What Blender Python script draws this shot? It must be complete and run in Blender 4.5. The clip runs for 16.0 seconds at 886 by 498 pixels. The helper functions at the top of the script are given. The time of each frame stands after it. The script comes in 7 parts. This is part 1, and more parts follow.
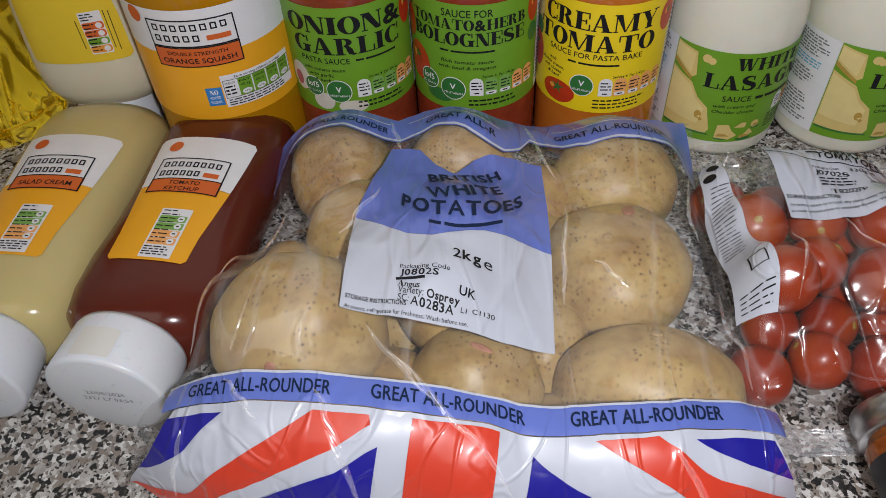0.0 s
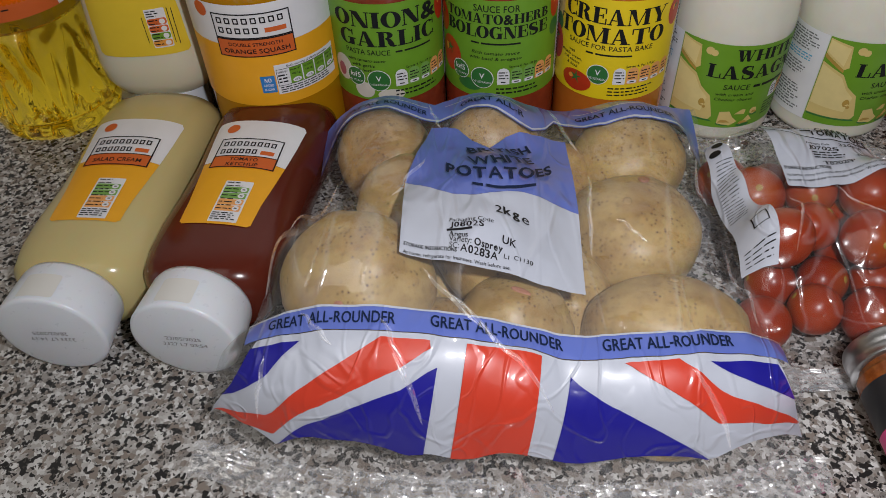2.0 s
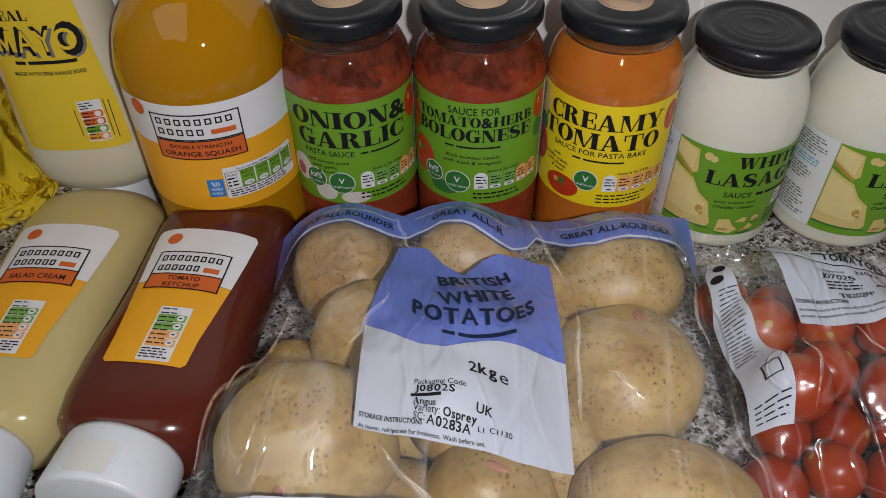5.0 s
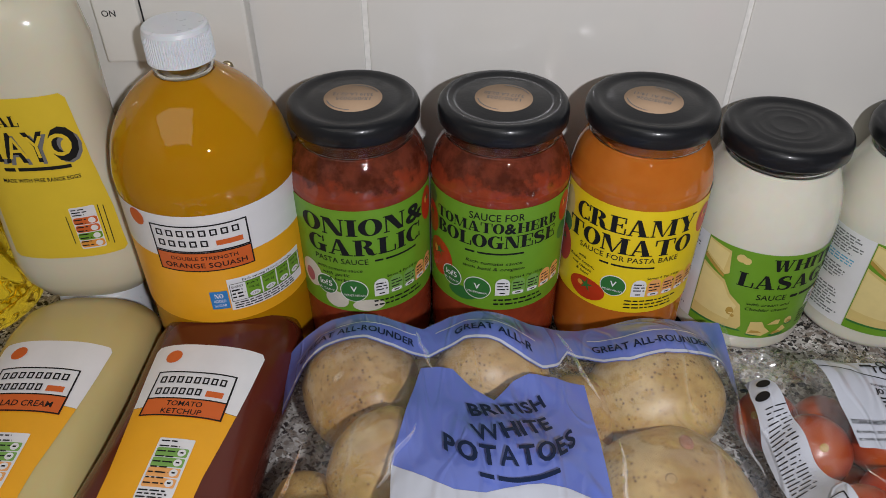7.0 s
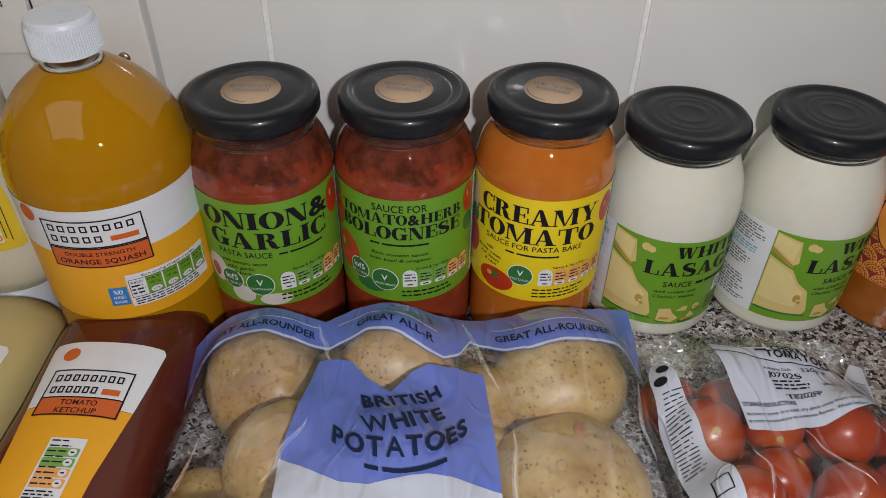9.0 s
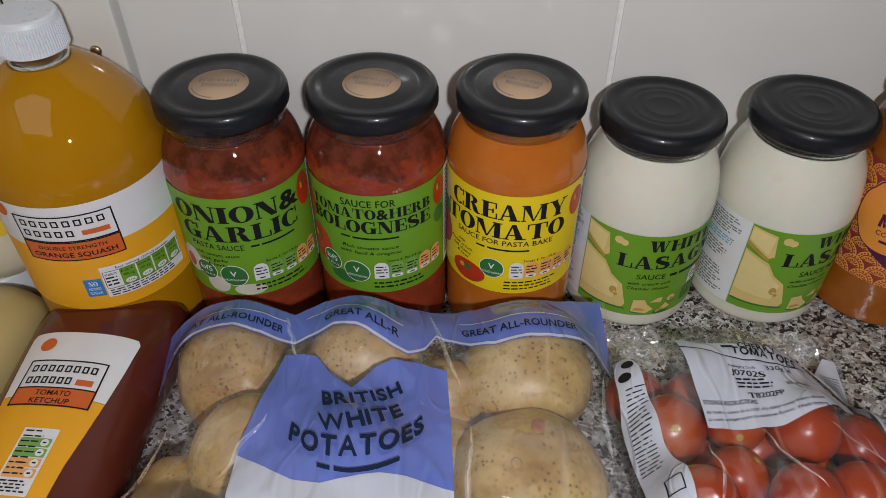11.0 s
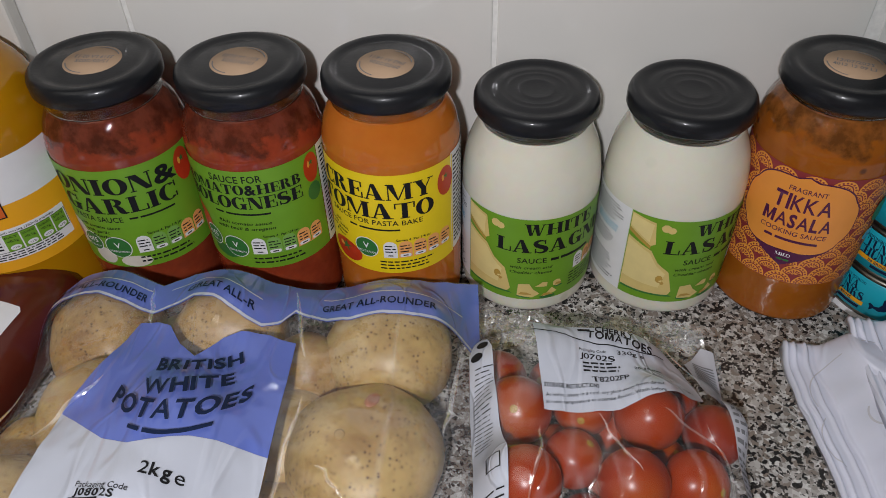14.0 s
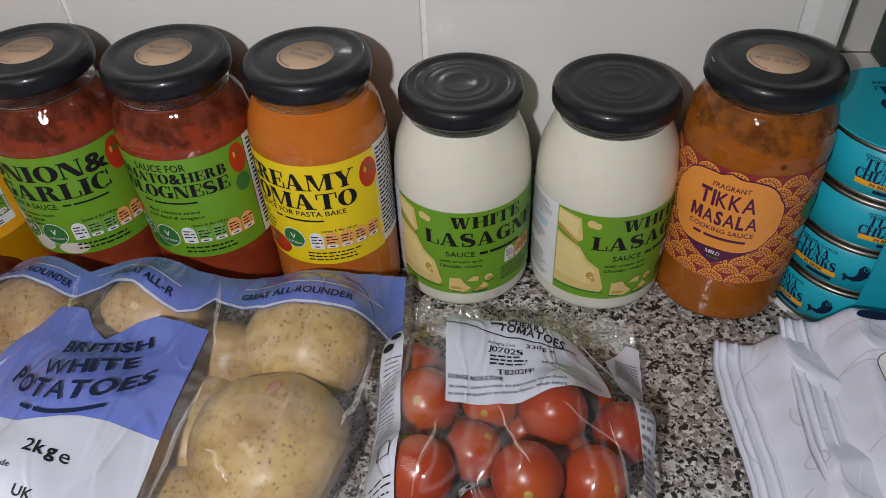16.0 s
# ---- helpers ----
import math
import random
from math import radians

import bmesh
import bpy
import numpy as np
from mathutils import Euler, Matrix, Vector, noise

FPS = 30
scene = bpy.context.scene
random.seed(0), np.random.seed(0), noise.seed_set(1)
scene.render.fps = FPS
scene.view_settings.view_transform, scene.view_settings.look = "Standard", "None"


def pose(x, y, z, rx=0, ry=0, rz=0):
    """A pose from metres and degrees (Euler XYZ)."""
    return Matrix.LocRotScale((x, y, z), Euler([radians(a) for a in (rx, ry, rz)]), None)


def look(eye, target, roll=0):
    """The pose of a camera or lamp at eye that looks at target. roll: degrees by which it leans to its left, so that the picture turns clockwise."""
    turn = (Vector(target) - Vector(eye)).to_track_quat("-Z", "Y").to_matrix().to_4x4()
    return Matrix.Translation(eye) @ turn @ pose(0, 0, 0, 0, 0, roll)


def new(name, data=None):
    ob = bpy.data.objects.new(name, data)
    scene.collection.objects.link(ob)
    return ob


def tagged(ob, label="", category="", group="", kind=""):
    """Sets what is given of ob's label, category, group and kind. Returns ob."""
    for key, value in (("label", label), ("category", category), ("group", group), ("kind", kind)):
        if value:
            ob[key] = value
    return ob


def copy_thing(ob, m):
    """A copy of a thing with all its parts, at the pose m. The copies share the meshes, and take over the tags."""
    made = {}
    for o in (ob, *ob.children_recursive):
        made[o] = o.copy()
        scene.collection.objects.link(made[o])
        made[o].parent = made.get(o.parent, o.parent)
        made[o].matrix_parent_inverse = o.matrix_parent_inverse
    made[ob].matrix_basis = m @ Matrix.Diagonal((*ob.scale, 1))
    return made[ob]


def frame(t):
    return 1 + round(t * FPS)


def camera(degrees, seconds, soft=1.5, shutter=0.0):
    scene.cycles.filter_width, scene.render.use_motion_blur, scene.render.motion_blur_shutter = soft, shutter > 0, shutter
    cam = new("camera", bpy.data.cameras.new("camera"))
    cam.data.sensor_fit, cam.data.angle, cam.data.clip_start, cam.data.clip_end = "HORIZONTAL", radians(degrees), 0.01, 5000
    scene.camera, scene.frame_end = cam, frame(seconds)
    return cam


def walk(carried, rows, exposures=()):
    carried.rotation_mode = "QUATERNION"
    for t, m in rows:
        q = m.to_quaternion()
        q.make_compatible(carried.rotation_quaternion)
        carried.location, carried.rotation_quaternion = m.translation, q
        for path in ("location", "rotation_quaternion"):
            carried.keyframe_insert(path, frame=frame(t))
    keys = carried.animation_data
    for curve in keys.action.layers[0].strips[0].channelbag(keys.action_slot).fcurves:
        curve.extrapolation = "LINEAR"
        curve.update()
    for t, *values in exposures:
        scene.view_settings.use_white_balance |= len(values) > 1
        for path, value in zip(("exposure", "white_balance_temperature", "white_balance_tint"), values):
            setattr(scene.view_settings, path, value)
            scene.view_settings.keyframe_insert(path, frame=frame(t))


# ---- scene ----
cam = camera(61.4, 16.0, soft=0.8)
PATH = [
    (0.0, (0.0007, -0.0, 0.3177), (-0.1013, 1.3596, -1.1455), -3.53),
    (0.5, (-0.0096, -0.0103, 0.322), (-0.1097, 1.3553, -1.1359), -3.58),
    (1.0, (-0.0151, -0.0212, 0.3258), (-0.1113, 1.3563, -1.121), -3.48),
    (1.5, (-0.0213, -0.0381, 0.3277), (-0.1107, 1.3484, -1.1109), -3.2),
    (2.0, (-0.0212, -0.0535, 0.3301), (-0.1054, 1.3476, -1.0946), -3.06),
    (2.5, (-0.02, -0.0498, 0.332), (-0.0893, 1.3641, -1.0809), -2.66),
    (3.0, (-0.0184, -0.0512, 0.332), (-0.0751, 1.3732, -1.0709), -2.32),
    (3.5, (-0.0199, -0.0526, 0.3318), (-0.0625, 1.3791, -1.064), -1.93),
    (4.0, (-0.011, -0.0517, 0.3311), (-0.0436, 1.3863, -1.0585), -1.53),
    (4.5, (-0.0079, -0.0315, 0.3329), (-0.0394, 1.4146, -1.0484), -1.17),
    (5.0, (-0.0169, 0.0227, 0.3319), (-0.0468, 1.4772, -1.0405), -0.84),
    (5.2, (-0.0244, 0.0403, 0.3384), (-0.0557, 1.5045, -1.0237), -0.91),
    (7.3, (-0.0399, 0.0617, 0.332), (-0.0032, 1.6253, -0.9146), 0.04),
    (7.5, (-0.0414, 0.0612, 0.33), (0.0025, 1.6251, -0.9159), 0.12),
    (8.0, (-0.0453, 0.0632, 0.3305), (0.0127, 1.6208, -0.9227), 0.26),
    (8.5, (-0.0354, 0.065, 0.3278), (0.0571, 1.6172, -0.9301), 0.73),
    (9.0, (-0.0054, 0.0607, 0.3343), (0.1048, 1.6018, -0.9357), 1.07),
    (9.2, (-0.0018, 0.0578, 0.3373), (0.1191, 1.5896, -0.9429), 1.45),
    (11.3, (0.0247, 0.0692, 0.3486), (0.0721, 1.5457, -0.9996), -0.0),
    (11.5, (0.027, 0.0685, 0.3445), (0.0747, 1.547, -1.0015), 0.05),
    (12.0, (0.0509, 0.064, 0.3459), (0.0787, 1.5384, -1.0052), -0.33),
    (12.5, (0.0798, 0.0622, 0.3467), (0.0867, 1.5312, -1.0105), -0.48),
    (13.0, (0.0955, 0.0642, 0.3466), (0.0727, 1.5329, -1.0107), -0.9),
    (13.5, (0.1053, 0.0626, 0.3466), (0.0601, 1.5301, -1.0115), -1.25),
    (14.0, (0.1171, 0.0598, 0.3448), (0.0459, 1.5256, -1.0139), -1.61),
    (14.5, (0.1224, 0.0596, 0.3441), (0.0279, 1.5242, -1.0146), -1.78),
    (15.0, (0.141, 0.061, 0.3441), (0.0181, 1.5208, -1.0174), -2.22),
    (15.5, (0.1641, 0.0597, 0.3377), (0.0247, 1.5242, -1.0172), -2.37),
    (16.0, (0.1767, 0.0581, 0.339), (0.0194, 1.5261, -1.0101), -2.89),
]
walk(cam, [(t, look(e, g, r)) for t, e, g, r in PATH], exposures=[(0.0, -0.08), (1.5, -0.24), (4.5, -0.32), (5.2, -0.12), (7.3, -0.02), (12.0, -0.14), (16.0, 0.0)])

# ---- world and lamps ----
world = bpy.data.worlds.new("world")
scene.world = world
world.use_nodes = True
world.node_tree.nodes["Background"].inputs[0].default_value = (0.6, 0.7, 0.9, 1)
world.node_tree.nodes["Background"].inputs[1].default_value = 0.05


def lamp(name, kind, m, watts, size, colour):
    d = bpy.data.lights.new(name, kind)
    d.energy, d.color = watts, colour
    if kind == "AREA":
        d.shape, d.size = "SQUARE", size
    else:
        d.shadow_soft_size = size
    ob = new(name, d)
    ob.matrix_world = m
    return ob


# the lamp beside the lens, and the kitchen's square ceiling panel
lamp("phone_light", "AREA", look((0.068, -0.07, 0.41), (0.07, 0.34, 0.06)), 1.95, 0.020, (0.950, 0.945, 0.995))
lamp("ceiling_panel_light", "AREA", pose(-0.72, -0.75, 1.48), 7.0, 1.4, (1.0, 0.96, 0.90))

# ---- materials ----
def material(name, rough=0.5, metal=0.0, **extra):
    m = bpy.data.materials.new(name)
    m.use_nodes = True
    b = m.node_tree.nodes["Principled BSDF"]
    b.inputs["Roughness"].default_value, b.inputs["Metallic"].default_value = rough, metal
    for k, v in extra.items():
        b.inputs[k.replace("_", " ")].default_value = v
    return m, m.node_tree, b


def node(nt, kind, **inputs):
    n = nt.nodes.new(kind)
    for k, v in inputs.items():
        n.inputs[k.replace("_", " ")].default_value = v
    return n


def coords(nt, which="Object"):
    return nt.nodes.new("ShaderNodeTexCoord").outputs[which]


def noise_node(nt, vec, scale, detail=4.0, rough=0.55):
    n = node(nt, "ShaderNodeTexNoise", Scale=scale, Detail=detail, Roughness=rough)
    nt.links.new(vec, n.inputs["Vector"])
    return n.outputs["Fac"]


def ramp(nt, fac, stops):
    r = nt.nodes.new("ShaderNodeValToRGB")
    e = r.color_ramp.elements
    while len(e) < len(stops):
        e.new(0.5)
    for el, (p, c) in zip(e, stops):
        el.position, el.color = p, (*c, 1) if len(c) == 3 else c
    nt.links.new(fac, r.inputs[0])
    return r.outputs[0]


def mixed(nt, fac, a, b, blend="MIX"):
    n = nt.nodes.new("ShaderNodeMix")
    n.data_type, n.blend_type = "RGBA", blend
    for sock, v in ((n.inputs[0], fac), (n.inputs[6], a), (n.inputs[7], b)):
        if isinstance(v, bpy.types.NodeSocket):
            nt.links.new(v, sock)
        else:
            sock.default_value = v if isinstance(v, float) else (*v, 1)
    return n.outputs[2]


def bumped(nt, b, height, strength, distance):
    n = node(nt, "ShaderNodeBump", Strength=strength, Distance=distance)
    nt.links.new(height, n.inputs["Height"])
    nt.links.new(n.outputs[0], b.inputs["Normal"])
    return n


def tint(c, k):
    return tuple(min(1.0, v * k) for v in c)


def print_mat(name, colour, rough=0.35, vary=0.06, coat=0.0, shine=0.5):
    """Printed paper or plastic: an even ink with slight mottling and a faint relief."""
    m, nt, b = material(name, rough, Coat_Weight=coat, Coat_Roughness=0.12, Specular_IOR_Level=shine)
    v = coords(nt)
    c = mixed(nt, noise_node(nt, v, 90.0), tint(colour, 1 - vary), tint(colour, 1 + vary))
    nt.links.new(c, b.inputs["Base Color"])
    bumped(nt, b, noise_node(nt, v, 160.0, 3.0), 0.06, 0.001)
    return m


def plastic_mat(name, colour, rough=0.3, sss=0.0, grain=40.0, vary=0.05):
    m, nt, b = material(name, rough, Subsurface_Weight=sss, Subsurface_Scale=0.004)
    v = coords(nt)
    c = mixed(nt, noise_node(nt, v, grain), tint(colour, 1 - vary), tint(colour, 1 + vary))
    nt.links.new(c, b.inputs["Base Color"])
    rr = ramp(nt, noise_node(nt, v, grain * 6, 3.0), [(0.3, (rough * 0.8,) * 3), (0.7, (rough * 1.25,) * 3)])
    nt.links.new(rr, b.inputs["Roughness"])
    bumped(nt, b, noise_node(nt, v, grain * 2), 0.05, 0.001)
    return m


def crinkles(nt, v, scale, turn, stretch, width):
    """Thin wandering crease lines, 1 on the line and 0 beside it."""
    mp = node(nt, "ShaderNodeMapping", Rotation=(0, 0, turn), Scale=(1.0, stretch, 1.0))
    nt.links.new(v, mp.inputs["Vector"])
    n = node(nt, "ShaderNodeTexNoise", Scale=scale, Detail=1.5, Roughness=0.4, Distortion=0.4)
    nt.links.new(mp.outputs[0], n.inputs["Vector"])
    away = node(nt, "ShaderNodeMath")
    away.operation = "SUBTRACT"
    nt.links.new(n.outputs["Fac"], away.inputs[0])
    away.inputs[1].default_value = 0.5
    size = node(nt, "ShaderNodeMath")
    size.operation = "ABSOLUTE"
    nt.links.new(away.outputs[0], size.inputs[0])
    r = ramp(nt, size.outputs[0], [(0.0, (1, 1, 1)), (width, (0, 0, 0))])
    r.node.color_ramp.interpolation = "EASE"
    return r


def summed(nt, *terms):
    """The weighted sum of height sockets."""
    total = None
    for sock, k in terms:
        n = node(nt, "ShaderNodeMath")
        n.operation = "MULTIPLY_ADD"
        nt.links.new(sock, n.inputs[0])
        n.inputs[1].default_value = k
        if total is None:
            n.inputs[2].default_value = 0.0
        else:
            nt.links.new(total, n.inputs[2])
        total = n.outputs[0]
    return total


def film_mat(name, scale=30.0, strength=0.8, clear=0.92, veil_most=0.10, gloss_k=0.15):
    """Thin clear packaging film: see-through, with crinkled gloss and whitish creases."""
    m, nt, b = material(name)
    nt.nodes.remove(b)
    v = coords(nt)
    clear_n = nt.nodes.new("ShaderNodeBsdfTransparent")
    clear_n.inputs[0].default_value = (clear, clear, clear, 1)
    l1, l2 = crinkles(nt, v, scale * 0.55, 0.35, 0.16, 0.022), crinkles(nt, v, scale * 0.7, -0.55, 0.14, 0.020)
    height = summed(nt, (noise_node(nt, v, scale, 2.0, 0.45), 1.0), (l1, 0.10), (l2, 0.10))
    bump = node(nt, "ShaderNodeBump", Strength=strength, Distance=0.009)
    nt.links.new(height, bump.inputs["Height"])
    gloss = node(nt, "ShaderNodeBsdfGlossy", Color=(gloss_k, gloss_k, gloss_k, 1), Roughness=0.15)
    nt.links.new(bump.outputs[0], gloss.inputs["Normal"])
    haze = node(nt, "ShaderNodeBsdfDiffuse", Color=(0.85, 0.87, 0.9, 1))
    veil = nt.nodes.new("ShaderNodeMixShader")
    cloud = ramp(nt, noise_node(nt, v, 24.0, 4.0), [(0.3, (veil_most * 0.25,) * 3), (0.75, (veil_most,) * 3)])
    nt.links.new(summed(nt, (cloud, 1.0), (l1, 0.07), (l2, 0.06)), veil.inputs[0])
    nt.links.new(clear_n.outputs[0], veil.inputs[1])
    nt.links.new(haze.outputs[0], veil.inputs[2])
    both = nt.nodes.new("ShaderNodeAddShader")
    nt.links.new(veil.outputs[0], both.inputs[0])
    nt.links.new(gloss.outputs[0], both.inputs[1])
    nt.links.new(both.outputs[0], nt.nodes["Material Output"].inputs["Surface"])
    return m


def film_print_mat(name, colour):
    """Ink on the bag's film: creased and shiny."""
    m, nt, b = material(name, 0.38, Coat_Weight=0.8, Coat_Roughness=0.10)
    v = coords(nt)
    c = mixed(nt, noise_node(nt, v, 60.0), tint(colour, 0.93), tint(colour, 1.05))
    nt.links.new(c, b.inputs["Base Color"])
    l1, l2, l3 = crinkles(nt, v, 24.0, 0.75, 0.16, 0.022), crinkles(nt, v, 30.0, -0.5, 0.18, 0.022), crinkles(nt, v, 34.0, 1.5, 0.3, 0.03)
    height = summed(nt, (noise_node(nt, v, 24.0, 2.0, 0.45), 0.5), (l1, 0.16), (l2, 0.13), (l3, 0.09))
    for strength, socket in ((0.6, "Coat Normal"), (0.35, "Normal")):
        n = node(nt, "ShaderNodeBump", Strength=strength, Distance=0.008)
        nt.links.new(height, n.inputs["Height"])
        nt.links.new(n.outputs[0], b.inputs[socket])
    return m


def sauce_mat(name, base, dark, light, chunk=70.0, rough=0.3, residue=None):
    """Sauce pressed against clear glass: mottled pulp with bits, under a glossy coat."""
    m, nt, b = material(name, rough, Coat_Weight=1.0, Coat_Roughness=0.02, Coat_IOR=1.5, Specular_IOR_Level=0.0, Subsurface_Weight=0.25, Subsurface_Scale=0.006)
    b.inputs["Subsurface Radius"].default_value = (1.0, 0.35, 0.15)
    v = coords(nt)
    c = mixed(nt, ramp(nt, noise_node(nt, v, chunk, 5.0, 0.6), [(0.35, (0, 0, 0)), (0.7, (1, 1, 1))]), base, light)
    vor = node(nt, "ShaderNodeTexVoronoi", Scale=chunk * 1.6)
    nt.links.new(v, vor.inputs["Vector"])
    bits = ramp(nt, vor.outputs["Distance"], [(0.08, (1, 1, 1)), (0.16, (0, 0, 0))])
    sparse = ramp(nt, noise_node(nt, v, chunk * 0.7, 2.0), [(0.56, (0, 0, 0)), (0.62, (1, 1, 1))])
    c = mixed(nt, mixed(nt, 1.0, bits, sparse, "MULTIPLY"), c, dark)
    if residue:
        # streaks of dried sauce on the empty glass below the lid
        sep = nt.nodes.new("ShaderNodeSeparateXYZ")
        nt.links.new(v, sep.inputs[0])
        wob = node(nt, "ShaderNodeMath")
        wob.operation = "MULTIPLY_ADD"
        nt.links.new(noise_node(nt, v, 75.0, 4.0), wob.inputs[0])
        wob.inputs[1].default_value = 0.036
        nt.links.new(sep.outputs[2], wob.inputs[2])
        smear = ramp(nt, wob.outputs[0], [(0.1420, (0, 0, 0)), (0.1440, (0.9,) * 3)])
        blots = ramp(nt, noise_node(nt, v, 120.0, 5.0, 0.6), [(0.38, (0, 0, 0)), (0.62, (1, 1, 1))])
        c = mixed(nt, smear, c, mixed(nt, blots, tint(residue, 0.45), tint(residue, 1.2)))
    nt.links.new(c, b.inputs["Base Color"])
    wavy = node(nt, "ShaderNodeBump", Strength=0.40 if residue else 0.12, Distance=0.002)
    nt.links.new(noise_node(nt, v, 90.0, 2.0), wavy.inputs["Height"])
    nt.links.new(wavy.outputs[0], b.inputs["Coat Normal"])
    return m


def glass_mat(name, colour=(1, 1, 1), rough=0.0, ior=1.45):
    m, nt, b = material(name, rough, Transmission_Weight=1.0, IOR=ior)
    b.inputs["Base Color"].default_value = (*colour, 1)
    return m


def granite_mat():
    m, nt, b = material("speckled_granite", 0.22)
    v = coords(nt)
    warp = node(nt, "ShaderNodeTexNoise", Scale=340.0, Detail=2.0)
    nt.links.new(v, warp.inputs["Vector"])
    add = node(nt, "ShaderNodeVectorMath")
    add.operation = "MULTIPLY_ADD"
    nt.links.new(warp.outputs["Color"], add.inputs[0])
    add.inputs[1].default_value = (0.0022, 0.0022, 0.0022)
    nt.links.new(v, add.inputs[2])
    vec = add.outputs[0]

    def cells(scale):
        n = node(nt, "ShaderNodeTexVoronoi", Scale=scale)
        nt.links.new(vec, n.inputs["Vector"])
        sep = nt.nodes.new("ShaderNodeSeparateColor")
        nt.links.new(n.outputs["Color"], sep.inputs[0])
        return sep.outputs[0]

    base = ramp(nt, cells(430.0), [(0.0, (0.20, 0.18, 0.165)), (0.3, (0.34, 0.315, 0.29)), (0.6, (0.46, 0.44, 0.42)), (1.0, (0.70, 0.69, 0.67))])
    tan = ramp(nt, cells(330.0), [(0.76, (0, 0, 0)), (0.79, (1, 1, 1))])
    c = mixed(nt, tan, base, (0.25, 0.21, 0.18))
    blotch = ramp(nt, noise_node(nt, v, 150.0, 2.0), [(0.42, (0, 0, 0)), (0.60, (0.30,) * 3)])
    dark_cells = nt.nodes.new("ShaderNodeMath")
    dark_cells.operation = "ADD"
    nt.links.new(cells(450.0), dark_cells.inputs[0])
    nt.links.new(blotch, dark_cells.inputs[1])
    black = ramp(nt, dark_cells.outputs[0], [(0.91, (0, 0, 0)), (0.93, (1, 1, 1))])
    c = mixed(nt, black, c, (0.025, 0.024, 0.024))
    fine = ramp(nt, cells(900.0), [(0.9, (0, 0, 0)), (0.92, (1, 1, 1))])
    c = mixed(nt, fine, c, (0.06, 0.055, 0.05))
    nt.links.new(c, b.inputs["Base Color"])
    rr = ramp(nt, noise_node(nt, v, 25.0), [(0.3, (0.16,) * 3), (0.7, (0.32,) * 3)])
    nt.links.new(rr, b.inputs["Roughness"])
    return m


def tile_mat():
    m, nt, b = material("glazed_white_tile", 0.10)
    v = coords(nt)
    c = mixed(nt, noise_node(nt, v, 9.0), (0.70, 0.685, 0.65), (0.76, 0.745, 0.71))
    nt.links.new(c, b.inputs["Base Color"])
    rr = ramp(nt, noise_node(nt, v, 14.0), [(0.3, (0.07,) * 3), (0.75, (0.20,) * 3)])
    nt.links.new(rr, b.inputs["Roughness"])
    bumped(nt, b, noise_node(nt, v, 11.0, 2.0), 0.12, 0.01)
    return m


def potato_mat(name, skin, patch, spots):
    m, nt, b = material(name, 0.42, Subsurface_Weight=0.1, Subsurface_Scale=0.004)
    v = coords(nt)
    info = nt.nodes.new("ShaderNodeObjectInfo")
    off = node(nt, "ShaderNodeVectorMath")
    off.operation = "ADD"
    nt.links.new(v, off.inputs[0])
    nt.links.new(info.outputs["Random"], off.inputs[1])
    v = off.outputs[0]
    c = mixed(nt, ramp(nt, noise_node(nt, v, 38.0, 5.0, 0.6), [(0.46, (0, 0, 0)), (0.70, (0.9,) * 3)]), skin, patch)
    c = mixed(nt, ramp(nt, noise_node(nt, v, 210.0, 4.0), [(0.45, (0, 0, 0)), (0.9, (0.5,) * 3)]), c, tint(patch, 0.8))
    vor = node(nt, "ShaderNodeTexVoronoi", Scale=430.0)
    nt.links.new(v, vor.inputs["Vector"])
    pick = nt.nodes.new("ShaderNodeSeparateColor")
    nt.links.new(vor.outputs["Color"], pick.inputs[0])
    dots = ramp(nt, vor.outputs["Distance"], [(0.10, (1, 1, 1)), (0.42, (0, 0, 0))])
    dots = mixed(nt, 1.0, dots, ramp(nt, pick.outputs[0], [(0.25, (0, 0, 0)), (0.65, (1, 1, 1))]), "MULTIPLY")
    where = ramp(nt, noise_node(nt, v, 30.0, 4.0), [(0.36, (0.20,) * 3), (0.54, (1.0,) * 3)])
    c = mixed(nt, mixed(nt, 1.0, dots, where, "MULTIPLY"), c, spots)
    nt.links.new(c, b.inputs["Base Color"])
    bumped(nt, b, noise_node(nt, v, 150.0, 4.0), 0.25, 0.001)
    return m


def tomato_mat():
    m, nt, b = material("ripe_tomato_skin", 0.30, Subsurface_Weight=0.2, Subsurface_Scale=0.005, Specular_IOR_Level=0.4)
    v = coords(nt)
    info = nt.nodes.new("ShaderNodeObjectInfo")
    c = mixed(nt, info.outputs["Random"], (0.29, 0.023, 0.003), (0.39, 0.045, 0.004))
    sep = nt.nodes.new("ShaderNodeSeparateXYZ")
    nt.links.new(v, sep.inputs[0])
    crown = ramp(nt, sep.outputs[2], [(0.009, (0, 0, 0)), (0.017, (0.5,) * 3)])
    c = mixed(nt, crown, c, (0.56, 0.15, 0.012))
    c = mixed(nt, ramp(nt, noise_node(nt, v, 60.0), [(0.4, (0, 0, 0)), (0.9, (0.5,) * 3)]), c, (0.30, 0.018, 0.006))
    nt.links.new(c, b.inputs["Base Color"])
    bumped(nt, b, noise_node(nt, v, 120.0), 0.05, 0.001)
    return m


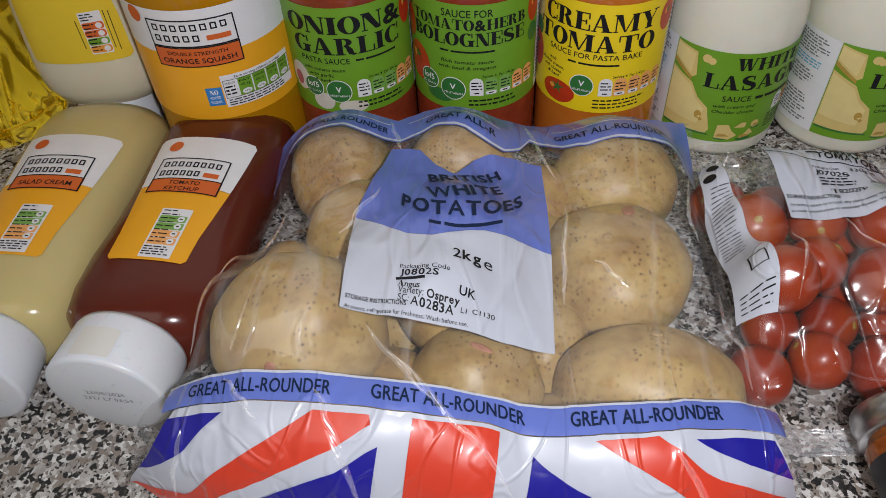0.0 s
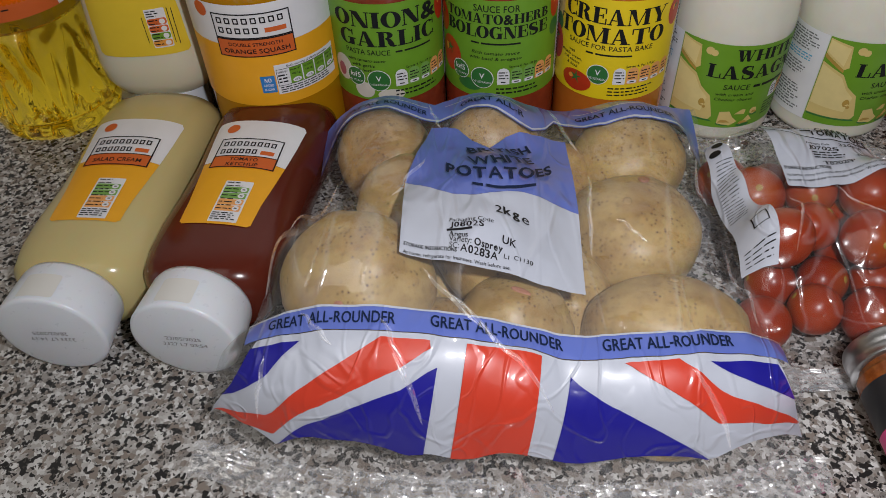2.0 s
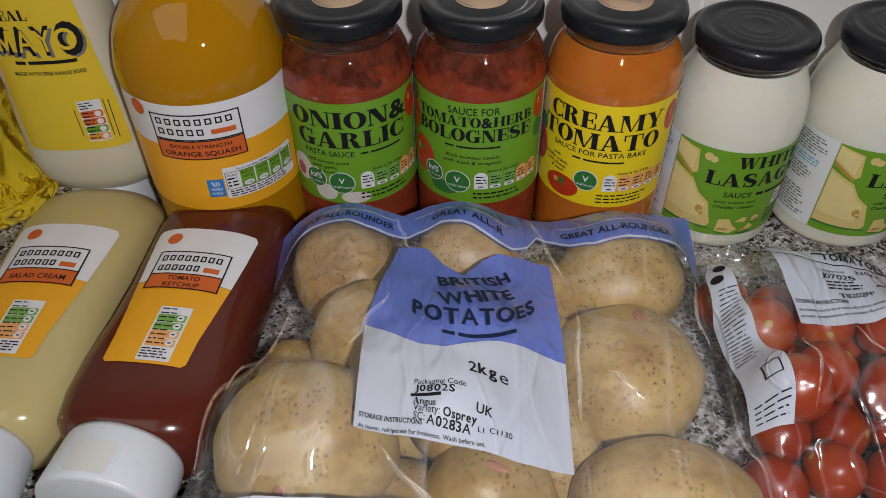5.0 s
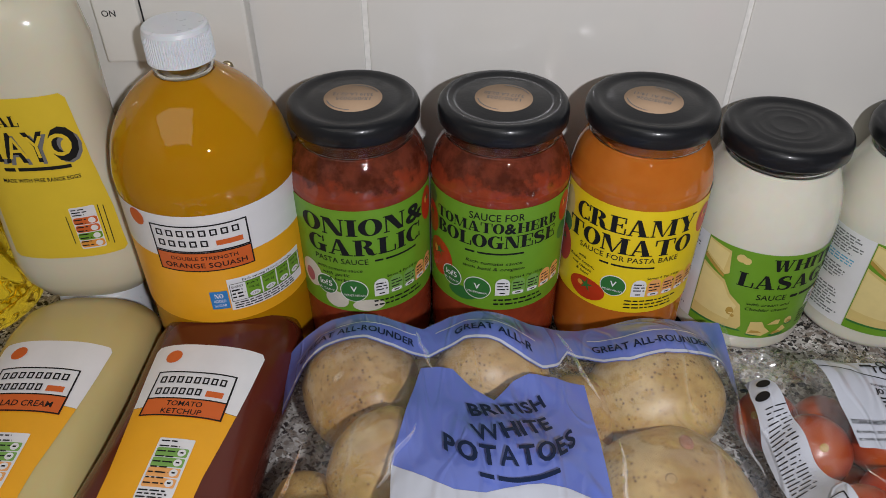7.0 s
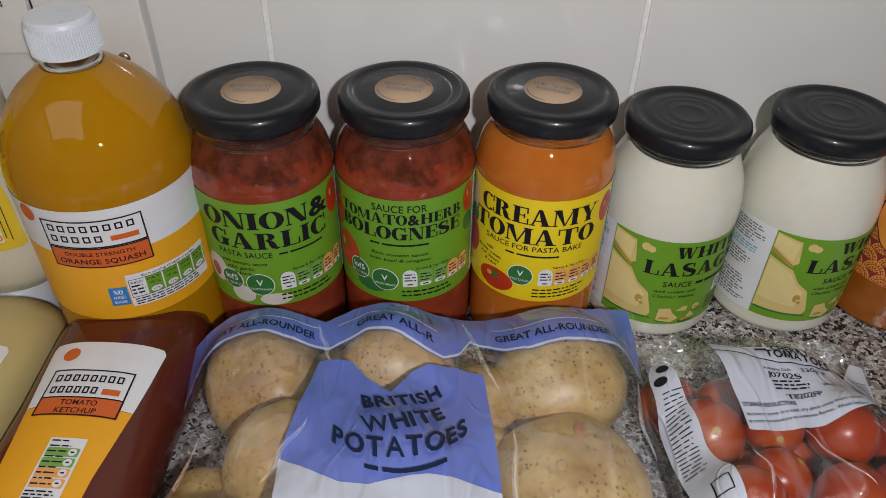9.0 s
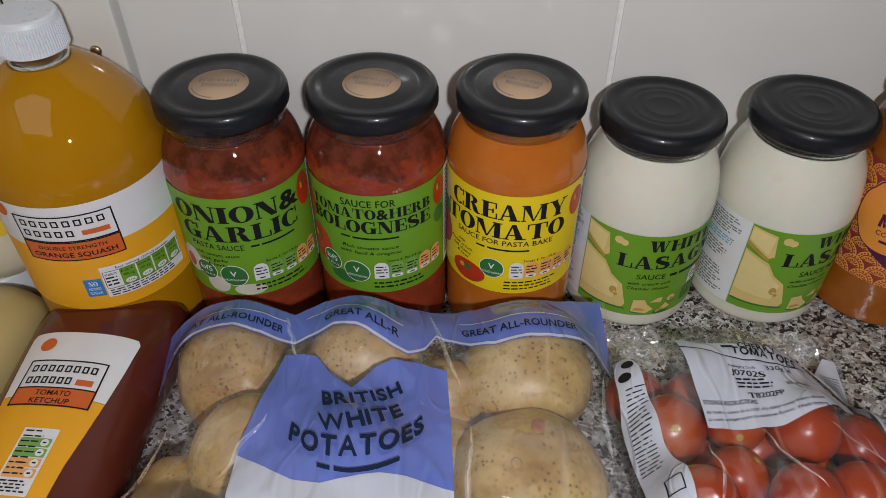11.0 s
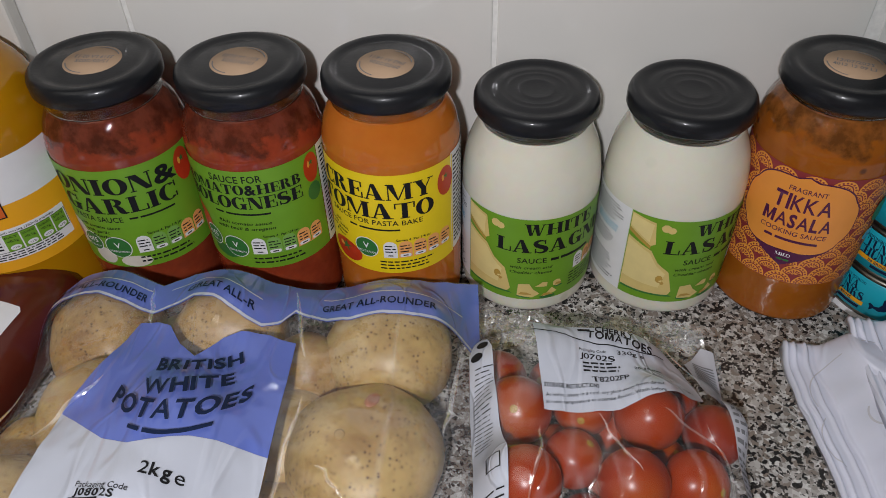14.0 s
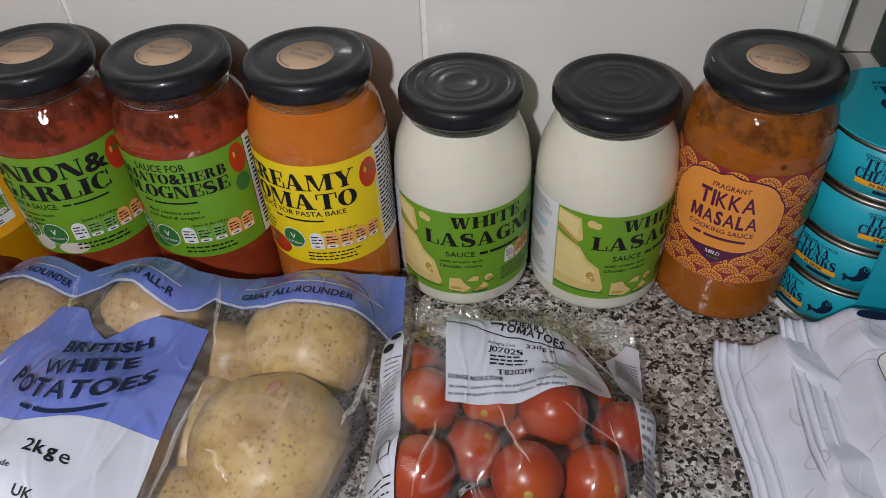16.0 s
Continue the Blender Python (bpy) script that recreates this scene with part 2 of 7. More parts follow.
def lid_mat():
    """Black lacquered tin: dull and lightly scuffed under a thin gloss."""
    m, nt, b = material("black_lacquered_lid", 0.36, Specular_IOR_Level=0.22, Coat_Weight=0.25, Coat_Roughness=0.10)
    v = coords(nt)
    c = mixed(nt, noise_node(nt, v, 70.0), (0.008, 0.009, 0.011), (0.015, 0.016, 0.019))
    nt.links.new(c, b.inputs["Base Color"])
    rr = ramp(nt, noise_node(nt, v, 130.0), [(0.3, (0.28,) * 3), (0.7, (0.44,) * 3)])
    nt.links.new(rr, b.inputs["Roughness"])
    bumped(nt, b, noise_node(nt, v, 900.0, 2.0), 0.10, 0.001)
    return m


GRANITE, TILE = granite_mat(), tile_mat()
GROUT = plastic_mat("tile_grout", (0.80, 0.79, 0.76), 0.8, grain=300.0, vary=0.2)
PLASTER = plastic_mat("painted_plaster", (0.62, 0.60, 0.55), 0.7, grain=12.0)
CABINET = plastic_mat("cabinet_board", (0.55, 0.50, 0.42), 0.5, grain=20.0)
FLOOR = plastic_mat("floor_vinyl", (0.30, 0.26, 0.22), 0.45, grain=8.0, vary=0.2)
GREEN_PAINT = plastic_mat("dark_green_paint", (0.012, 0.035, 0.025), 0.4)
SWITCH = plastic_mat("switch_white", (0.72, 0.71, 0.67), 0.35)
BRASS = material("screw_metal", 0.35, 1.0, Base_Color=(0.45, 0.38, 0.25, 1))[0]
BLACK = print_mat("black_ink", (0.012, 0.012, 0.014), 0.5, shine=0.2)
LID = lid_mat()
KRAFT = print_mat("kraft_sticker", (0.50, 0.34, 0.22), 0.6, 0.12)
WHITE = print_mat("white_paper", (0.78, 0.78, 0.80), 0.4)
WHITE_CAP = plastic_mat("white_cap_plastic", (0.74, 0.77, 0.82), 0.32, 0.1)
GREEN = print_mat("green_label", (0.155, 0.340, 0.022), 0.4, 0.1)
PALE_GREEN = print_mat("nutrition_green_ink", (0.20, 0.40, 0.09), 0.4)
PALE_ORANGE = print_mat("nutrition_orange_ink", (0.85, 0.40, 0.13), 0.4)
LEAF = print_mat("dark_green_ink", (0.035, 0.17, 0.04), 0.4)
YELLOW = print_mat("yellow_label", (0.83, 0.62, 0.012), 0.4)
MAYO_YELLOW = print_mat("lemon_yellow_label", (0.79, 0.57, 0.035), 0.4)
ORANGE = print_mat("orange_yellow_label", (0.86, 0.40, 0.015), 0.35)
RED_ORANGE = print_mat("red_orange_ink", (0.66, 0.13, 0.025), 0.4)
AMBER_INK = print_mat("amber_ink", (0.80, 0.33, 0.05), 0.4)
RED_INK = print_mat("tomato_red_ink", (0.50, 0.040, 0.012), 0.35, 0.3)
PLUM = print_mat("plum_ink", (0.085, 0.010, 0.055), 0.4)
CRIMSON = print_mat("dark_crimson_ink", (0.26, 0.030, 0.035), 0.4)
TIKKA_ORANGE = print_mat("tikka_orange", (0.80, 0.30, 0.05), 0.4)
BLUE_INK = print_mat("cobalt_ink", (0.02, 0.20, 0.55), 0.4)
CHEESE = print_mat("cheese_print", (0.70, 0.54, 0.20), 0.4, 0.15)
CHEESE_LIGHT = print_mat("cheese_face_print", (0.78, 0.64, 0.28), 0.4, 0.12)
CHEESE_DARK = print_mat("cheese_rind_print", (0.48, 0.30, 0.06), 0.4, 0.2)
MUTED_PINK = print_mat("muted_pink_ink", (0.38, 0.10, 0.14), 0.4)
GARLIC = print_mat("garlic_print", (0.66, 0.62, 0.55), 0.4, 0.2)
PINK = print_mat("pink_label", (0.72, 0.05, 0.24), 0.35)
CHARCOAL = print_mat("charcoal_label", (0.020, 0.020, 0.022), 0.4)
WIPES_FILM = film_print_mat("white_wipes_film", (0.70, 0.72, 0.84))
TURQUOISE = print_mat("turquoise_card", (0.012, 0.40, 0.52), 0.35)
NAVY = print_mat("navy_ink", (0.008, 0.018, 0.055), 0.5, shine=0.2)
BAG_BLUE = film_print_mat("periwinkle_print", (0.125, 0.180, 0.56))
FLAG_BLUE = film_print_mat("royal_blue_print", (0.012, 0.010, 0.28))
FLAG_RED = film_print_mat("scarlet_print", (0.66, 0.050, 0.022))
BAG_WHITE = film_print_mat("white_film_print", (0.54, 0.57, 0.65))
GREY_INK = print_mat("grey_ink", (0.18, 0.18, 0.19), 0.5)
PALE_GREY = print_mat("pale_grey_ink", (0.55, 0.55, 0.60), 0.4)
SKY_INK = print_mat("sky_blue_ink", (0.10, 0.42, 0.60), 0.4)
FILM = film_mat("clear_bag_film", 34.0, 0.80, 0.85, 0.08, 0.10)
FILM_SOFT = film_mat("clear_tomato_film", 40.0, 0.7, 0.84, 0.022, 0.07)
FILM_SEAL = film_mat("crumpled_film_end", 60.0, 1.0, 0.80, 0.30, 0.25)
FILM_FOLD = film_mat("folded_film", 60.0, 0.5, 0.86, 0.12, 0.45)
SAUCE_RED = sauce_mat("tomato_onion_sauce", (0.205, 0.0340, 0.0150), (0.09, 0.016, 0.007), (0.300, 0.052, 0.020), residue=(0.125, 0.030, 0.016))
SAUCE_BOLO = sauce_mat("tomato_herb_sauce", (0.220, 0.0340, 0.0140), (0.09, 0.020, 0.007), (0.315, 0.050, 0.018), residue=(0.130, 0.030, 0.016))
SAUCE_CREAM = sauce_mat("creamy_tomato_sauce", (0.46, 0.125, 0.014), (0.20, 0.04, 0.008), (0.52, 0.155, 0.02), 45.0)
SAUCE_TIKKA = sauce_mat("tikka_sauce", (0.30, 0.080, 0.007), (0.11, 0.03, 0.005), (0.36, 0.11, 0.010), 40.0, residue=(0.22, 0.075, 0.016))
SAUCE_WHITE = sauce_mat("white_sauce", (0.70, 0.68, 0.57), (0.62, 0.60, 0.50), (0.75, 0.73, 0.63), 25.0)
SPICE = sauce_mat("spice_mix", (0.20, 0.05, 0.012), (0.07, 0.02, 0.01), (0.34, 0.10, 0.02), 260.0)
SQUASH = sauce_mat("orange_squash_drink", (0.43, 0.190, 0.003), (0.38, 0.165, 0.003), (0.47, 0.215, 0.004), 14.0, 0.15)
MAYO = plastic_mat("mayonnaise_in_clear_plastic", (0.72, 0.68, 0.53), 0.16, 0.2, 14.0, 0.04)
SALAD = plastic_mat("salad_cream_in_clear_plastic", (0.57, 0.47, 0.21), 0.16, 0.2, 14.0, 0.05)
KETCHUP = plastic_mat("ketchup_in_clear_plastic", (0.105, 0.018, 0.010), 0.17, 0.1, 14.0, 0.08)


def oil_mat():
    """Clear golden oil in ribbed plastic that bends what lies behind it into streaks."""
    m, nt, b = material("sunflower_oil", 0.02, Base_Color=(0.88, 0.56, 0.003, 1), Transmission_Weight=0.95, IOR=1.44)
    mp = node(nt, "ShaderNodeMapping", Scale=(1.0, 1.0, 0.55))
    nt.links.new(coords(nt), mp.inputs["Vector"])
    bumped(nt, b, noise_node(nt, mp.outputs[0], 40.0, 1.5), 1.0, 0.035)
    return m


OIL = oil_mat()
CLEAR = glass_mat("clear_glass", (0.96, 0.97, 0.96), 0.0, 1.45)
STEEL = material("brushed_steel", 0.30, 1.0, Base_Color=(0.55, 0.55, 0.56, 1))[0]
TIN_RIM = material("dull_tin_rim", 0.35, 1.0, Base_Color=(0.24, 0.23, 0.20, 1))[0]
POTATO = potato_mat("potato_skin", (0.53, 0.362, 0.132), (0.31, 0.170, 0.054), (0.13, 0.060, 0.022))
POTATO_RUSSET = potato_mat("russet_potato_skin", (0.50, 0.320, 0.120), (0.26, 0.130, 0.045), (0.10, 0.045, 0.018))
POTATO_EYE = plastic_mat("potato_eye", (0.40, 0.26, 0.10), 0.7, grain=200.0, vary=0.3)
POTATO_SCAR = plastic_mat("potato_scar_pink", (0.46, 0.20, 0.12), 0.6, grain=300.0, vary=0.3)
TOMATO = tomato_mat()
CALYX = plastic_mat("tomato_stem_scar", (0.42, 0.26, 0.04), 0.6, grain=200.0, vary=0.3)

# ---- mesh helpers ----
def thing(name, m, label, category, group=""):
    ob = new(name)
    ob.matrix_world = m
    ob.empty_display_size = 0.02
    return tagged(ob, label, category, group)


def part(name, bm, mat, parent, label="", smooth=True):
    me = bpy.data.meshes.new(name)
    bm.to_mesh(me)
    bm.free()
    me.materials.append(mat)
    if smooth:
        me.polygons.foreach_set("use_smooth", [True] * len(me.polygons))
    ob = new(name, me)
    ob.parent = parent
    return tagged(ob, label) if label else ob


def structure(name, bm, mat, label="", smooth=False):
    return tagged(part(name, bm, mat, None, "", smooth), label, "", "", "structure")


def lathe(profile, seg=56, closed=False):
    """A turned body from (radius, height) pairs; radius 0 closes it."""
    bm = bmesh.new()
    rings = []
    for r, z in profile:
        if r <= 1e-6:
            rings.append([bm.verts.new((0, 0, z))])
        else:
            rings.append([bm.verts.new((r * math.sin(2 * math.pi * i / seg), -r * math.cos(2 * math.pi * i / seg), z)) for i in range(seg)])
    pairs = list(zip(rings, rings[1:])) + ([(rings[-1], rings[0])] if closed else [])
    for a, b in pairs:
        for i in range(seg):
            j = (i + 1) % seg
            if len(a) == 1 and len(b) == 1:
                continue
            if len(a) == 1:
                bm.faces.new((a[0], b[j], b[i]))
            elif len(b) == 1:
                bm.faces.new((a[i], a[j], b[0]))
            else:
                bm.faces.new((a[i], a[j], b[j], b[i]))
    bmesh.ops.recalc_face_normals(bm, faces=bm.faces)
    return bm


def smooth_profile(points, n=6):
    """Catmull-Rom through (radius, height) pairs."""
    out = []
    p = [points[0]] + list(points) + [points[-1]]
    for i in range(1, len(p) - 2):
        a, b, c, d = (np.array(q, float) for q in p[i - 1:i + 3])
        for k in range(n):
            t = k / n
            out.append(tuple(0.5 * (2 * b + (c - a) * t + (2 * a - 5 * b + 4 * c - d) * t * t + (3 * b - a - 3 * c + d) * t ** 3)))
    out.append(tuple(points[-1]))
    return [(max(r, 0.0), z) for r, z in out]


def box(bm, x0, y0, z0, x1, y1, z1, bevel=0.0):
    r = bmesh.ops.create_cube(bm, size=1.0, matrix=Matrix.Translation(((x0 + x1) / 2, (y0 + y1) / 2, (z0 + z1) / 2)) @ Matrix.Diagonal((x1 - x0, y1 - y0, z1 - z0, 1)))
    if bevel:
        edges = list({e for v in r["verts"] for e in v.link_edges})
        bmesh.ops.bevel(bm, geom=edges, offset=bevel, segments=2, affect="EDGES", profile=0.6)
    return bm


def cuboid(*a, bevel=0.0):
    return box(bmesh.new(), *a, bevel=bevel)


def loft(sections, seg=44, power=2.6):
    """A body of superellipse sections (s, half width, half height, centre height, centre x) along +y, closed at both ends."""
    bm = bmesh.new()
    rings = []
    for s, hw, hh, zc, xc in sections:
        ring = []
        for i in range(seg):
            a = 2 * math.pi * i / seg
            ca, sa = math.cos(a), math.sin(a)
            ring.append(bm.verts.new((xc + hw * math.copysign(abs(ca) ** (2 / power), ca), s, zc + hh * math.copysign(abs(sa) ** (2 / power), sa))))
        rings.append(ring)
    for a, b in zip(rings, rings[1:]):
        for i in range(seg):
            bm.faces.new((a[i], a[(i + 1) % seg], b[(i + 1) % seg], b[i]))
    for r in (rings[0], rings[-1]):
        bm.faces.new(r)
    bmesh.ops.recalc_face_normals(bm, faces=bm.faces)
    return bm


# ---- flat artwork, and how it is laid on surfaces ----
def poly(bm, pts):
    bm.faces.new([bm.verts.new((x, y, 0)) for x, y in pts])


def rect(bm, u0, v0, u1, v1, r=0.0):
    if r <= 0:
        return poly(bm, [(u0, v0), (u1, v0), (u1, v1), (u0, v1)])
    pts = []
    for cx, cy, a0 in ((u1 - r, v0 + r, -90), (u1 - r, v1 - r, 0), (u0 + r, v1 - r, 90), (u0 + r, v0 + r, 180)):
        pts += [(cx + r * math.cos(radians(a0 + 22.5 * k)), cy + r * math.sin(radians(a0 + 22.5 * k))) for k in range(5)]
    poly(bm, pts)


def disc(bm, u, v, r, n=20, ry=None):
    poly(bm, [(u + r * math.cos(2 * math.pi * k / n), v + (ry or r) * math.sin(2 * math.pi * k / n)) for k in range(n)])


def ring(bm, u, v, r, w, n=24, a0=0.0, a1=360.0):
    full = a1 - a0 >= 359.9
    k = n if full else n + 1
    pts = [(math.cos(radians(a0 + (a1 - a0) * i / n)), math.sin(radians(a0 + (a1 - a0) * i / n))) for i in range(k)]
    a = [bm.verts.new((u + r * x, v + r * y, 0)) for x, y in pts]
    b = [bm.verts.new((u + (r - w) * x, v + (r - w) * y, 0)) for x, y in pts]
    for i in range(n):
        j = (i + 1) % k
        bm.faces.new((b[i], a[i], a[j], b[j]))


def frame_rect(bm, u0, v0, u1, v1, w):
    rect(bm, u0, v0, u1, v0 + w)
    rect(bm, u0, v1 - w, u1, v1)
    rect(bm, u0, v0 + w, u0 + w, v1 - w)
    rect(bm, u1 - w, v0 + w, u1, v1 - w)


def words(bm, s, u, v, height, width=None, bold=0.0, turn=0.0, shear=0.0, align="C"):
    """Lettering in the built-in font: capitals of that height, centred on (u, v) or starting there (align L), fitted to a width."""
    if bold >= 0.014 and len(s) > 1 and " " not in s:
        return heavy_words(bm, s, u, v, height, width, bold, turn, shear)
    cu = bpy.data.curves.new("lettering", "FONT")
    cu.body, cu.size, cu.offset, cu.shear, cu.resolution_u = s, 1.0, bold, shear, 3
    cu.space_character = 1.0 + 3.0 * bold
    ob = bpy.data.objects.new("lettering", cu)
    me = bpy.data.meshes.new_from_object(ob)
    n = len(me.vertices)
    co = np.empty(n * 3)
    me.vertices.foreach_get("co", co)
    co = co.reshape(-1, 3)
    x0, x1 = co[:, 0].min(), co[:, 0].max()
    k = height / 0.70
    kx = k if width is None else width / (x1 - x0)
    x = (co[:, 0] - (x0 if align == "L" else (x0 + x1) / 2)) * kx
    y = (co[:, 1] - 0.35) * k
    c, sn = math.cos(radians(turn)), math.sin(radians(turn))
    vs = [bm.verts.new((u + a * c - b * sn, v + a * sn + b * c, 0)) for a, b in zip(x, y)]
    for p in me.polygons:
        try:
            bm.faces.new([vs[i] for i in p.vertices])
        except ValueError:
            pass
    bpy.data.objects.remove(ob)
    bpy.data.curves.remove(cu)
    bpy.data.meshes.remove(me)


def letter_mesh(ch, bold, shear):
    cu = bpy.data.curves.new("lettering", "FONT")
    cu.body, cu.size, cu.offset, cu.shear, cu.resolution_u = ch, 1.0, bold, shear, 3
    ob = bpy.data.objects.new("lettering", cu)
    me = bpy.data.meshes.new_from_object(ob)
    co = [tuple(v.co) for v in me.vertices]
    faces = [tuple(p.vertices) for p in me.polygons]
    bpy.data.objects.remove(ob)
    bpy.data.curves.remove(cu)
    bpy.data.meshes.remove(me)
    return co, faces


def stroke(pts, widths):
    """A swelling stroke along points, as a row of four-cornered pieces."""
    rim = []
    for k, (x, y) in enumerate(pts):
        (ax, ay), (bx, by) = pts[max(k - 1, 0)], pts[min(k + 1, len(pts) - 1)]
        d = math.hypot(bx - ax, by - ay)
        nx, ny = -(by - ay) / d * widths[k] / 2, (bx - ax) / d * widths[k] / 2
        rim.append(((x + nx, y + ny), (x - nx, y - ny)))
    return [[rim[k][0], rim[k][1], rim[k + 1][1], rim[k + 1][0]] for k in range(len(rim) - 1)]


def fat_letter(ch):
    """A fat-face capital 0.7 high: heavy stems, hairline arms and thin flat serifs."""
    S, H, out = 0.19, 0.045, []

    def block(x0, y0, x1, y1):
        out.append([(x0, y0), (x1, y0), (x1, y1), (x0, y1)])

    def stem(x, w=S, low=0.0, high=0.7, foot=True, head=True):
        block(x, low, x + w, high)
        if foot:
            block(x - 0.06, 0.0, x + w + 0.06, H)
        if head:
            block(x - 0.06, 0.7 - H, x + w + 0.06, 0.7)

    def bowl(cx, cy, rx, ry, ix, a0, a1, n=22):
        for k in range(n):
            q = [radians(a0 + (a1 - a0) * (k + j) / n) for j in (0, 1)]
            out.append([(cx + rx * math.cos(q[0]), cy + ry * math.sin(q[0])), (cx + rx * math.cos(q[1]), cy + ry * math.sin(q[1])),
                        (cx + ix * math.cos(q[1]), cy + (ry - H) * math.sin(q[1])), (cx + ix * math.cos(q[0]), cy + (ry - H) * math.sin(q[0]))])

    def arm(x0, x1, y, tip):
        block(x0, y, x1, y + H)
        block(x1 - 0.05, min(y, y + H + tip), x1, max(y + H, y + tip))

    def slant(x0, x1, w0, low=0.0, high=0.7, w1=None):
        out.append([(x0, high), (x0 + w0, high), (x1 + (w1 or w0), low), (x1, low)])

    if ch == "I":
        stem(0.06)
    elif ch == "N":
        stem(0.06, H)
        slant(0.03, 0.42, 0.23, w1=0.17)
        stem(0.54, H, 0.0, 0.7, False, True)
    elif ch in "OCG":
        if ch == "O":
            bowl(0.32, 0.35, 0.32, 0.36, 0.13, 0, 360, 36)
        else:
            bowl(0.32, 0.35, 0.32, 0.36, 0.13, 48, 312, 30)
            block(0.53, 0.46, 0.58, 0.71)
            if ch == "C":
                block(0.53, 0.02, 0.58, 0.22)
            else:
                block(0.42, 0.0, 0.61, 0.31)
                block(0.36, 0.28, 0.67, 0.31 + H / 2)
    elif ch in "LE":
        stem(0.06)
        arm(0.25, 0.56, 0.0, 0.26)
        if ch == "E":
            arm(0.25, 0.54, 0.7 - H, -0.24)
            arm(0.25, 0.44, 0.34, 0.10)
            block(0.39, 0.25, 0.44, 0.36)
    elif ch in "RB":
        stem(0.06)
        bowl(0.28, 0.53, 0.27 if ch == "R" else 0.25, 0.17, 0.09, -90, 90)
        if ch == "R":
            out.extend(stroke([(0.30, 0.38), (0.40, 0.33), (0.45, 0.22), (0.50, 0.08), (0.58, 0.02), (0.68, 0.04)], [0.04, 0.13, 0.19, 0.18, 0.08, 0.03]))
        else:
            bowl(0.28, 0.19, 0.30, 0.19, 0.11, -90, 90)
    elif ch == "A":
        slant(0.28, 0.07, 0.06)
        slant(0.27, 0.43, 0.13, w1=0.23)
        block(0.15, 0.19, 0.50, 0.19 + H)
        block(0.0, 0.0, 0.20, H)
        block(0.37, 0.0, 0.74, H)
    elif ch == "M":
        stem(0.06, H)
        slant(0.03, 0.38, 0.23, w1=0.05)
        slant(0.66, 0.38, 0.05)
        stem(0.65)
    elif ch == "T":
        stem(0.24, S, 0.0, 0.7, True, False)
        block(0.0, 0.7 - H, 0.67, 0.7)
        block(0.0, 0.45, 0.05, 0.7)
        block(0.62, 0.45, 0.67, 0.7)
    elif ch in "YV":
        low = 0.30 if ch == "Y" else 0.0
        slant(0.06, 0.27, 0.22, low, 0.7, 0.19)
        slant(0.60, 0.40, 0.05, low)
        block(0.0, 0.7 - H, 0.34, 0.7)
        block(0.52, 0.7 - H, 0.73, 0.7)
        if ch == "Y":
            stem(0.27, S, 0.0, 0.32, True, False)
    elif ch == "W":
        slant(0.05, 0.22, 0.21, w1=0.13)
        slant(0.44, 0.30, 0.05)
        slant(0.38, 0.55, 0.21, w1=0.13)
        slant(0.80, 0.63, 0.05)
        block(0.0, 0.7 - H, 0.60, 0.7)
        block(0.74, 0.7 - H, 0.92, 0.7)
    elif ch == "H":
        stem(0.06)
        stem(0.50)
        block(0.25, 0.33, 0.50, 0.33 + H)
    elif ch == "K":
        stem(0.06)
        slant(0.55, 0.25, 0.05, 0.30)
        slant(0.32, 0.47, 0.20, 0.0, 0.44, 0.22)
        block(0.45, 0.7 - H, 0.70, 0.7)
        block(0.42, 0.0, 0.75, H)
    elif ch == "U":
        stem(0.06, S, 0.18, 0.7, False, True)
        bowl(0.345, 0.21, 0.285, 0.22, 0.10, 180, 360)
        stem(0.585, H, 0.20, 0.7, False, True)
    elif ch == "S":
        pts = [(0.29 + 0.19 * math.cos(radians(a)), 0.525 + 0.155 * math.sin(radians(a))) for a in range(35, 226, 19)]
        pts += [(0.29, 0.35)] + [(0.29 + 0.20 * math.cos(radians(a)), 0.175 + 0.155 * math.sin(radians(a))) for a in range(45, -146, -19)]
        n = len(pts)
        out.extend(stroke(pts, [0.05 + 0.16 * math.sin(math.pi * k / (n - 1)) ** 2 for k in range(n)]))
        block(0.42, 0.48, 0.47, 0.70)
        block(0.08, 0.0, 0.13, 0.24)
    if not out:
        return letter_mesh(ch, 0.03 if ch == "&" else 0.01, 0.0)
    co, faces = [], []
    for piece in out:
        faces.append(tuple(range(len(co), len(co) + len(piece))))
        co.extend((x, y, 0) for x, y in piece)
    return co, faces


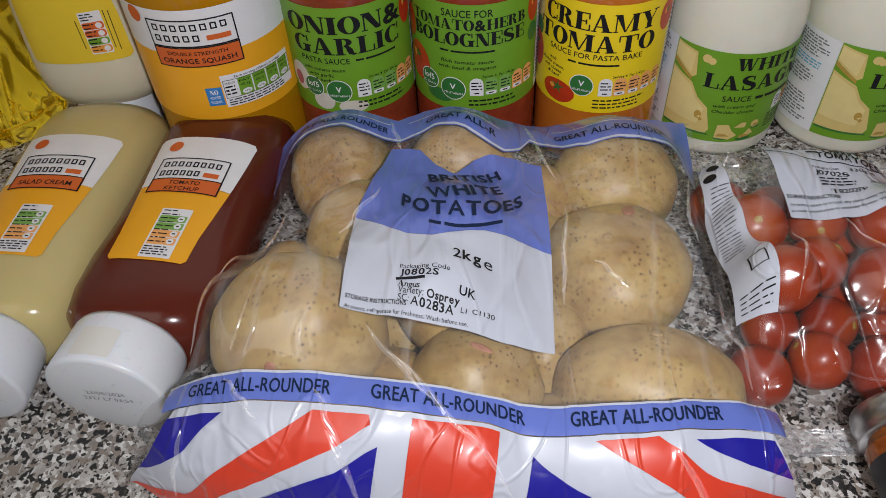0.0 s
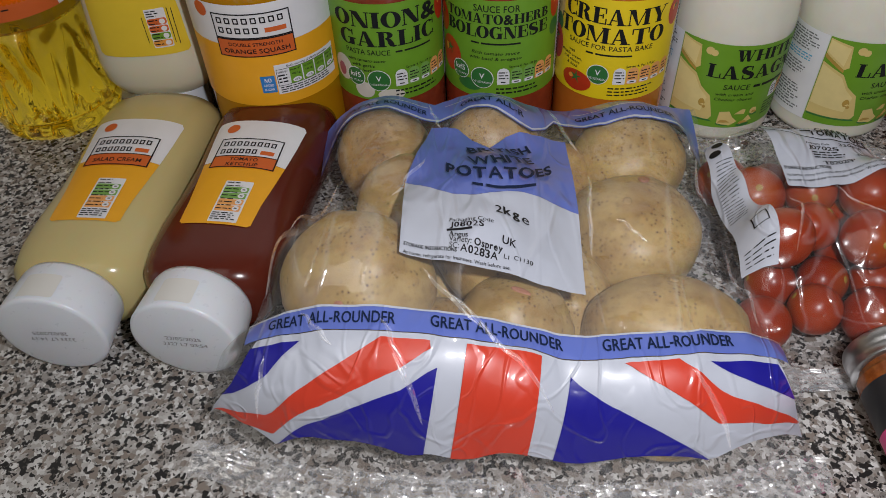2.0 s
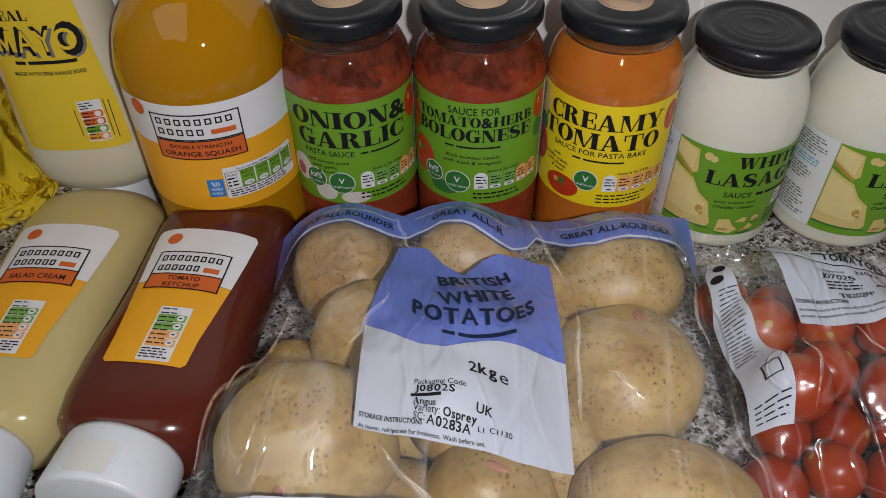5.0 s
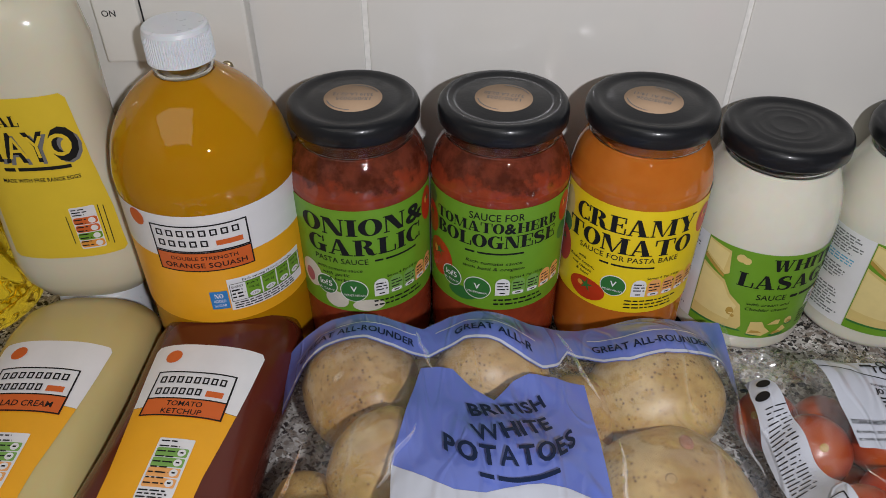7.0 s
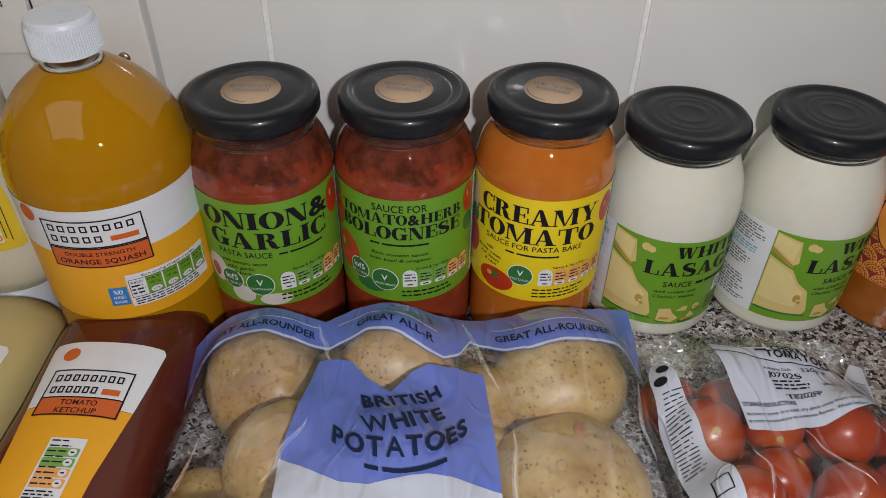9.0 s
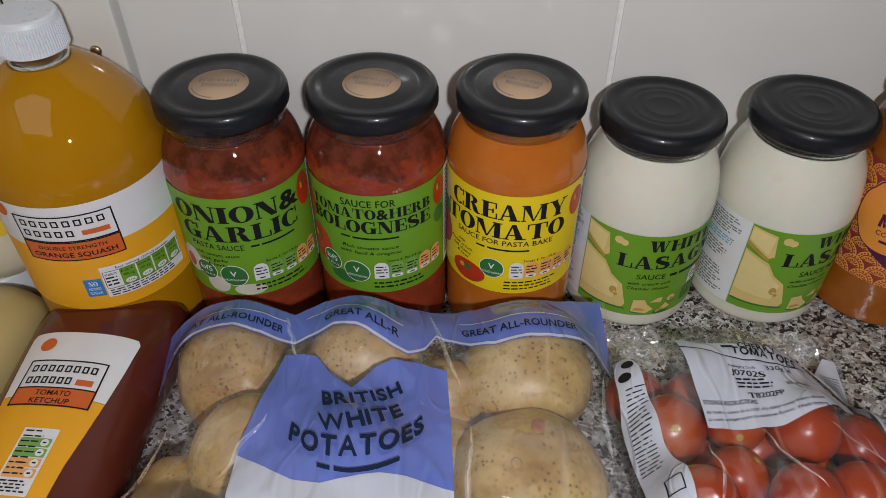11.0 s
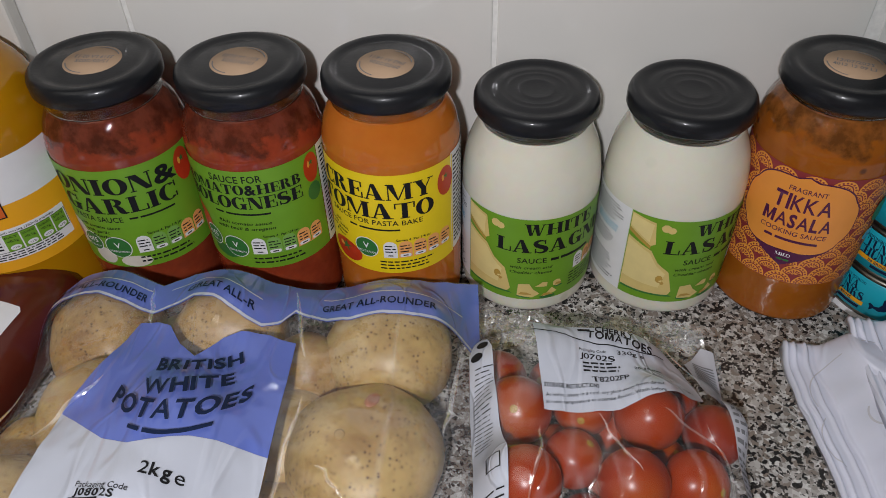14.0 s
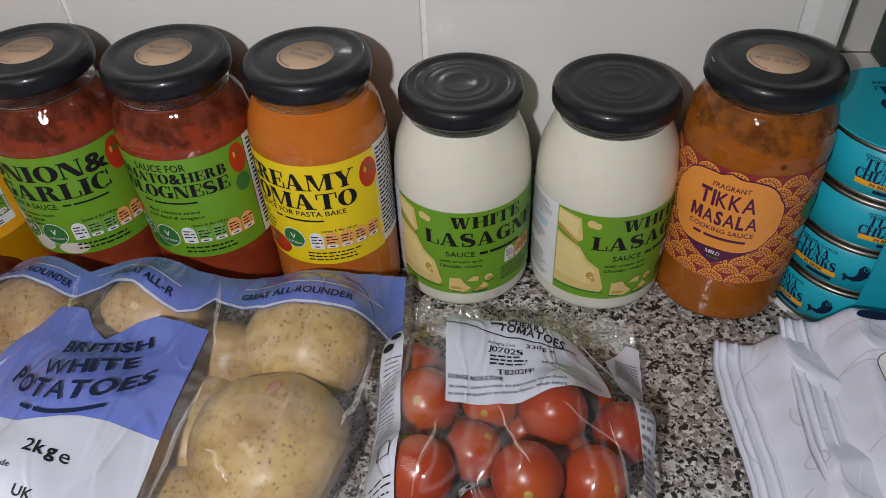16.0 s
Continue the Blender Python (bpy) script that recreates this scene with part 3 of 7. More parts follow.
def heavy_words(bm, s, u, v, height, width, bold, turn, shear):
    """Heavy lettering, letter by letter; fat-face where bold is 0.020, else thickened, deep-notched letters less."""
    x, placed, fat = 0.0, [], bold == 0.020
    for ch in s:
        if fat:
            co, faces = fat_letter(ch)
        elif ch == "M":
            w = 0.19
            co = [(0, 0, 0), (w, 0, 0), (w, 0.78 - 2 * w, 0), (0.35, 0.02, 0), (0.43, 0.02, 0), (0.78 - w, 0.78 - 2 * w, 0), (0.78 - w, 0, 0), (0.78, 0, 0), (0.78, 0.7, 0), (0.76 - w, 0.7, 0), (0.39, 0.22, 0), (0.02 + w, 0.7, 0), (0, 0.7, 0)]
            faces = [tuple(range(13))]
        else:
            co, faces = letter_mesh(ch, bold * (0.35 if ch in "WKNVAXY&2" else 1.0), shear)
        x0, x1 = min(c[0] for c in co), max(c[0] for c in co)
        placed += [([(c[0] - x0 + x, c[1]) for c in co], faces)]
        gap = 0.03 if fat else 0.085
        x += x1 - x0 + gap
    total = x - gap
    k = height / 0.70
    kx = k if width is None else width / total
    c, sn = math.cos(radians(turn)), math.sin(radians(turn))
    for co, faces in placed:
        vs = []
        for a, b in co:
            a, b = (a - total / 2) * kx, (b - 0.35) * k
            vs.append(bm.verts.new((u + a * c - b * sn, v + a * sn + b * c, 0)))
        for f in faces:
            try:
                bm.faces.new([vs[i] for i in f])
            except ValueError:
                pass


def bars(bm, u0, v0, u1, v1, lines, fill=0.55, seed=1, gap=0.0012):
    """Small print that cannot be read: lines of short bars."""
    rnd = random.Random(seed)
    step = (v1 - v0) / lines
    for i in range(lines):
        y = v0 + step * i + step * (1 - fill) / 2
        x = u0
        end = u1 - (rnd.random() * 0.25 * (u1 - u0))
        while x < end:
            w = min(rnd.uniform(0.0015, 0.0048), end - x)
            rect(bm, x, y, x + w, y + step * fill)
            x += w + gap * 0.7


def lay(bm, surface, step=0.004, step_v=None):
    """Cuts the flat artwork finely enough and puts each point (u, v) on the surface."""
    if not bm.verts:
        return bm
    step_v = step_v or step
    for axis, st in ((0, step), (1, step_v)):
        if not st:
            continue
        lo, hi = min(v.co[axis] for v in bm.verts), max(v.co[axis] for v in bm.verts)
        for k in range(math.floor(lo / st) + 1, math.ceil(hi / st)):
            no = (1, 0, 0) if axis == 0 else (0, 1, 0)
            co = (k * st, 0, 0) if axis == 0 else (0, k * st, 0)
            bmesh.ops.bisect_plane(bm, geom=bm.verts[:] + bm.edges[:] + bm.faces[:], plane_co=co, plane_no=no, dist=1e-7)
    for v in bm.verts:
        v.co = surface(v.co.x, v.co.y)
    return bm


def on_cylinder(radius, lift=0.0):
    def surface(u, v):
        a = u / radius
        return Vector(((radius + lift) * math.sin(a), -(radius + lift) * math.cos(a), v))
    return surface


def art(draw):
    bm = bmesh.new()
    draw(bm)
    return bm

# ---- the kitchen ----
WALL_Y = 0.446
structure("worktop", cuboid(-1.3, -0.18, -0.04, 1.3, WALL_Y, 0.0, bevel=0.004), GRANITE, "grey, white and black speckled granite worktop")
structure("floor", cuboid(-1.5, -2.2, -0.95, 1.5, 0.7, -0.9), FLOOR, "plain brown vinyl kitchen floor")
structure("ceiling", cuboid(-1.5, -2.2, 1.5, 1.5, 0.7, 1.55), PLASTER, "plain off-white ceiling")
structure("wall_west", cuboid(-1.55, -2.2, -0.9, -1.5, 0.7, 1.5), PLASTER, "plain off-white wall")
structure("wall_east", cuboid(1.5, -2.2, -0.9, 1.55, 0.7, 1.5), PLASTER, "plain off-white wall")
structure("wall_south", cuboid(-1.5, -2.25, -0.9, 1.5, -2.2, 1.5), PLASTER, "plain off-white wall")
structure("cabinet_front", cuboid(-1.3, -0.14, -0.9, 1.3, -0.12, -0.041), CABINET, "plain base cabinet front below the worktop")
JAMB = 0.357
wall = structure("wall_north", cuboid(-1.5, WALL_Y + 0.0012, -0.9, JAMB - 0.006, 0.7, 1.5), GROUT, "wall with square glazed white tiles and pale grout")
structure("wall_below_sill", cuboid(JAMB - 0.006, WALL_Y + 0.004, -0.9, 1.5, 0.7, 0.098), PLASTER, "painted wall below the window sill")
structure("window_sill", cuboid(JAMB - 0.006, WALL_Y - 0.001, 0.098, 1.5, 0.492, 0.112, bevel=0.003), SWITCH, "white painted window sill")
structure("wall_recess", cuboid(JAMB - 0.006, 0.490, 0.1125, 1.5, 0.7, 1.5), PLASTER, "painted wall at the back of the window recess")
structure("trim", cuboid(0.339, WALL_Y + 0.001, 0.0, JAMB, 0.4895, 1.4, bevel=0.003), SWITCH, "white painted edge of the recess, with chipped filler")
post = structure("window_1", cuboid(0.395, 0.462, 0.1125, 0.44, 0.4895, 1.2, bevel=0.003), GREEN_PAINT, "dark green painted window post")

# ---- cooker switch on the wall ----
plate = thing("cooker_switch", pose(-0.203, WALL_Y, 0.135), "white cooker switch plate on the tiled wall", "switch")
part("plate", cuboid(-0.073, -0.0125, -0.073, 0.0705, -0.0002, 0.073, bevel=0.0022), SWITCH, plate, "", False)
rocker = part("rocker", cuboid(-0.004, -0.0175, 0.0317, 0.018, -0.0128, 0.066, bevel=0.0012), SWITCH, plate, "raised rocker marked ON", False)
# thin charcoal sheet behind the rocker draws the shadow in its gap
part("rocker_gap", cuboid(-0.0044, -0.0128, 0.0313, 0.0184, -0.0123, 0.0664), CHARCOAL, plate, "painted shadow line in the gap round the rocker", False)
part("marking", lay(art(lambda bm: words(bm, "ON", 0.0033, 0.0580, 0.0032, None, 0.01)), lambda u, v: Vector((u, -0.0178, v)), 0), BLACK, rocker, "", False)
screw = part("screw", lathe([(0.0, 0.0016), (0.0022, 0.0014), (0.0030, 0.0006), (0.0031, 0.0)], 20), BRASS, plate, "small metal fixing screw")
screw.matrix_basis = pose(0.056, -0.0124, 0.027, 90)

# ---- jars on the worktop ----
def jar_lid(parent, z0, r, h, sticker=True):
    prof = [(r - 0.0025, z0 + h - 0.0102), (r - 0.0006, z0 + h - 0.0108), (r, z0 + h - 0.0098), (r, z0 + h - 0.0045), (r - 0.0007, z0 + h - 0.0022),
            (r - 0.0022, z0 + h - 0.0005), (r - 0.004, z0 + h), (r - 0.0062, z0 + h - 0.0004), (r - 0.0075, z0 + h - 0.0012),
            (r - 0.0105, z0 + h - 0.0013), (r - 0.0115, z0 + h - 0.0009)]
    if not sticker:
        # pressed rings and a raised button
        for q in (0.0190, 0.0150, 0.0085):
            prof += [(q + 0.0016, z0 + h - 0.0009), (q + 0.0008, z0 + h - 0.00072), (q, z0 + h - 0.0009)]
    prof.append((0.0, z0 + h - 0.0009))
    lid = part("lid", lathe(prof, 64), LID, parent, "black lacquered screw lid")
    if sticker:
        part("sticker", lathe([(0.0148, z0 + h - 0.0009), (0.0148, z0 + h - 0.0007), (0.0, z0 + h - 0.0007)], 40), KRAFT, lid, "round brown date sticker")
    return lid


def tall_jar(x, y, turn, label, sauce, r=0.0378, h=0.1545):
    jar = thing("sauce_jar", pose(x, y, 0.0, 0, 0, turn), label, "jar", "sauce jars along the wall")
    outer = smooth_profile([(r - 0.004, 0.0006), (r - 0.0008, 0.004), (r, 0.010), (r, 0.06), (r, 0.112), (r - 0.0006, 0.1205), (r - 0.0024, 0.1285), (r - 0.0052, 0.1345), (r - 0.0074, 0.1385), (r - 0.0080, 0.1425)], 4)
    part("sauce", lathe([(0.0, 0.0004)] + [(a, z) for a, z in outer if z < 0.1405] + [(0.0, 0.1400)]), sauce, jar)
    neck = [(a + 0.0002, z) for a, z in outer if z > 0.1385] + [(r - 0.0082, h - 0.004)]
    inner = [(a - 0.0022, z) for a, z in reversed(neck)]
    part("glass_neck", lathe(neck + inner, closed=True), CLEAR, jar, "clear glass neck")
    jar_lid(jar, 0.0, 0.0338, h)
    return jar


def squat_jar(x, y, turn, label):
    h, r = 0.1365, 0.0402
    jar = thing("sauce_jar", pose(x, y, 0.0, 0, 0, turn), label, "jar", "sauce jars along the wall")
    outer = smooth_profile([(r - 0.005, 0.0006), (r - 0.001, 0.0045), (r, 0.011), (r, 0.045), (r, 0.078), (r - 0.0008, 0.090), (r - 0.0030, 0.102), (r - 0.0070, 0.1125), (r - 0.0098, 0.1195)], 4)
    part("sauce", lathe([(0.0, 0.0004)] + outer + [(0.0, 0.1195)]), SAUCE_WHITE, jar)
    neck = [(r - 0.0102, 0.1175), (r - 0.0103, h - 0.004)]
    part("glass_neck", lathe(neck + [(a - 0.002, z) for a, z in reversed(neck)], closed=True), CLEAR, jar, "clear glass neck")
    jar_lid(jar, 0.0, 0.0340, h, False)
    return jar


jar_onion = tall_jar(-0.0785, 0.404, 5.5, "onion and garlic pasta sauce jar, green label, black lid", SAUCE_RED, h=0.1588)
jar_bolognese = tall_jar(-0.0022, 0.404, -7, "tomato and herb bolognese sauce jar with green label", SAUCE_BOLO, h=0.1580)
jar_creamy = tall_jar(0.0738, 0.402, -17, "creamy tomato pasta bake sauce jar with yellow label", SAUCE_CREAM, h=0.1572)
jar_lasagne = squat_jar(0.1528, 0.412, 21, "white lasagne sauce jar with green cheese label")
jar_lasagne_2 = squat_jar(0.2355, 0.411, 38, "white lasagne sauce jar turned to show its back text")
jar_tikka = tall_jar(0.3105, 0.404, -25, "orange tikka masala sauce jar with patterned label", SAUCE_TIKKA)

# ---- bottles standing by the wall ----
squash = thing("squash_bottle", pose(-0.1565, 0.395, 0.0, 0, 0, 18), "clear plastic bottle of orange squash with white cap", "bottle")
part("drink", lathe([(0.0, 0.0005)] + smooth_profile([(0.040, 0.0005), (0.0445, 0.006), (0.0452, 0.02), (0.0452, 0.088), (0.0452, 0.118), (0.0457, 0.126), (0.0450, 0.136), (0.0402, 0.152), (0.0305, 0.166), (0.0195, 0.1755), (0.0145, 0.179)], 4) + [(0.0, 0.1792)]), SQUASH, squash)
neck = [(0.0148, 0.1775), (0.0138, 0.183), (0.0138, 0.190)]
part("neck", lathe(neck + [(a - 0.0015, z) for a, z in reversed(neck)], closed=True), CLEAR, squash, "clear plastic neck")


def ribbed_cap(r, z0, z1, ribs=72):
    bm = bmesh.new()
    seg = ribs * 4
    rings = []
    for z, k in ((z0, 1.0), (z0 + 0.002, 1.0), (z1 - 0.005, 0.99), (z1 - 0.0025, 0.965), (z1 - 0.0008, 0.93), (z1, 0.86)):
        rib = 0.0005 if z <= z1 - 0.004 and z > z0 + 0.001 else 0.0
        rings.append([bm.verts.new(((r * k - rib * (i % 4 < 2)) * math.sin(2 * math.pi * i / seg), -(r * k - rib * (i % 4 < 2)) * math.cos(2 * math.pi * i / seg), z)) for i in range(seg)])
    for a, b in zip(rings, rings[1:]):
        for i in range(seg):
            bm.faces.new((a[i], a[(i + 1) % seg], b[(i + 1) % seg], b[i]))
    bm.faces.new(rings[-1])
    bm.faces.new(rings[0])
    return bm


part("cap", ribbed_cap(0.0158, 0.1850, 0.2015), WHITE_CAP, squash, "white ribbed screw cap", False)

mayo = thing("mayonnaise_bottle", pose(-0.243, 0.412, 0.0, 0, 0, 4), "upside-down squeezy bottle of mayonnaise with yellow label", "bottle")
up = Matrix.Rotation(radians(90), 4, "X")


def upright(bm):
    """Turns a body lofted along +y to stand along +z, with its front facing -y."""
    bm.transform(up)
    return bm


MAYO_SECTIONS = [(0.034, 0.020, 0.015, 0, 0), (0.0355, 0.027, 0.019, 0, 0), (0.039, 0.033, 0.023, 0, 0), (0.048, 0.0385, 0.026, 0, 0), (0.061, 0.040, 0.0275, 0, 0), (0.08, 0.0385, 0.0275, 0, 0),
                 (0.11, 0.0355, 0.027, 0, 0), (0.135, 0.0345, 0.0265, 0, 0), (0.16, 0.035, 0.027, 0, 0), (0.185, 0.0355, 0.028, 0, 0), (0.202, 0.033, 0.027, 0, 0), (0.211, 0.028, 0.023, 0, 0), (0.215, 0.018, 0.014, 0, 0)]
part("body", upright(loft(MAYO_SECTIONS)), MAYO, mayo)
part("cap", lathe([(0.0, 0.0003), (0.0255, 0.0003), (0.0265, 0.0015), (0.0255, 0.035), (0.0245, 0.0365), (0.0, 0.0366)]), WHITE_CAP, mayo, "white flip cap the bottle stands on")

oil = thing("oil_bottle", pose(-0.338, 0.425, 0.0, 0, 0, 8), "clear plastic bottle of golden sunflower oil", "bottle")


def oil_body():
    """A shaped bottle whose foot is pressed with a fan of slanting grooves above a belt."""
    prof = smooth_profile([(0.034, 0.0008), (0.043, 0.006), (0.0455, 0.014), (0.0450, 0.018), (0.0434, 0.020), (0.0450, 0.022), (0.0452, 0.05), (0.0438, 0.082), (0.0420, 0.091), (0.0455, 0.098), (0.0455, 0.174), (0.042, 0.19), (0.028, 0.21), (0.016, 0.228), (0.014, 0.24)], 8)
    bm = lathe([(0.0, 0.003)] + prof + [(0.0, 0.24)], 220)
    for v in bm.verts:
        a = math.atan2(v.co.x, -v.co.y)
        if 0.022 < v.co.z < 0.090:
            rise = (v.co.z - 0.022) / 0.068
            k = 1.0
            for mid in (-2.2, -0.9, 0.35, 1.6, 2.85):
                for lean in (-0.62, -0.32, 0.0, 0.32, 0.62):
                    off = abs(a - mid - lean * (0.35 + 0.75 * rise))
                    k -= 0.15 * math.exp(-(off / 0.045) ** 2) * math.sin(math.pi * min(1.0, rise * 1.05 + 0.03)) ** 0.5
            v.co.x *= max(k, 0.82)
            v.co.y *= max(k, 0.82)
    return bm


part("body", oil_body(), OIL, oil).visible_shadow = False
part("cap", lathe([(0.0, 0.234), (0.0165, 0.234), (0.0165, 0.252), (0.015, 0.254), (0.0, 0.254)], 40), WHITE_CAP, oil, "plain screw cap")


# ---- squeezy bottles lying on their backs ----
SQUEEZY = [(0.026, 0.023, 0.0195, 0.0265, 0), (0.030, 0.031, 0.0235, 0.0265, 0), (0.036, 0.0362, 0.0252, 0.0268, 0), (0.050, 0.0392, 0.0262, 0.027, 0), (0.070, 0.0398, 0.0265, 0.027, 0),
           (0.095, 0.0378, 0.0265, 0.027, 0), (0.12, 0.0372, 0.0268, 0.0272, 0), (0.145, 0.0385, 0.0272, 0.0275, 0), (0.168, 0.0398, 0.0272, 0.0275, 0), (0.185, 0.0388, 0.026, 0.0265, 0), (0.198, 0.0345, 0.0225, 0.0235, 0),
           (0.205, 0.0275, 0.016, 0.0195, 0), (0.2075, 0.018, 0.009, 0.017, 0)]


def squeezy_cap():
    """A flip cap: a short wide cylinder along y with a bevelled face and a thumb notch in its rim."""
    bm = lathe([(0.0, 0.0), (0.0262, 0.0), (0.0280, 0.0006), (0.0286, 0.0020), (0.0272, 0.026), (0.0264, 0.0285), (0.0, 0.0286)], 64)
    bm.transform(Matrix.Rotation(radians(-90), 4, "X"))
    bmesh.ops.recalc_face_normals(bm, faces=bm.faces)
    bm.transform(Matrix.Translation((0, 0, 0.0290)))
    return bm


def squeezy(x, y, turn, name, label, filling):
    b = thing(name, pose(x, y, 0, 0, 0, turn), label, "bottle", "squeezy bottles lying on the worktop")
    part("body", loft(SQUEEZY, 56), filling, b)
    cap = part("cap", squeezy_cap(), WHITE_CAP, b, "white flip cap with printed date")
    tab = lay(art(lambda bm: rect(bm, -0.0095, 0.0030, 0.0095, 0.0185, 0.0015)), lambda u, s: Vector(((0.0290 - 0.0005 * s / 0.01) * math.sin(u / 0.0285), s, 0.0290 + (0.0290 - 0.0005 * s / 0.01) * math.cos(u / 0.0285))), 0.003)
    part("thumb_tab", tab, SWITCH, cap, "flat thumb tab")
    return b


ketchup = squeezy(-0.1705, 0.178, -6, "ketchup_bottle", "squeezy bottle of tomato ketchup lying on its back", KETCHUP)
salad = squeezy(-0.2415, 0.182, -2.5, "salad_cream_bottle", "squeezy bottle of pale salad cream lying on its back", SALAD)

# ---- bags: contents, and film drawn tight over them ----
class Drape:
    """A film stretched over bumps: heights on a grid, held down along the bag's outline."""

    def __init__(self, x0, x1, y0, y1, outline, bumps, edge=0.004, back=(9.0, 1.0, ([0.0], [0.0])), step=0.0025, rounds=260, slack=0.0):
        self.x0, self.y0, self.step = x0, y0, step
        nx, ny = int((x1 - x0) / step) + 1, int((y1 - y0) / step) + 1
        gx, gy = np.meshgrid(x0 + step * np.arange(nx), y0 + step * np.arange(ny), indexing="ij")
        inside = np.ones_like(gx, bool)
        for (ax, ay), (bx, by) in zip(outline, outline[1:] + outline[:1]):
            inside &= (bx - ax) * (gy - ay) - (by - ay) * (gx - ax) > 0
        edge = edge + np.interp(gx, *back[2]) * np.clip((gy - back[0]) / back[1], 0, 1)
        floor_h = np.full_like(gx, 0.004)
        for cx, cy, cz, rx, ry, rz in bumps:
            q = 1 - ((gx - cx) / rx) ** 2 - ((gy - cy) / ry) ** 2
            floor_h = np.maximum(floor_h, np.where(q > 0, cz + rz * np.sqrt(np.maximum(q, 0)) + 0.0012, 0))
        h = floor_h.copy()
        for _ in range(rounds):
            m = h.copy()
            m[1:-1, 1:-1] = (h[:-2, 1:-1] + h[2:, 1:-1] + h[1:-1, :-2] + h[1:-1, 2:]) / 4
            h = np.where(inside, np.maximum(m - slack, floor_h), edge)
        for _ in range(2):
            m = h.copy()
            m[1:-1, 1:-1] = (h[:-2, 1:-1] + h[2:, 1:-1] + h[1:-1, :-2] + h[1:-1, 2:] + 2 * h[1:-1, 1:-1]) / 6
            h = np.where(inside, m, edge)
        self.h = h + 0.0006

    def height(self, x, y):
        a, b = (x - self.x0) / self.step, (y - self.y0) / self.step
        i, j = int(min(max(a, 0), self.h.shape[0] - 2)), int(min(max(b, 0), self.h.shape[1] - 2))
        u, v = min(max(a - i, 0), 1), min(max(b - j, 0), 1)
        g = self.h
        return (g[i, j] * (1 - u) + g[i + 1, j] * u) * (1 - v) + (g[i, j + 1] * (1 - u) + g[i + 1, j + 1] * u) * v

    def at(self, x, y, lift=0.0):
        e = 0.003
        n = Vector(((self.height(x - e, y) - self.height(x + e, y)) / (2 * e), (self.height(x, y - e) - self.height(x, y + e)) / (2 * e), 1)).normalized()
        crease = 0.0016 * noise.ridged_multi_fractal(Vector((x * 30, y * 16, 0.3)), 0.9, 2.1, 3, 1.0, 2.0) - 0.001
        return Vector((x, y, self.height(x, y) + crease)) + n * (lift + 0.0008)


def sheet(corner, nu, nv, surface):
    """A grid sheet: corner(u, v) gives the plan place of u, v in 0..1."""
    bm = bmesh.new()
    g = [[bm.verts.new(surface(*corner(i / nu, j / nv))) for j in range(nv + 1)] for i in range(nu + 1)]
    for i in range(nu):
        for j in range(nv):
            bm.faces.new((g[i][j], g[i + 1][j], g[i + 1][j + 1], g[i][j + 1]))
    return bm


def lump(rx, ry, rz, seed, rough=0.10, sub=4):
    bm = bmesh.new()
    bmesh.ops.create_icosphere(bm, subdivisions=sub, radius=1.0)
    off = Vector((seed * 7.3, seed * 3.1, seed * 1.7))
    for v in bm.verts:
        n = v.co.normalized()
        k = 1 + rough * (0.7 * noise.noise(n * 1.1 + off) + 0.35 * noise.noise(n * 2.6 + off)) + 0.006 * noise.noise(n * 9 + off)
        v.co = Vector((n.x * rx * k, n.y * ry * k, n.z * rz * k))
    return bm


# place, radii, turn of each potato
POTATOES = [(-0.0785, 0.194, 0.0545, 0.0395, 0.0370, 0.0355, 10), (-0.003, 0.180, 0.034, 0.030, 0.027, 0.030, 0), (0.0735, 0.180, 0.0315, 0.0415, 0.028, 0.0300, -6),
            (0.068, 0.250, 0.0320, 0.0380, 0.0395, 0.0305, 0), (0.0745, 0.314, 0.0330, 0.0345, 0.034, 0.0300, 0), (-0.010, 0.318, 0.0380, 0.031, 0.027, 0.0310, 0),
            (-0.076, 0.316, 0.0370, 0.030, 0.034, 0.0300, 20), (-0.060, 0.262, 0.0420, 0.028, 0.029, 0.0320, 0), (-0.010, 0.236, 0.0440, 0.036, 0.043, 0.0325, 0),
            (-0.076, 0.150, 0.0370, 0.036, 0.026, 0.0300, 0), (-0.006, 0.142, 0.0340, 0.032, 0.025, 0.0310, 0), (0.068, 0.140, 0.0275, 0.036, 0.024, 0.0260, 0), (0.031, 0.302, 0.0280, 0.021, 0.022, 0.0240, 0),
            (0.029, 0.212, 0.0220, 0.024, 0.030, 0.0215, 0), (-0.042, 0.176, 0.0250, 0.026, 0.028, 0.0240, 0), (-0.042, 0.322, 0.0210, 0.022, 0.026, 0.0200, 0), (0.030, 0.262, 0.0240, 0.024, 0.030, 0.0230, 0), (-0.036, 0.240, 0.0200, 0.028, 0.030, 0.0190, 0),
            (-0.096, 0.240, 0.0230, 0.021, 0.036, 0.0215, 8), (0.034, 0.160, 0.0200, 0.022, 0.024, 0.0190, 0)]
for k, (x, y, z, rx, ry, rz, turn) in enumerate(POTATOES):
    p = thing("potato", pose(x, y, z, 0, 0, turn), "pale yellow-brown potato with speckled skin in the bag", "potato", "potatoes in the bag")
    part("flesh", lump(rx, ry, rz, k + 1), POTATO_RUSSET if k in (5, 6, 12) else POTATO, p)

BAG_OUT = [(-0.153, 0.130), (-0.104, 0.1145), (0.0, 0.1060), (0.090, 0.1080), (0.1345, 0.128), (0.1255, 0.366), (-0.120, 0.356)]
BAG_BUMPS = [(x, y, z, rx * 1.07, ry * 1.07, rz * 1.05) for x, y, z, rx, ry, rz, _ in POTATOES]
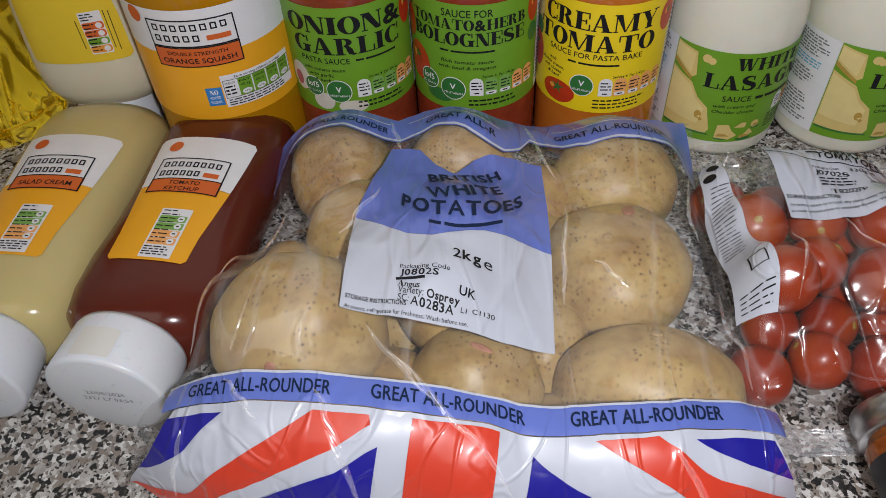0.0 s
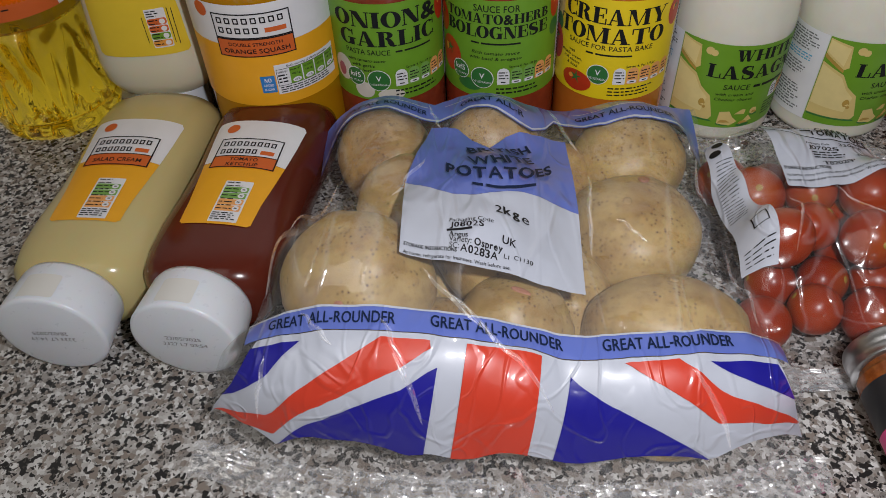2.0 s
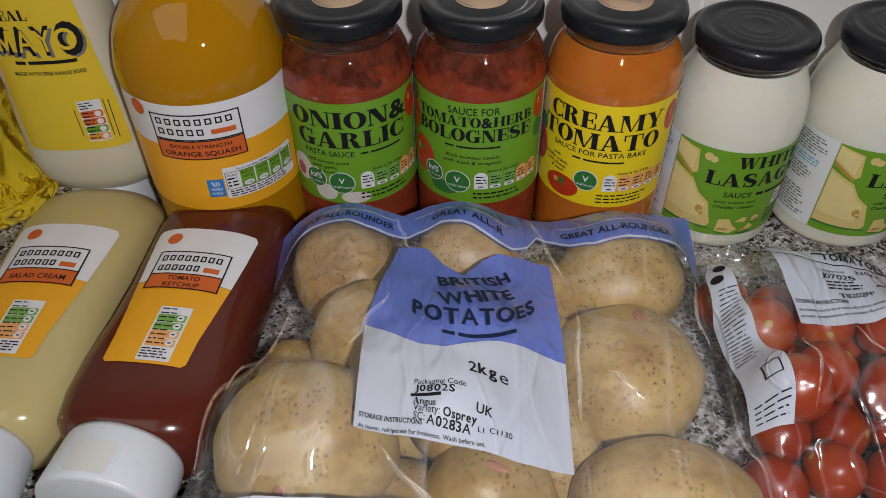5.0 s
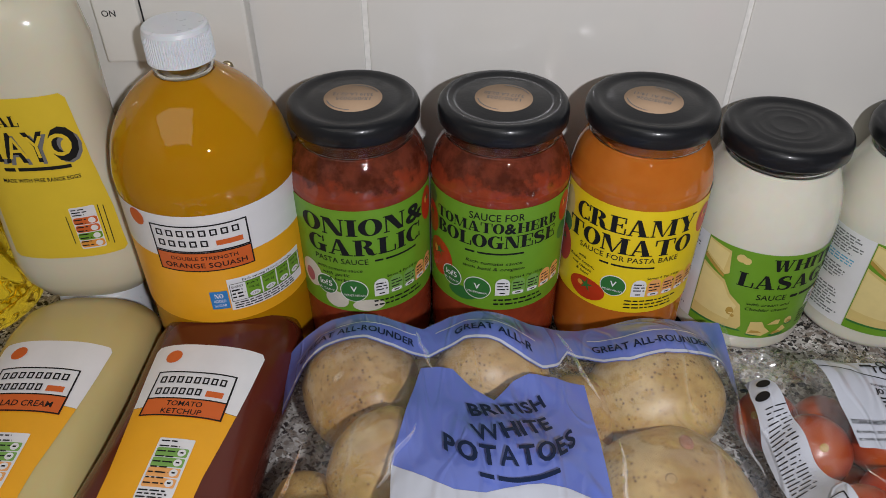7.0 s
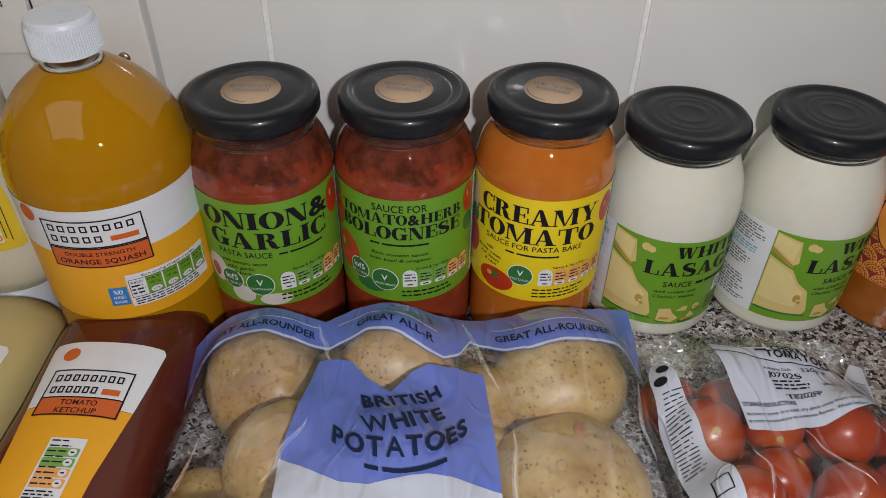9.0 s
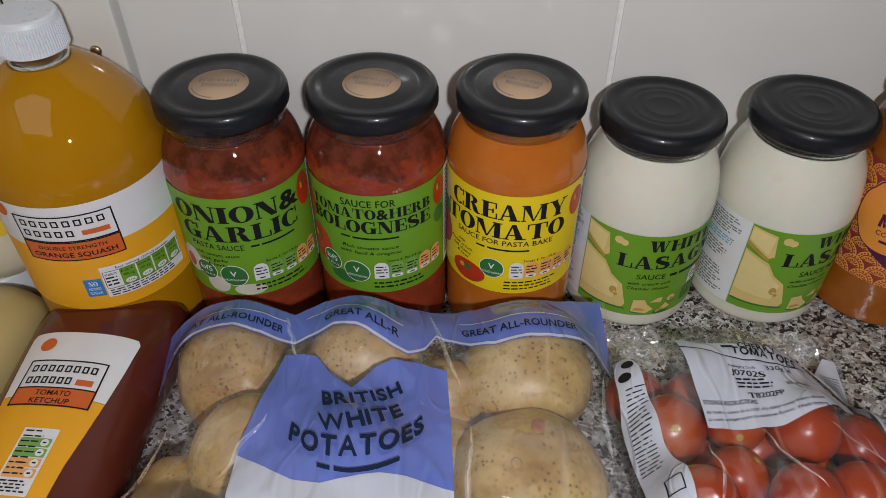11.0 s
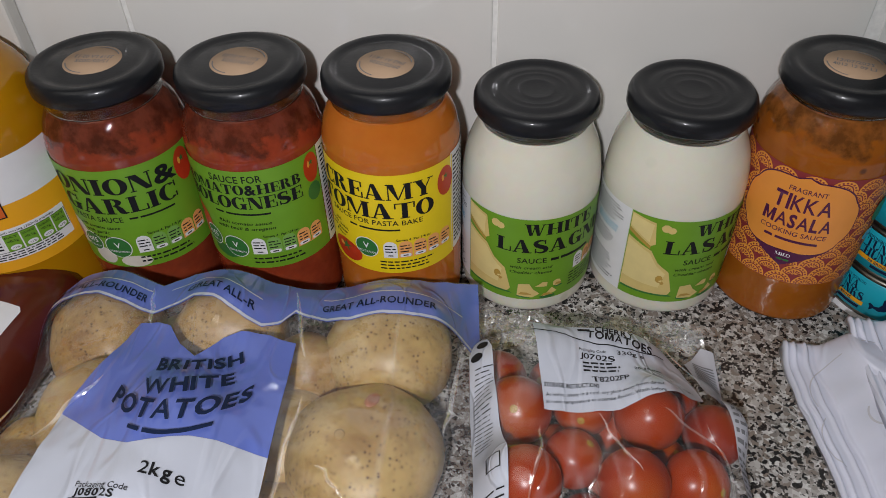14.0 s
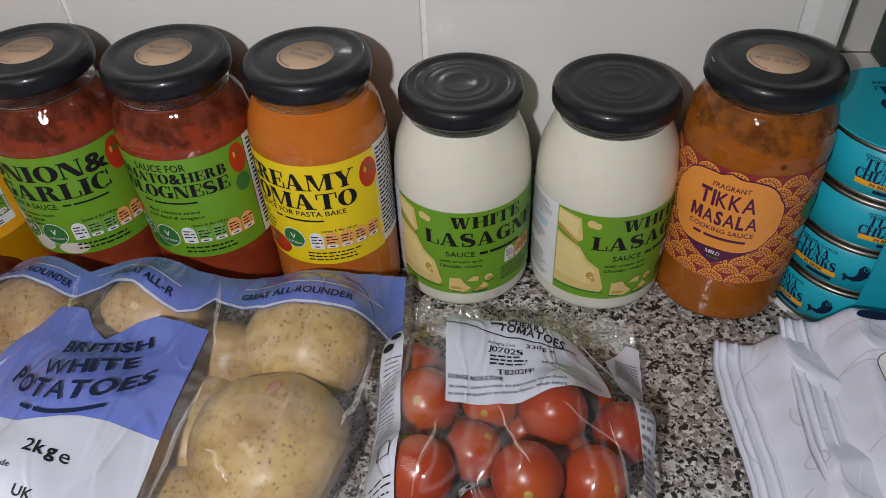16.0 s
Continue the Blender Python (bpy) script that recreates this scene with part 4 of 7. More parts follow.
# the packed sheet under the label, and the full front end
BAG_BUMPS += [(-0.014, 0.232, 0.048, 0.040, 0.052, 0.034), (-0.020, 0.205, 0.045, 0.036, 0.034, 0.040), (-0.060, 0.150, 0.033, 0.085, 0.034, 0.044), (0.052, 0.149, 0.029, 0.078, 0.034, 0.036), (-0.128, 0.143, 0.020, 0.020, 0.016, 0.026), (0.112, 0.146, 0.010, 0.020, 0.018, 0.020)]
bag_film = Drape(-0.165, 0.145, 0.09, 0.375, BAG_OUT, BAG_BUMPS, back=(0.305, 0.050, ([-0.12, -0.105, -0.08, -0.062, -0.047, -0.03, -0.01, 0.010, 0.022, 0.034, 0.06, 0.09, 0.12], [0.034, 0.048, 0.056, 0.056, 0.046, 0.054, 0.056, 0.050, 0.036, 0.030, 0.040, 0.039, 0.030])))
bag = thing("potato_bag", pose(0, 0, 0), "clear plastic bag of white potatoes with union flag print", "bag")


def lower_edge(x):
    return float(np.interp(x, [-0.12, -0.112, -0.100, -0.086, -0.074, -0.060, -0.050, -0.042, -0.036, -0.023, -0.012, -0.004, 0.005, 0.013, 0.021, 0.027, 0.034, 0.045, 0.057, 0.080, 0.100, 0.112, 0.125], [0.304, 0.309, 0.3145, 0.318, 0.319, 0.3165, 0.3120, 0.3085, 0.3130, 0.319, 0.3165, 0.311, 0.3065, 0.304, 0.308, 0.318, 0.3155, 0.3115, 0.3095, 0.311, 0.314, 0.316, 0.316]))


def upper_edge(x):
    return float(np.interp(x, [-0.12, -0.113, -0.095, -0.077, -0.060, -0.0445, -0.0315, -0.010, 0.010, 0.024, 0.055, 0.090, 0.120], [0.338, 0.3415, 0.347, 0.3460, 0.339, 0.3315, 0.3415, 0.346, 0.341, 0.3425, 0.346, 0.353, 0.362]))


def bag_plan(u, v):
    (ax, _), (bx, _), (cx, cy), (dx, dy) = BAG_OUT[0], BAG_OUT[4], BAG_OUT[5], BAG_OUT[6]
    front = ax * (1 - u) + bx * u
    low = float(np.interp(front, [q[0] for q in BAG_OUT[:5]], [q[1] for q in BAG_OUT[:5]]))
    far = dx * (1 - u) + cx * u
    return front * (1 - v) + far * v, low * (1 - v) + (upper_edge(far) + 0.001) * v


part("film", sheet(bag_plan, 110, 120, lambda x, y: bag_film.at(x, y)), FILM, bag, "crinkled clear film").visible_shadow = False

# tomatoes settle by pushing apart
TOMATOES = [[0.145, 0.275, 0.032, 0.0170], [0.173, 0.272, 0.034, 0.0145], [0.202, 0.266, 0.034, 0.0165], [0.231, 0.269, 0.020, 0.0155], [0.165, 0.249, 0.030, 0.0140], [0.187, 0.239, 0.030, 0.0160],
            [0.214, 0.242, 0.030, 0.0155], [0.151, 0.238, 0.032, 0.0168], [0.136, 0.303, 0.028, 0.0160], [0.187, 0.256, 0.024, 0.0125], [0.136, 0.201, 0.016, 0.0148], [0.157, 0.209, 0.016, 0.0140],
            [0.183, 0.206, 0.017, 0.0162], [0.212, 0.212, 0.016, 0.0150], [0.162, 0.305, 0.024, 0.0155], [0.192, 0.297, 0.022, 0.0155], [0.222, 0.296, 0.017, 0.0150], [0.160, 0.262, 0.008, 0.0140],
            [0.215, 0.262, 0.008, 0.0140], [0.190, 0.270, 0.008, 0.0140],
            [0.174, 0.226, 0.012, 0.0140], [0.200, 0.226, 0.012, 0.0140], [0.146, 0.222, 0.012, 0.0140]]
for _ in range(300):
    for i, a in enumerate(TOMATOES):
        a[2] = max(a[2] - 0.00002, a[3] + 0.0012)
        for b in TOMATOES[i + 1:]:
            d = [b[k] - a[k] for k in range(3)]
            dist = math.sqrt(sum(q * q for q in d))
            over = a[3] + b[3] - dist
            if over > 0:
                for k in range(3):
                    a[k] -= d[k] / dist * over * 0.4 * (1.0 if k == 2 else 0.35)
                    b[k] += d[k] / dist * over * 0.4 * (1.0 if k == 2 else 0.35)
rnd = random.Random(5)
for k, (x, y, z, r) in enumerate(TOMATOES):
    t = thing("cherry_tomato", pose(x, y, z, rnd.uniform(-70, 70), rnd.uniform(-60, 60), rnd.uniform(0, 360)), "ripe red cherry tomato inside the clear bag", "tomato", "cherry tomatoes in the bag")
    part("skin", lump(r, r, r * 0.95, k + 40, 0.03, 4), TOMATO, t)
    part("stem_scar", lathe([(0.0, r * 0.955), (0.0016, r * 0.96), (0.0022, r * 0.93)], 10), CALYX, t, "pale stem scar")

TOM_OUT = [(0.118, 0.178), (0.247, 0.182), (0.258, 0.345), (0.110, 0.345)]
tom_film = Drape(0.10, 0.27, 0.165, 0.36, TOM_OUT, [(x, y, z, r, r, r) for x, y, z, r in TOMATOES] + [(0.178, 0.304, 0.024, 0.044, 0.028, 0.030), (0.132, 0.246, 0.014, 0.020, 0.078, 0.023), (0.230, 0.250, 0.006, 0.022, 0.080, 0.022), (0.131, 0.297, 0.024, 0.018, 0.026, 0.026), (0.150, 0.300, 0.030, 0.024, 0.028, 0.028)], edge=0.003, back=(0.305, 0.035, ([0.10, 0.13, 0.20, 0.26], [0.016, 0.030, 0.026, 0.014])), step=0.002, rounds=120)
tomato_bag = thing("tomato_bag", pose(0, 0, 0), "clear film bag of cherry tomatoes with white label", "bag")


def tom_plan(u, v):
    (ax, ay), (bx, by), (cx, cy), (dx, dy) = TOM_OUT
    return (ax * (1 - u) + bx * u) * (1 - v) + (dx * (1 - u) + cx * u) * v, (ay * (1 - u) + by * u) * (1 - v) + (dy * (1 - u) + cy * u) * v


part("film", sheet(tom_plan, 70, 80, lambda x, y: tom_film.at(x, y)), FILM_SOFT, tomato_bag, "crinkled clear film").visible_shadow = False

# ---- tuna, wipes, seasoning ----
tuna = thing("tuna_multipack", pose(0.3855, 0.402, 0, 0, 0, 0), "turquoise card sleeve round a stack of tuna tins", "tins")
CAN_R, CAN_H = 0.0425, 0.0312
for k in range(4):
    z = k * CAN_H
    tin = part("tin", lathe([(0.0, z + 0.0006), (CAN_R - 0.003, z + 0.0006), (CAN_R - 0.0004, z + 0.001), (CAN_R - 0.0002, z + 0.0028), (CAN_R - 0.0012, z + 0.0034), (CAN_R - 0.0012, z + CAN_H - 0.0032),
                             (CAN_R - 0.0002, z + CAN_H - 0.0026), (CAN_R - 0.0004, z + CAN_H - 0.0006), (CAN_R - 0.003, z + CAN_H - 0.0002), (0.0, z + CAN_H - 0.0002)], 64), TIN_RIM, tuna, "dull steel tin")
    part("wrapper", lathe([(CAN_R - 0.0009, z + 0.0030), (CAN_R - 0.0003, z + 0.0034), (CAN_R - 0.0003, z + CAN_H - 0.0032), (CAN_R - 0.0009, z + CAN_H - 0.0028)], 64), TURQUOISE, tin, "turquoise printed paper wrapper")


def wipes_pack(x, y, z, turn, w, d, h, seed):
    p = thing("wipes_pack", pose(x, y, z, 0, 0, turn), "white crinkled film pack of wipes, nearly flat", "wipes", "packs of wipes")
    off = Vector((seed * 3.7, seed, 0))

    def top(u, v):
        x = u * w
        rise = min(1.0, max(0.0, (x - 0.016) / 0.018)) * min(1.0, max(0.0, (w - 0.016 - x) / 0.018))
        side = min(1.0, max(0.0, v / 0.05)) * min(1.0, max(0.0, (1 - v) / 0.05))
        k = (rise * rise * (3 - 2 * rise)) * math.sqrt(max(side * (2 - side), 0))
        seam = sum(0.0016 * math.exp(-((x - q) / 0.0008) ** 2) for q in (0.0014, 0.0060, 0.0125))
        lift = 0.006 * math.exp(-((v - 0.98) / 0.06) ** 2) * max(0.0, 1 - x / 0.03)
        crease = noise.noise(Vector((u * 4 + v * 3.2, v * 1.2 - u * 2, 4)) + off)
        fold = 0.0045 * max(0.0, 0.35 - abs(crease)) / 0.35 * k
        wob = fold + 0.0018 * noise.noise(Vector((u * 6, v * 4, 0)) + off) * k
        return Vector((x + 0.0035 * noise.noise(Vector((v * 2.2, 0, 2)) + off) + 0.0009 * noise.noise(Vector((v * 11, 0, 5)) + off), v * d - d, 0.0045 + h * k + wob + seam + lift))

    bm = sheet(lambda u, v: (u, v), 330, 70, top)
    ret = bmesh.ops.extrude_face_region(bm, geom=bm.faces[:])
    for g in ret["geom"]:
        if isinstance(g, bmesh.types.BMVert):
            g.co.z = min(g.co.z, 0.0008) if z < 0.005 else g.co.z - 0.004
    bmesh.ops.recalc_face_normals(bm, faces=bm.faces)
    part("wrapper", bm, WIPES_FILM, p)
    return p


wipes_1 = wipes_pack(0.298, 0.345, 0.0, 0, 0.26, 0.135, 0.018, 1)
wipes_2 = wipes_pack(0.327, 0.347, 0.0185, 1, 0.26, 0.14, 0.016, 5)

spice = thing("seasoning_jar", pose(0.1840, 0.1765, 0.0222, 0, 0, 1), "glass seasoning jar lying down, charcoal and pink label", "jar", "seasoning jars")


def along(bm):
    """Lays a turned body down: its +z points to -y."""
    bm.transform(Matrix.Rotation(radians(90), 4, "X"))
    return bm


part("spice", along(lathe([(0.0, 0.013)] + smooth_profile([(0.0185, 0.013), (0.0205, 0.018), (0.0212, 0.024), (0.0212, 0.09), (0.0195, 0.096), (0.015, 0.0985)], 4) + [(0.0, 0.0985)], 48)), SPICE, spice)


def knurled(r, z0, z1, n=90):
    bm = bmesh.new()
    seg = n * 2
    rings = [[bm.verts.new(((q - (0.0004 if i % 2 and kn else 0)) * math.sin(2 * math.pi * i / seg), -(q - (0.0004 if i % 2 and kn else 0)) * math.cos(2 * math.pi * i / seg), z)) for i in range(seg)]
             for q, z, kn in ((r * 0.93, z0, 0), (r - 0.0006, z0 + 0.0006, 0), (r, z0 + 0.002, 1), (r, z0 + 0.0065, 1), (r - 0.0008, z0 + 0.0072, 0), (r - 0.0008, z1 - 0.002, 0), (r, z1 - 0.001, 0), (r - 0.0005, z1, 0))]
    for a, b in zip(rings, rings[1:]):
        for i in range(seg):
            bm.faces.new((a[i], a[(i + 1) % seg], b[(i + 1) % seg], b[i]))
    bm.faces.new(rings[0])
    bm.faces.new(rings[-1])
    bmesh.ops.recalc_face_normals(bm, faces=bm.faces)
    return bm


part("lid", along(knurled(0.0220, 0.0, 0.0135)), STEEL, spice, "silver knurled metal lid")

# ---- printed labels on the jars ----
def label_band(jar, r, z0, z1, u0, u1, mat, note, name="label"):
    bm = art(lambda b: rect(b, u0, z0, u1, z1))
    return part(name, lay(bm, on_cylinder(r, 0.0003), 0.003, 0), mat, jar, note)


PIECES = {}


def split(draw, name):
    """Lettering comes apart into its lines, each a part of its own."""
    calls = PIECES.get(draw, ()) if name in ("lettering", "title") else ()
    return [many(c) for c in calls] if len(calls) > 1 else [draw]


def ink(label, r, mat, draw, lift=0.0005, name="print", step=0.0035):
    for one in split(draw, name)[1:]:
        part(name, lay(art(one), on_cylinder(r, lift), step, 0), mat, label)
    draw = split(draw, name)[0]
    return part(name, lay(art(draw), on_cylinder(r, lift), step, 0), mat, label)


def title(label, r, mat, draw, lift=0.0006):
    """A fat-face title, a part for each line."""
    for one in split(draw, "title"):
        part("title", lay(art(one), on_cylinder(r, lift), 0.0035, 0), mat, label)


def many(*calls):
    def draw(bm):
        for f, *a in calls:
            f(bm, *a)
    PIECES[draw] = calls
    return draw


def stroke_block(bm, u, v, w, h, k):
    """One plain mark of a logo's row: an open block of thin strokes."""
    frame_rect(bm, u, v, u + w * 1.15, v + h * 1.2, 0.0008)


def arch(bm, u0, z0, u1, z1):
    """A small panel with a round top."""
    r = (u1 - u0) / 2
    poly(bm, [(u0, z0), (u1, z0)] + [(u0 + r + r * math.cos(radians(a)), z1 - r + r * math.sin(radians(a))) for a in range(0, 181, 30)])


def traffic(label, r, u, z, colours, w=0.0080, h=0.0122):
    """The row of nutrition panels, white first."""
    mats = {"w": WHITE, "g": PALE_GREEN, "o": PALE_ORANGE, "r": RED_ORANGE}
    for k, c in enumerate(colours):
        a = u + k * (w + 0.0006)
        ink(label, r, mats[c], many((arch, a, z, a + w, z + h)), 0.0006, "nutrition_panel")
    n = len(colours)
    ink(label, r, WHITE, many(*[(rect, u + k * (w + 0.0006) + 0.0008, z + 0.0006, u + k * (w + 0.0006) + w - 0.0008, z + 0.0030, 0.0011) for k in range(n)]), 0.0007, "value_field")
    ink(label, r, BLACK, many(*[(bars, u + k * (w + 0.0006) + 0.001, z + 0.0036, u + k * (w + 0.0006) + w - 0.0005, z + h - 0.0022, 3, 0.38, k + 1) for k in range(n)],
                              *[(rect, u + k * (w + 0.0006) + 0.0025, z + 0.0014, u + k * (w + 0.0006) + w - 0.0025, z + 0.0022) for k in range(n)]), 0.0008, "small_print")


def tomato_print(label, r, u, z, a, b=None):
    ink(label, r, RED_INK, lambda bm: disc(bm, u, z, a, 22, b or a), 0.0005, "tomato_picture")
    ink(label, r, AMBER_INK, lambda bm: disc(bm, u - a * 0.35, z + (b or a) * 0.30, a * 0.16, 10, (b or a) * 0.22), 0.0007, "tomato_shine")
    star = []
    for k in range(10):
        q = (0.42 if k % 2 == 0 else 0.12) * a
        star.append((u + q * math.cos(radians(36 * k + 12)), z + (b or a) * 0.35 + q * math.sin(radians(36 * k + 12))))
    ink(label, r, LEAF, lambda bm: poly(bm, star), 0.0007, "tomato_leaf")


def badge(label, r, u, z, a, text, small):
    ink(label, r, WHITE, lambda bm: disc(bm, u, z, a, 26), 0.0005, "badge_rim")
    ink(label, r, LEAF, lambda bm: disc(bm, u, z, a - 0.0005, 26), 0.0006, "badge")
    ink(label, r, WHITE, many((words, text, u, z + 0.0016, 0.0038, None, 0.02), (words, small, u, z - 0.0030, 0.0015, a * 1.5)), 0.0008, "lettering")


R = 0.0378
# onion and garlic
lab = label_band(jar_onion, R, 0.0455, 0.1145, -0.060, 0.050, GREEN, "bright green paper label")
title(lab, R, BLACK, many((words, "ONION&", 0.001, 0.1040, 0.0106, 0.072, 0.020), (words, "GARLIC", 0.001, 0.0910, 0.0106, 0.066, 0.020)))
ink(lab, R, BLACK, many((words, "PASTA SAUCE", -0.0135, 0.0815, 0.0036, 0.030, 0.008),
                        (rect, 0.005, 0.0811, 0.0095, 0.0823), (rect, 0.0108, 0.0811, 0.0305, 0.0823), (words, "with tomato sauce", -0.015, 0.0755, 0.0021, 0.026, 0.012, 0.0, 0.2),
                        (words, "with garlic", -0.017, 0.0718, 0.0021, 0.016, 0.012, 0.0, 0.2), (words, "& herbs", -0.0155, 0.0682, 0.0021, 0.012, 0.012, 0.0, 0.2)), name="lettering")
for q in ((-0.034, 0.066, 0.008, 20, 0.0095), (-0.018, 0.0530, 0.007, 20, 0.006), (0.000, 0.0502, 0.009, 20, 0.0042)):
    ink(lab, R, GARLIC, many((disc, *q)), 0.0004, "garlic_picture")
ink(lab, R, MUTED_PINK, many((disc, -0.0355, 0.064, 0.0035, 14, 0.005)), 0.00045, "onion_picture")
badge(lab, R, -0.0235, 0.0625, 0.0068, "1of5", "A DAY")
badge(lab, R, -0.0075, 0.0610, 0.0078, "V", "VEGETARIAN")
traffic(lab, R, 0.0035, 0.0565, "wggoo")
ink(lab, R, BLACK, many((bars, 0.003, 0.0485, 0.036, 0.0545, 2, 0.4, 4), (words, "Serves 4. Per 1/4 jar", 0.021, 0.0695, 0.0018, 0.020, 0.01)), name="small_print")
tomato_print(lab, R, 0.0430, 0.102, 0.0062, 0.0105)

# tomato and herb bolognese
lab = label_band(jar_bolognese, R, 0.0455, 0.1145, -0.050, 0.050, GREEN, "bright green paper label")
title(lab, R, BLACK, many((words, "TOMATO&HERB", 0.0, 0.1025, 0.0064, 0.071, 0.020), (words, "BOLOGNESE", 0.0, 0.0936, 0.0082, 0.071, 0.020)))
ink(lab, R, BLACK, many((words, "SAUCE FOR", 0.0005, 0.1092, 0.0044, 0.029, 0.01), (rect, -0.016, 0.0850, -0.0105, 0.0862), (rect, -0.009, 0.0850, 0.016, 0.0862), (words, "Rich tomato sauce", 0.0, 0.0790, 0.0021, 0.031, 0.012, 0.0, 0.2), (words, "with basil & oregano", 0.0, 0.0752, 0.0021, 0.034, 0.012, 0.0, 0.2)), name="lettering")
tomato_print(lab, R, -0.0345, 0.0705, 0.0105, 0.0125)
tomato_print(lab, R, -0.043, 0.093, 0.007, 0.010)
for q in ((-0.0425, 0.108, 0.0045, 14, 0.0055), (-0.0175, 0.054, 0.009, 16, 0.0045), (0.044, 0.088, 0.005, 14, 0.006)):
    ink(lab, R, LEAF, many((disc, *q)), 0.0004, "basil_picture")
tomato_print(lab, R, 0.0440, 0.104, 0.0055, 0.0095)
badge(lab, R, -0.0245, 0.0632, 0.0068, "1of5", "A DAY")
badge(lab, R, -0.0085, 0.0605, 0.0078, "V", "VEGETARIAN")
traffic(lab, R, 0.0015, 0.0565, "wggoo")
ink(lab, R, BLACK, many((bars, 0.001, 0.0485, 0.034, 0.0545, 2, 0.4, 9), (words, "Serves 4. Per 1/4 jar", 0.019, 0.0695, 0.0018, 0.020, 0.01)), name="small_print")

# creamy tomato
lab = label_band(jar_creamy, R, 0.0440, 0.1135, -0.052, 0.052, YELLOW, "bright yellow paper label")
title(lab, R, BLACK, many((words, "CREAMY", 0.0025, 0.1028, 0.0106, 0.068, 0.020), (words, "TOMATO", 0.0, 0.0900, 0.0106, 0.073, 0.020)))
ink(lab, R, BLACK, many((words, "SAUCE FOR PASTA BAKE", 0.0015, 0.0815, 0.0034, 0.056, 0.008),
                        (rect, -0.013, 0.0759, -0.008, 0.0771), (rect, -0.0065, 0.0759, 0.0165, 0.0771), (words, "with", -0.0235, 0.0738, 0.0020, None, 0.012, -6.0, 0.2), (words, "double cream,", -0.024, 0.0705, 0.0020, 0.018, 0.012, -6.0, 0.2),
                        (words, "soft cheese", -0.0235, 0.0672, 0.0020, 0.014, 0.012, -6.0, 0.2), (words, "& basil", -0.0225, 0.0640, 0.0020, 0.009, 0.012, -6.0, 0.2)), name="lettering")
tomato_print(lab, R, -0.0185, 0.0535, 0.0115, 0.0075)
tomato_print(lab, R, -0.0415, 0.0715, 0.008, 0.012)
ink(lab, R, LEAF, many((disc, -0.0405, 0.0865, 0.005, 14, 0.0058)), 0.0004, "basil_picture")
ink(lab, R, CHEESE, many((disc, -0.041, 0.099, 0.006, 16, 0.011)), 0.00035, "cheese_picture")
tomato_print(lab, R, 0.0455, 0.100, 0.0060, 0.0095)
badge(lab, R, -0.0035, 0.0620, 0.0072, "V", "VEGETARIAN")
traffic(lab, R, 0.0065, 0.0560, "woooo", 0.0078)
ink(lab, R, BLACK, many((bars, 0.004, 0.0465, 0.036, 0.0540, 3, 0.4, 12), (words, "Serves 4. Per 1/4 jar", 0.024, 0.0690, 0.0018, 0.020, 0.01)), name="small_print")

for jar, seed in ((jar_onion, 1), (jar_bolognese, 2), (jar_creamy, 3)):
    strip = label_band(jar, R, 0.0455, 0.1145, 0.0505, 0.085, WHITE, "white information panel", "back_panel")
    ink(strip, R, BLACK, many((bars, 0.0525, 0.050, 0.083, 0.112, 22, 0.45, seed)), name="small_print")

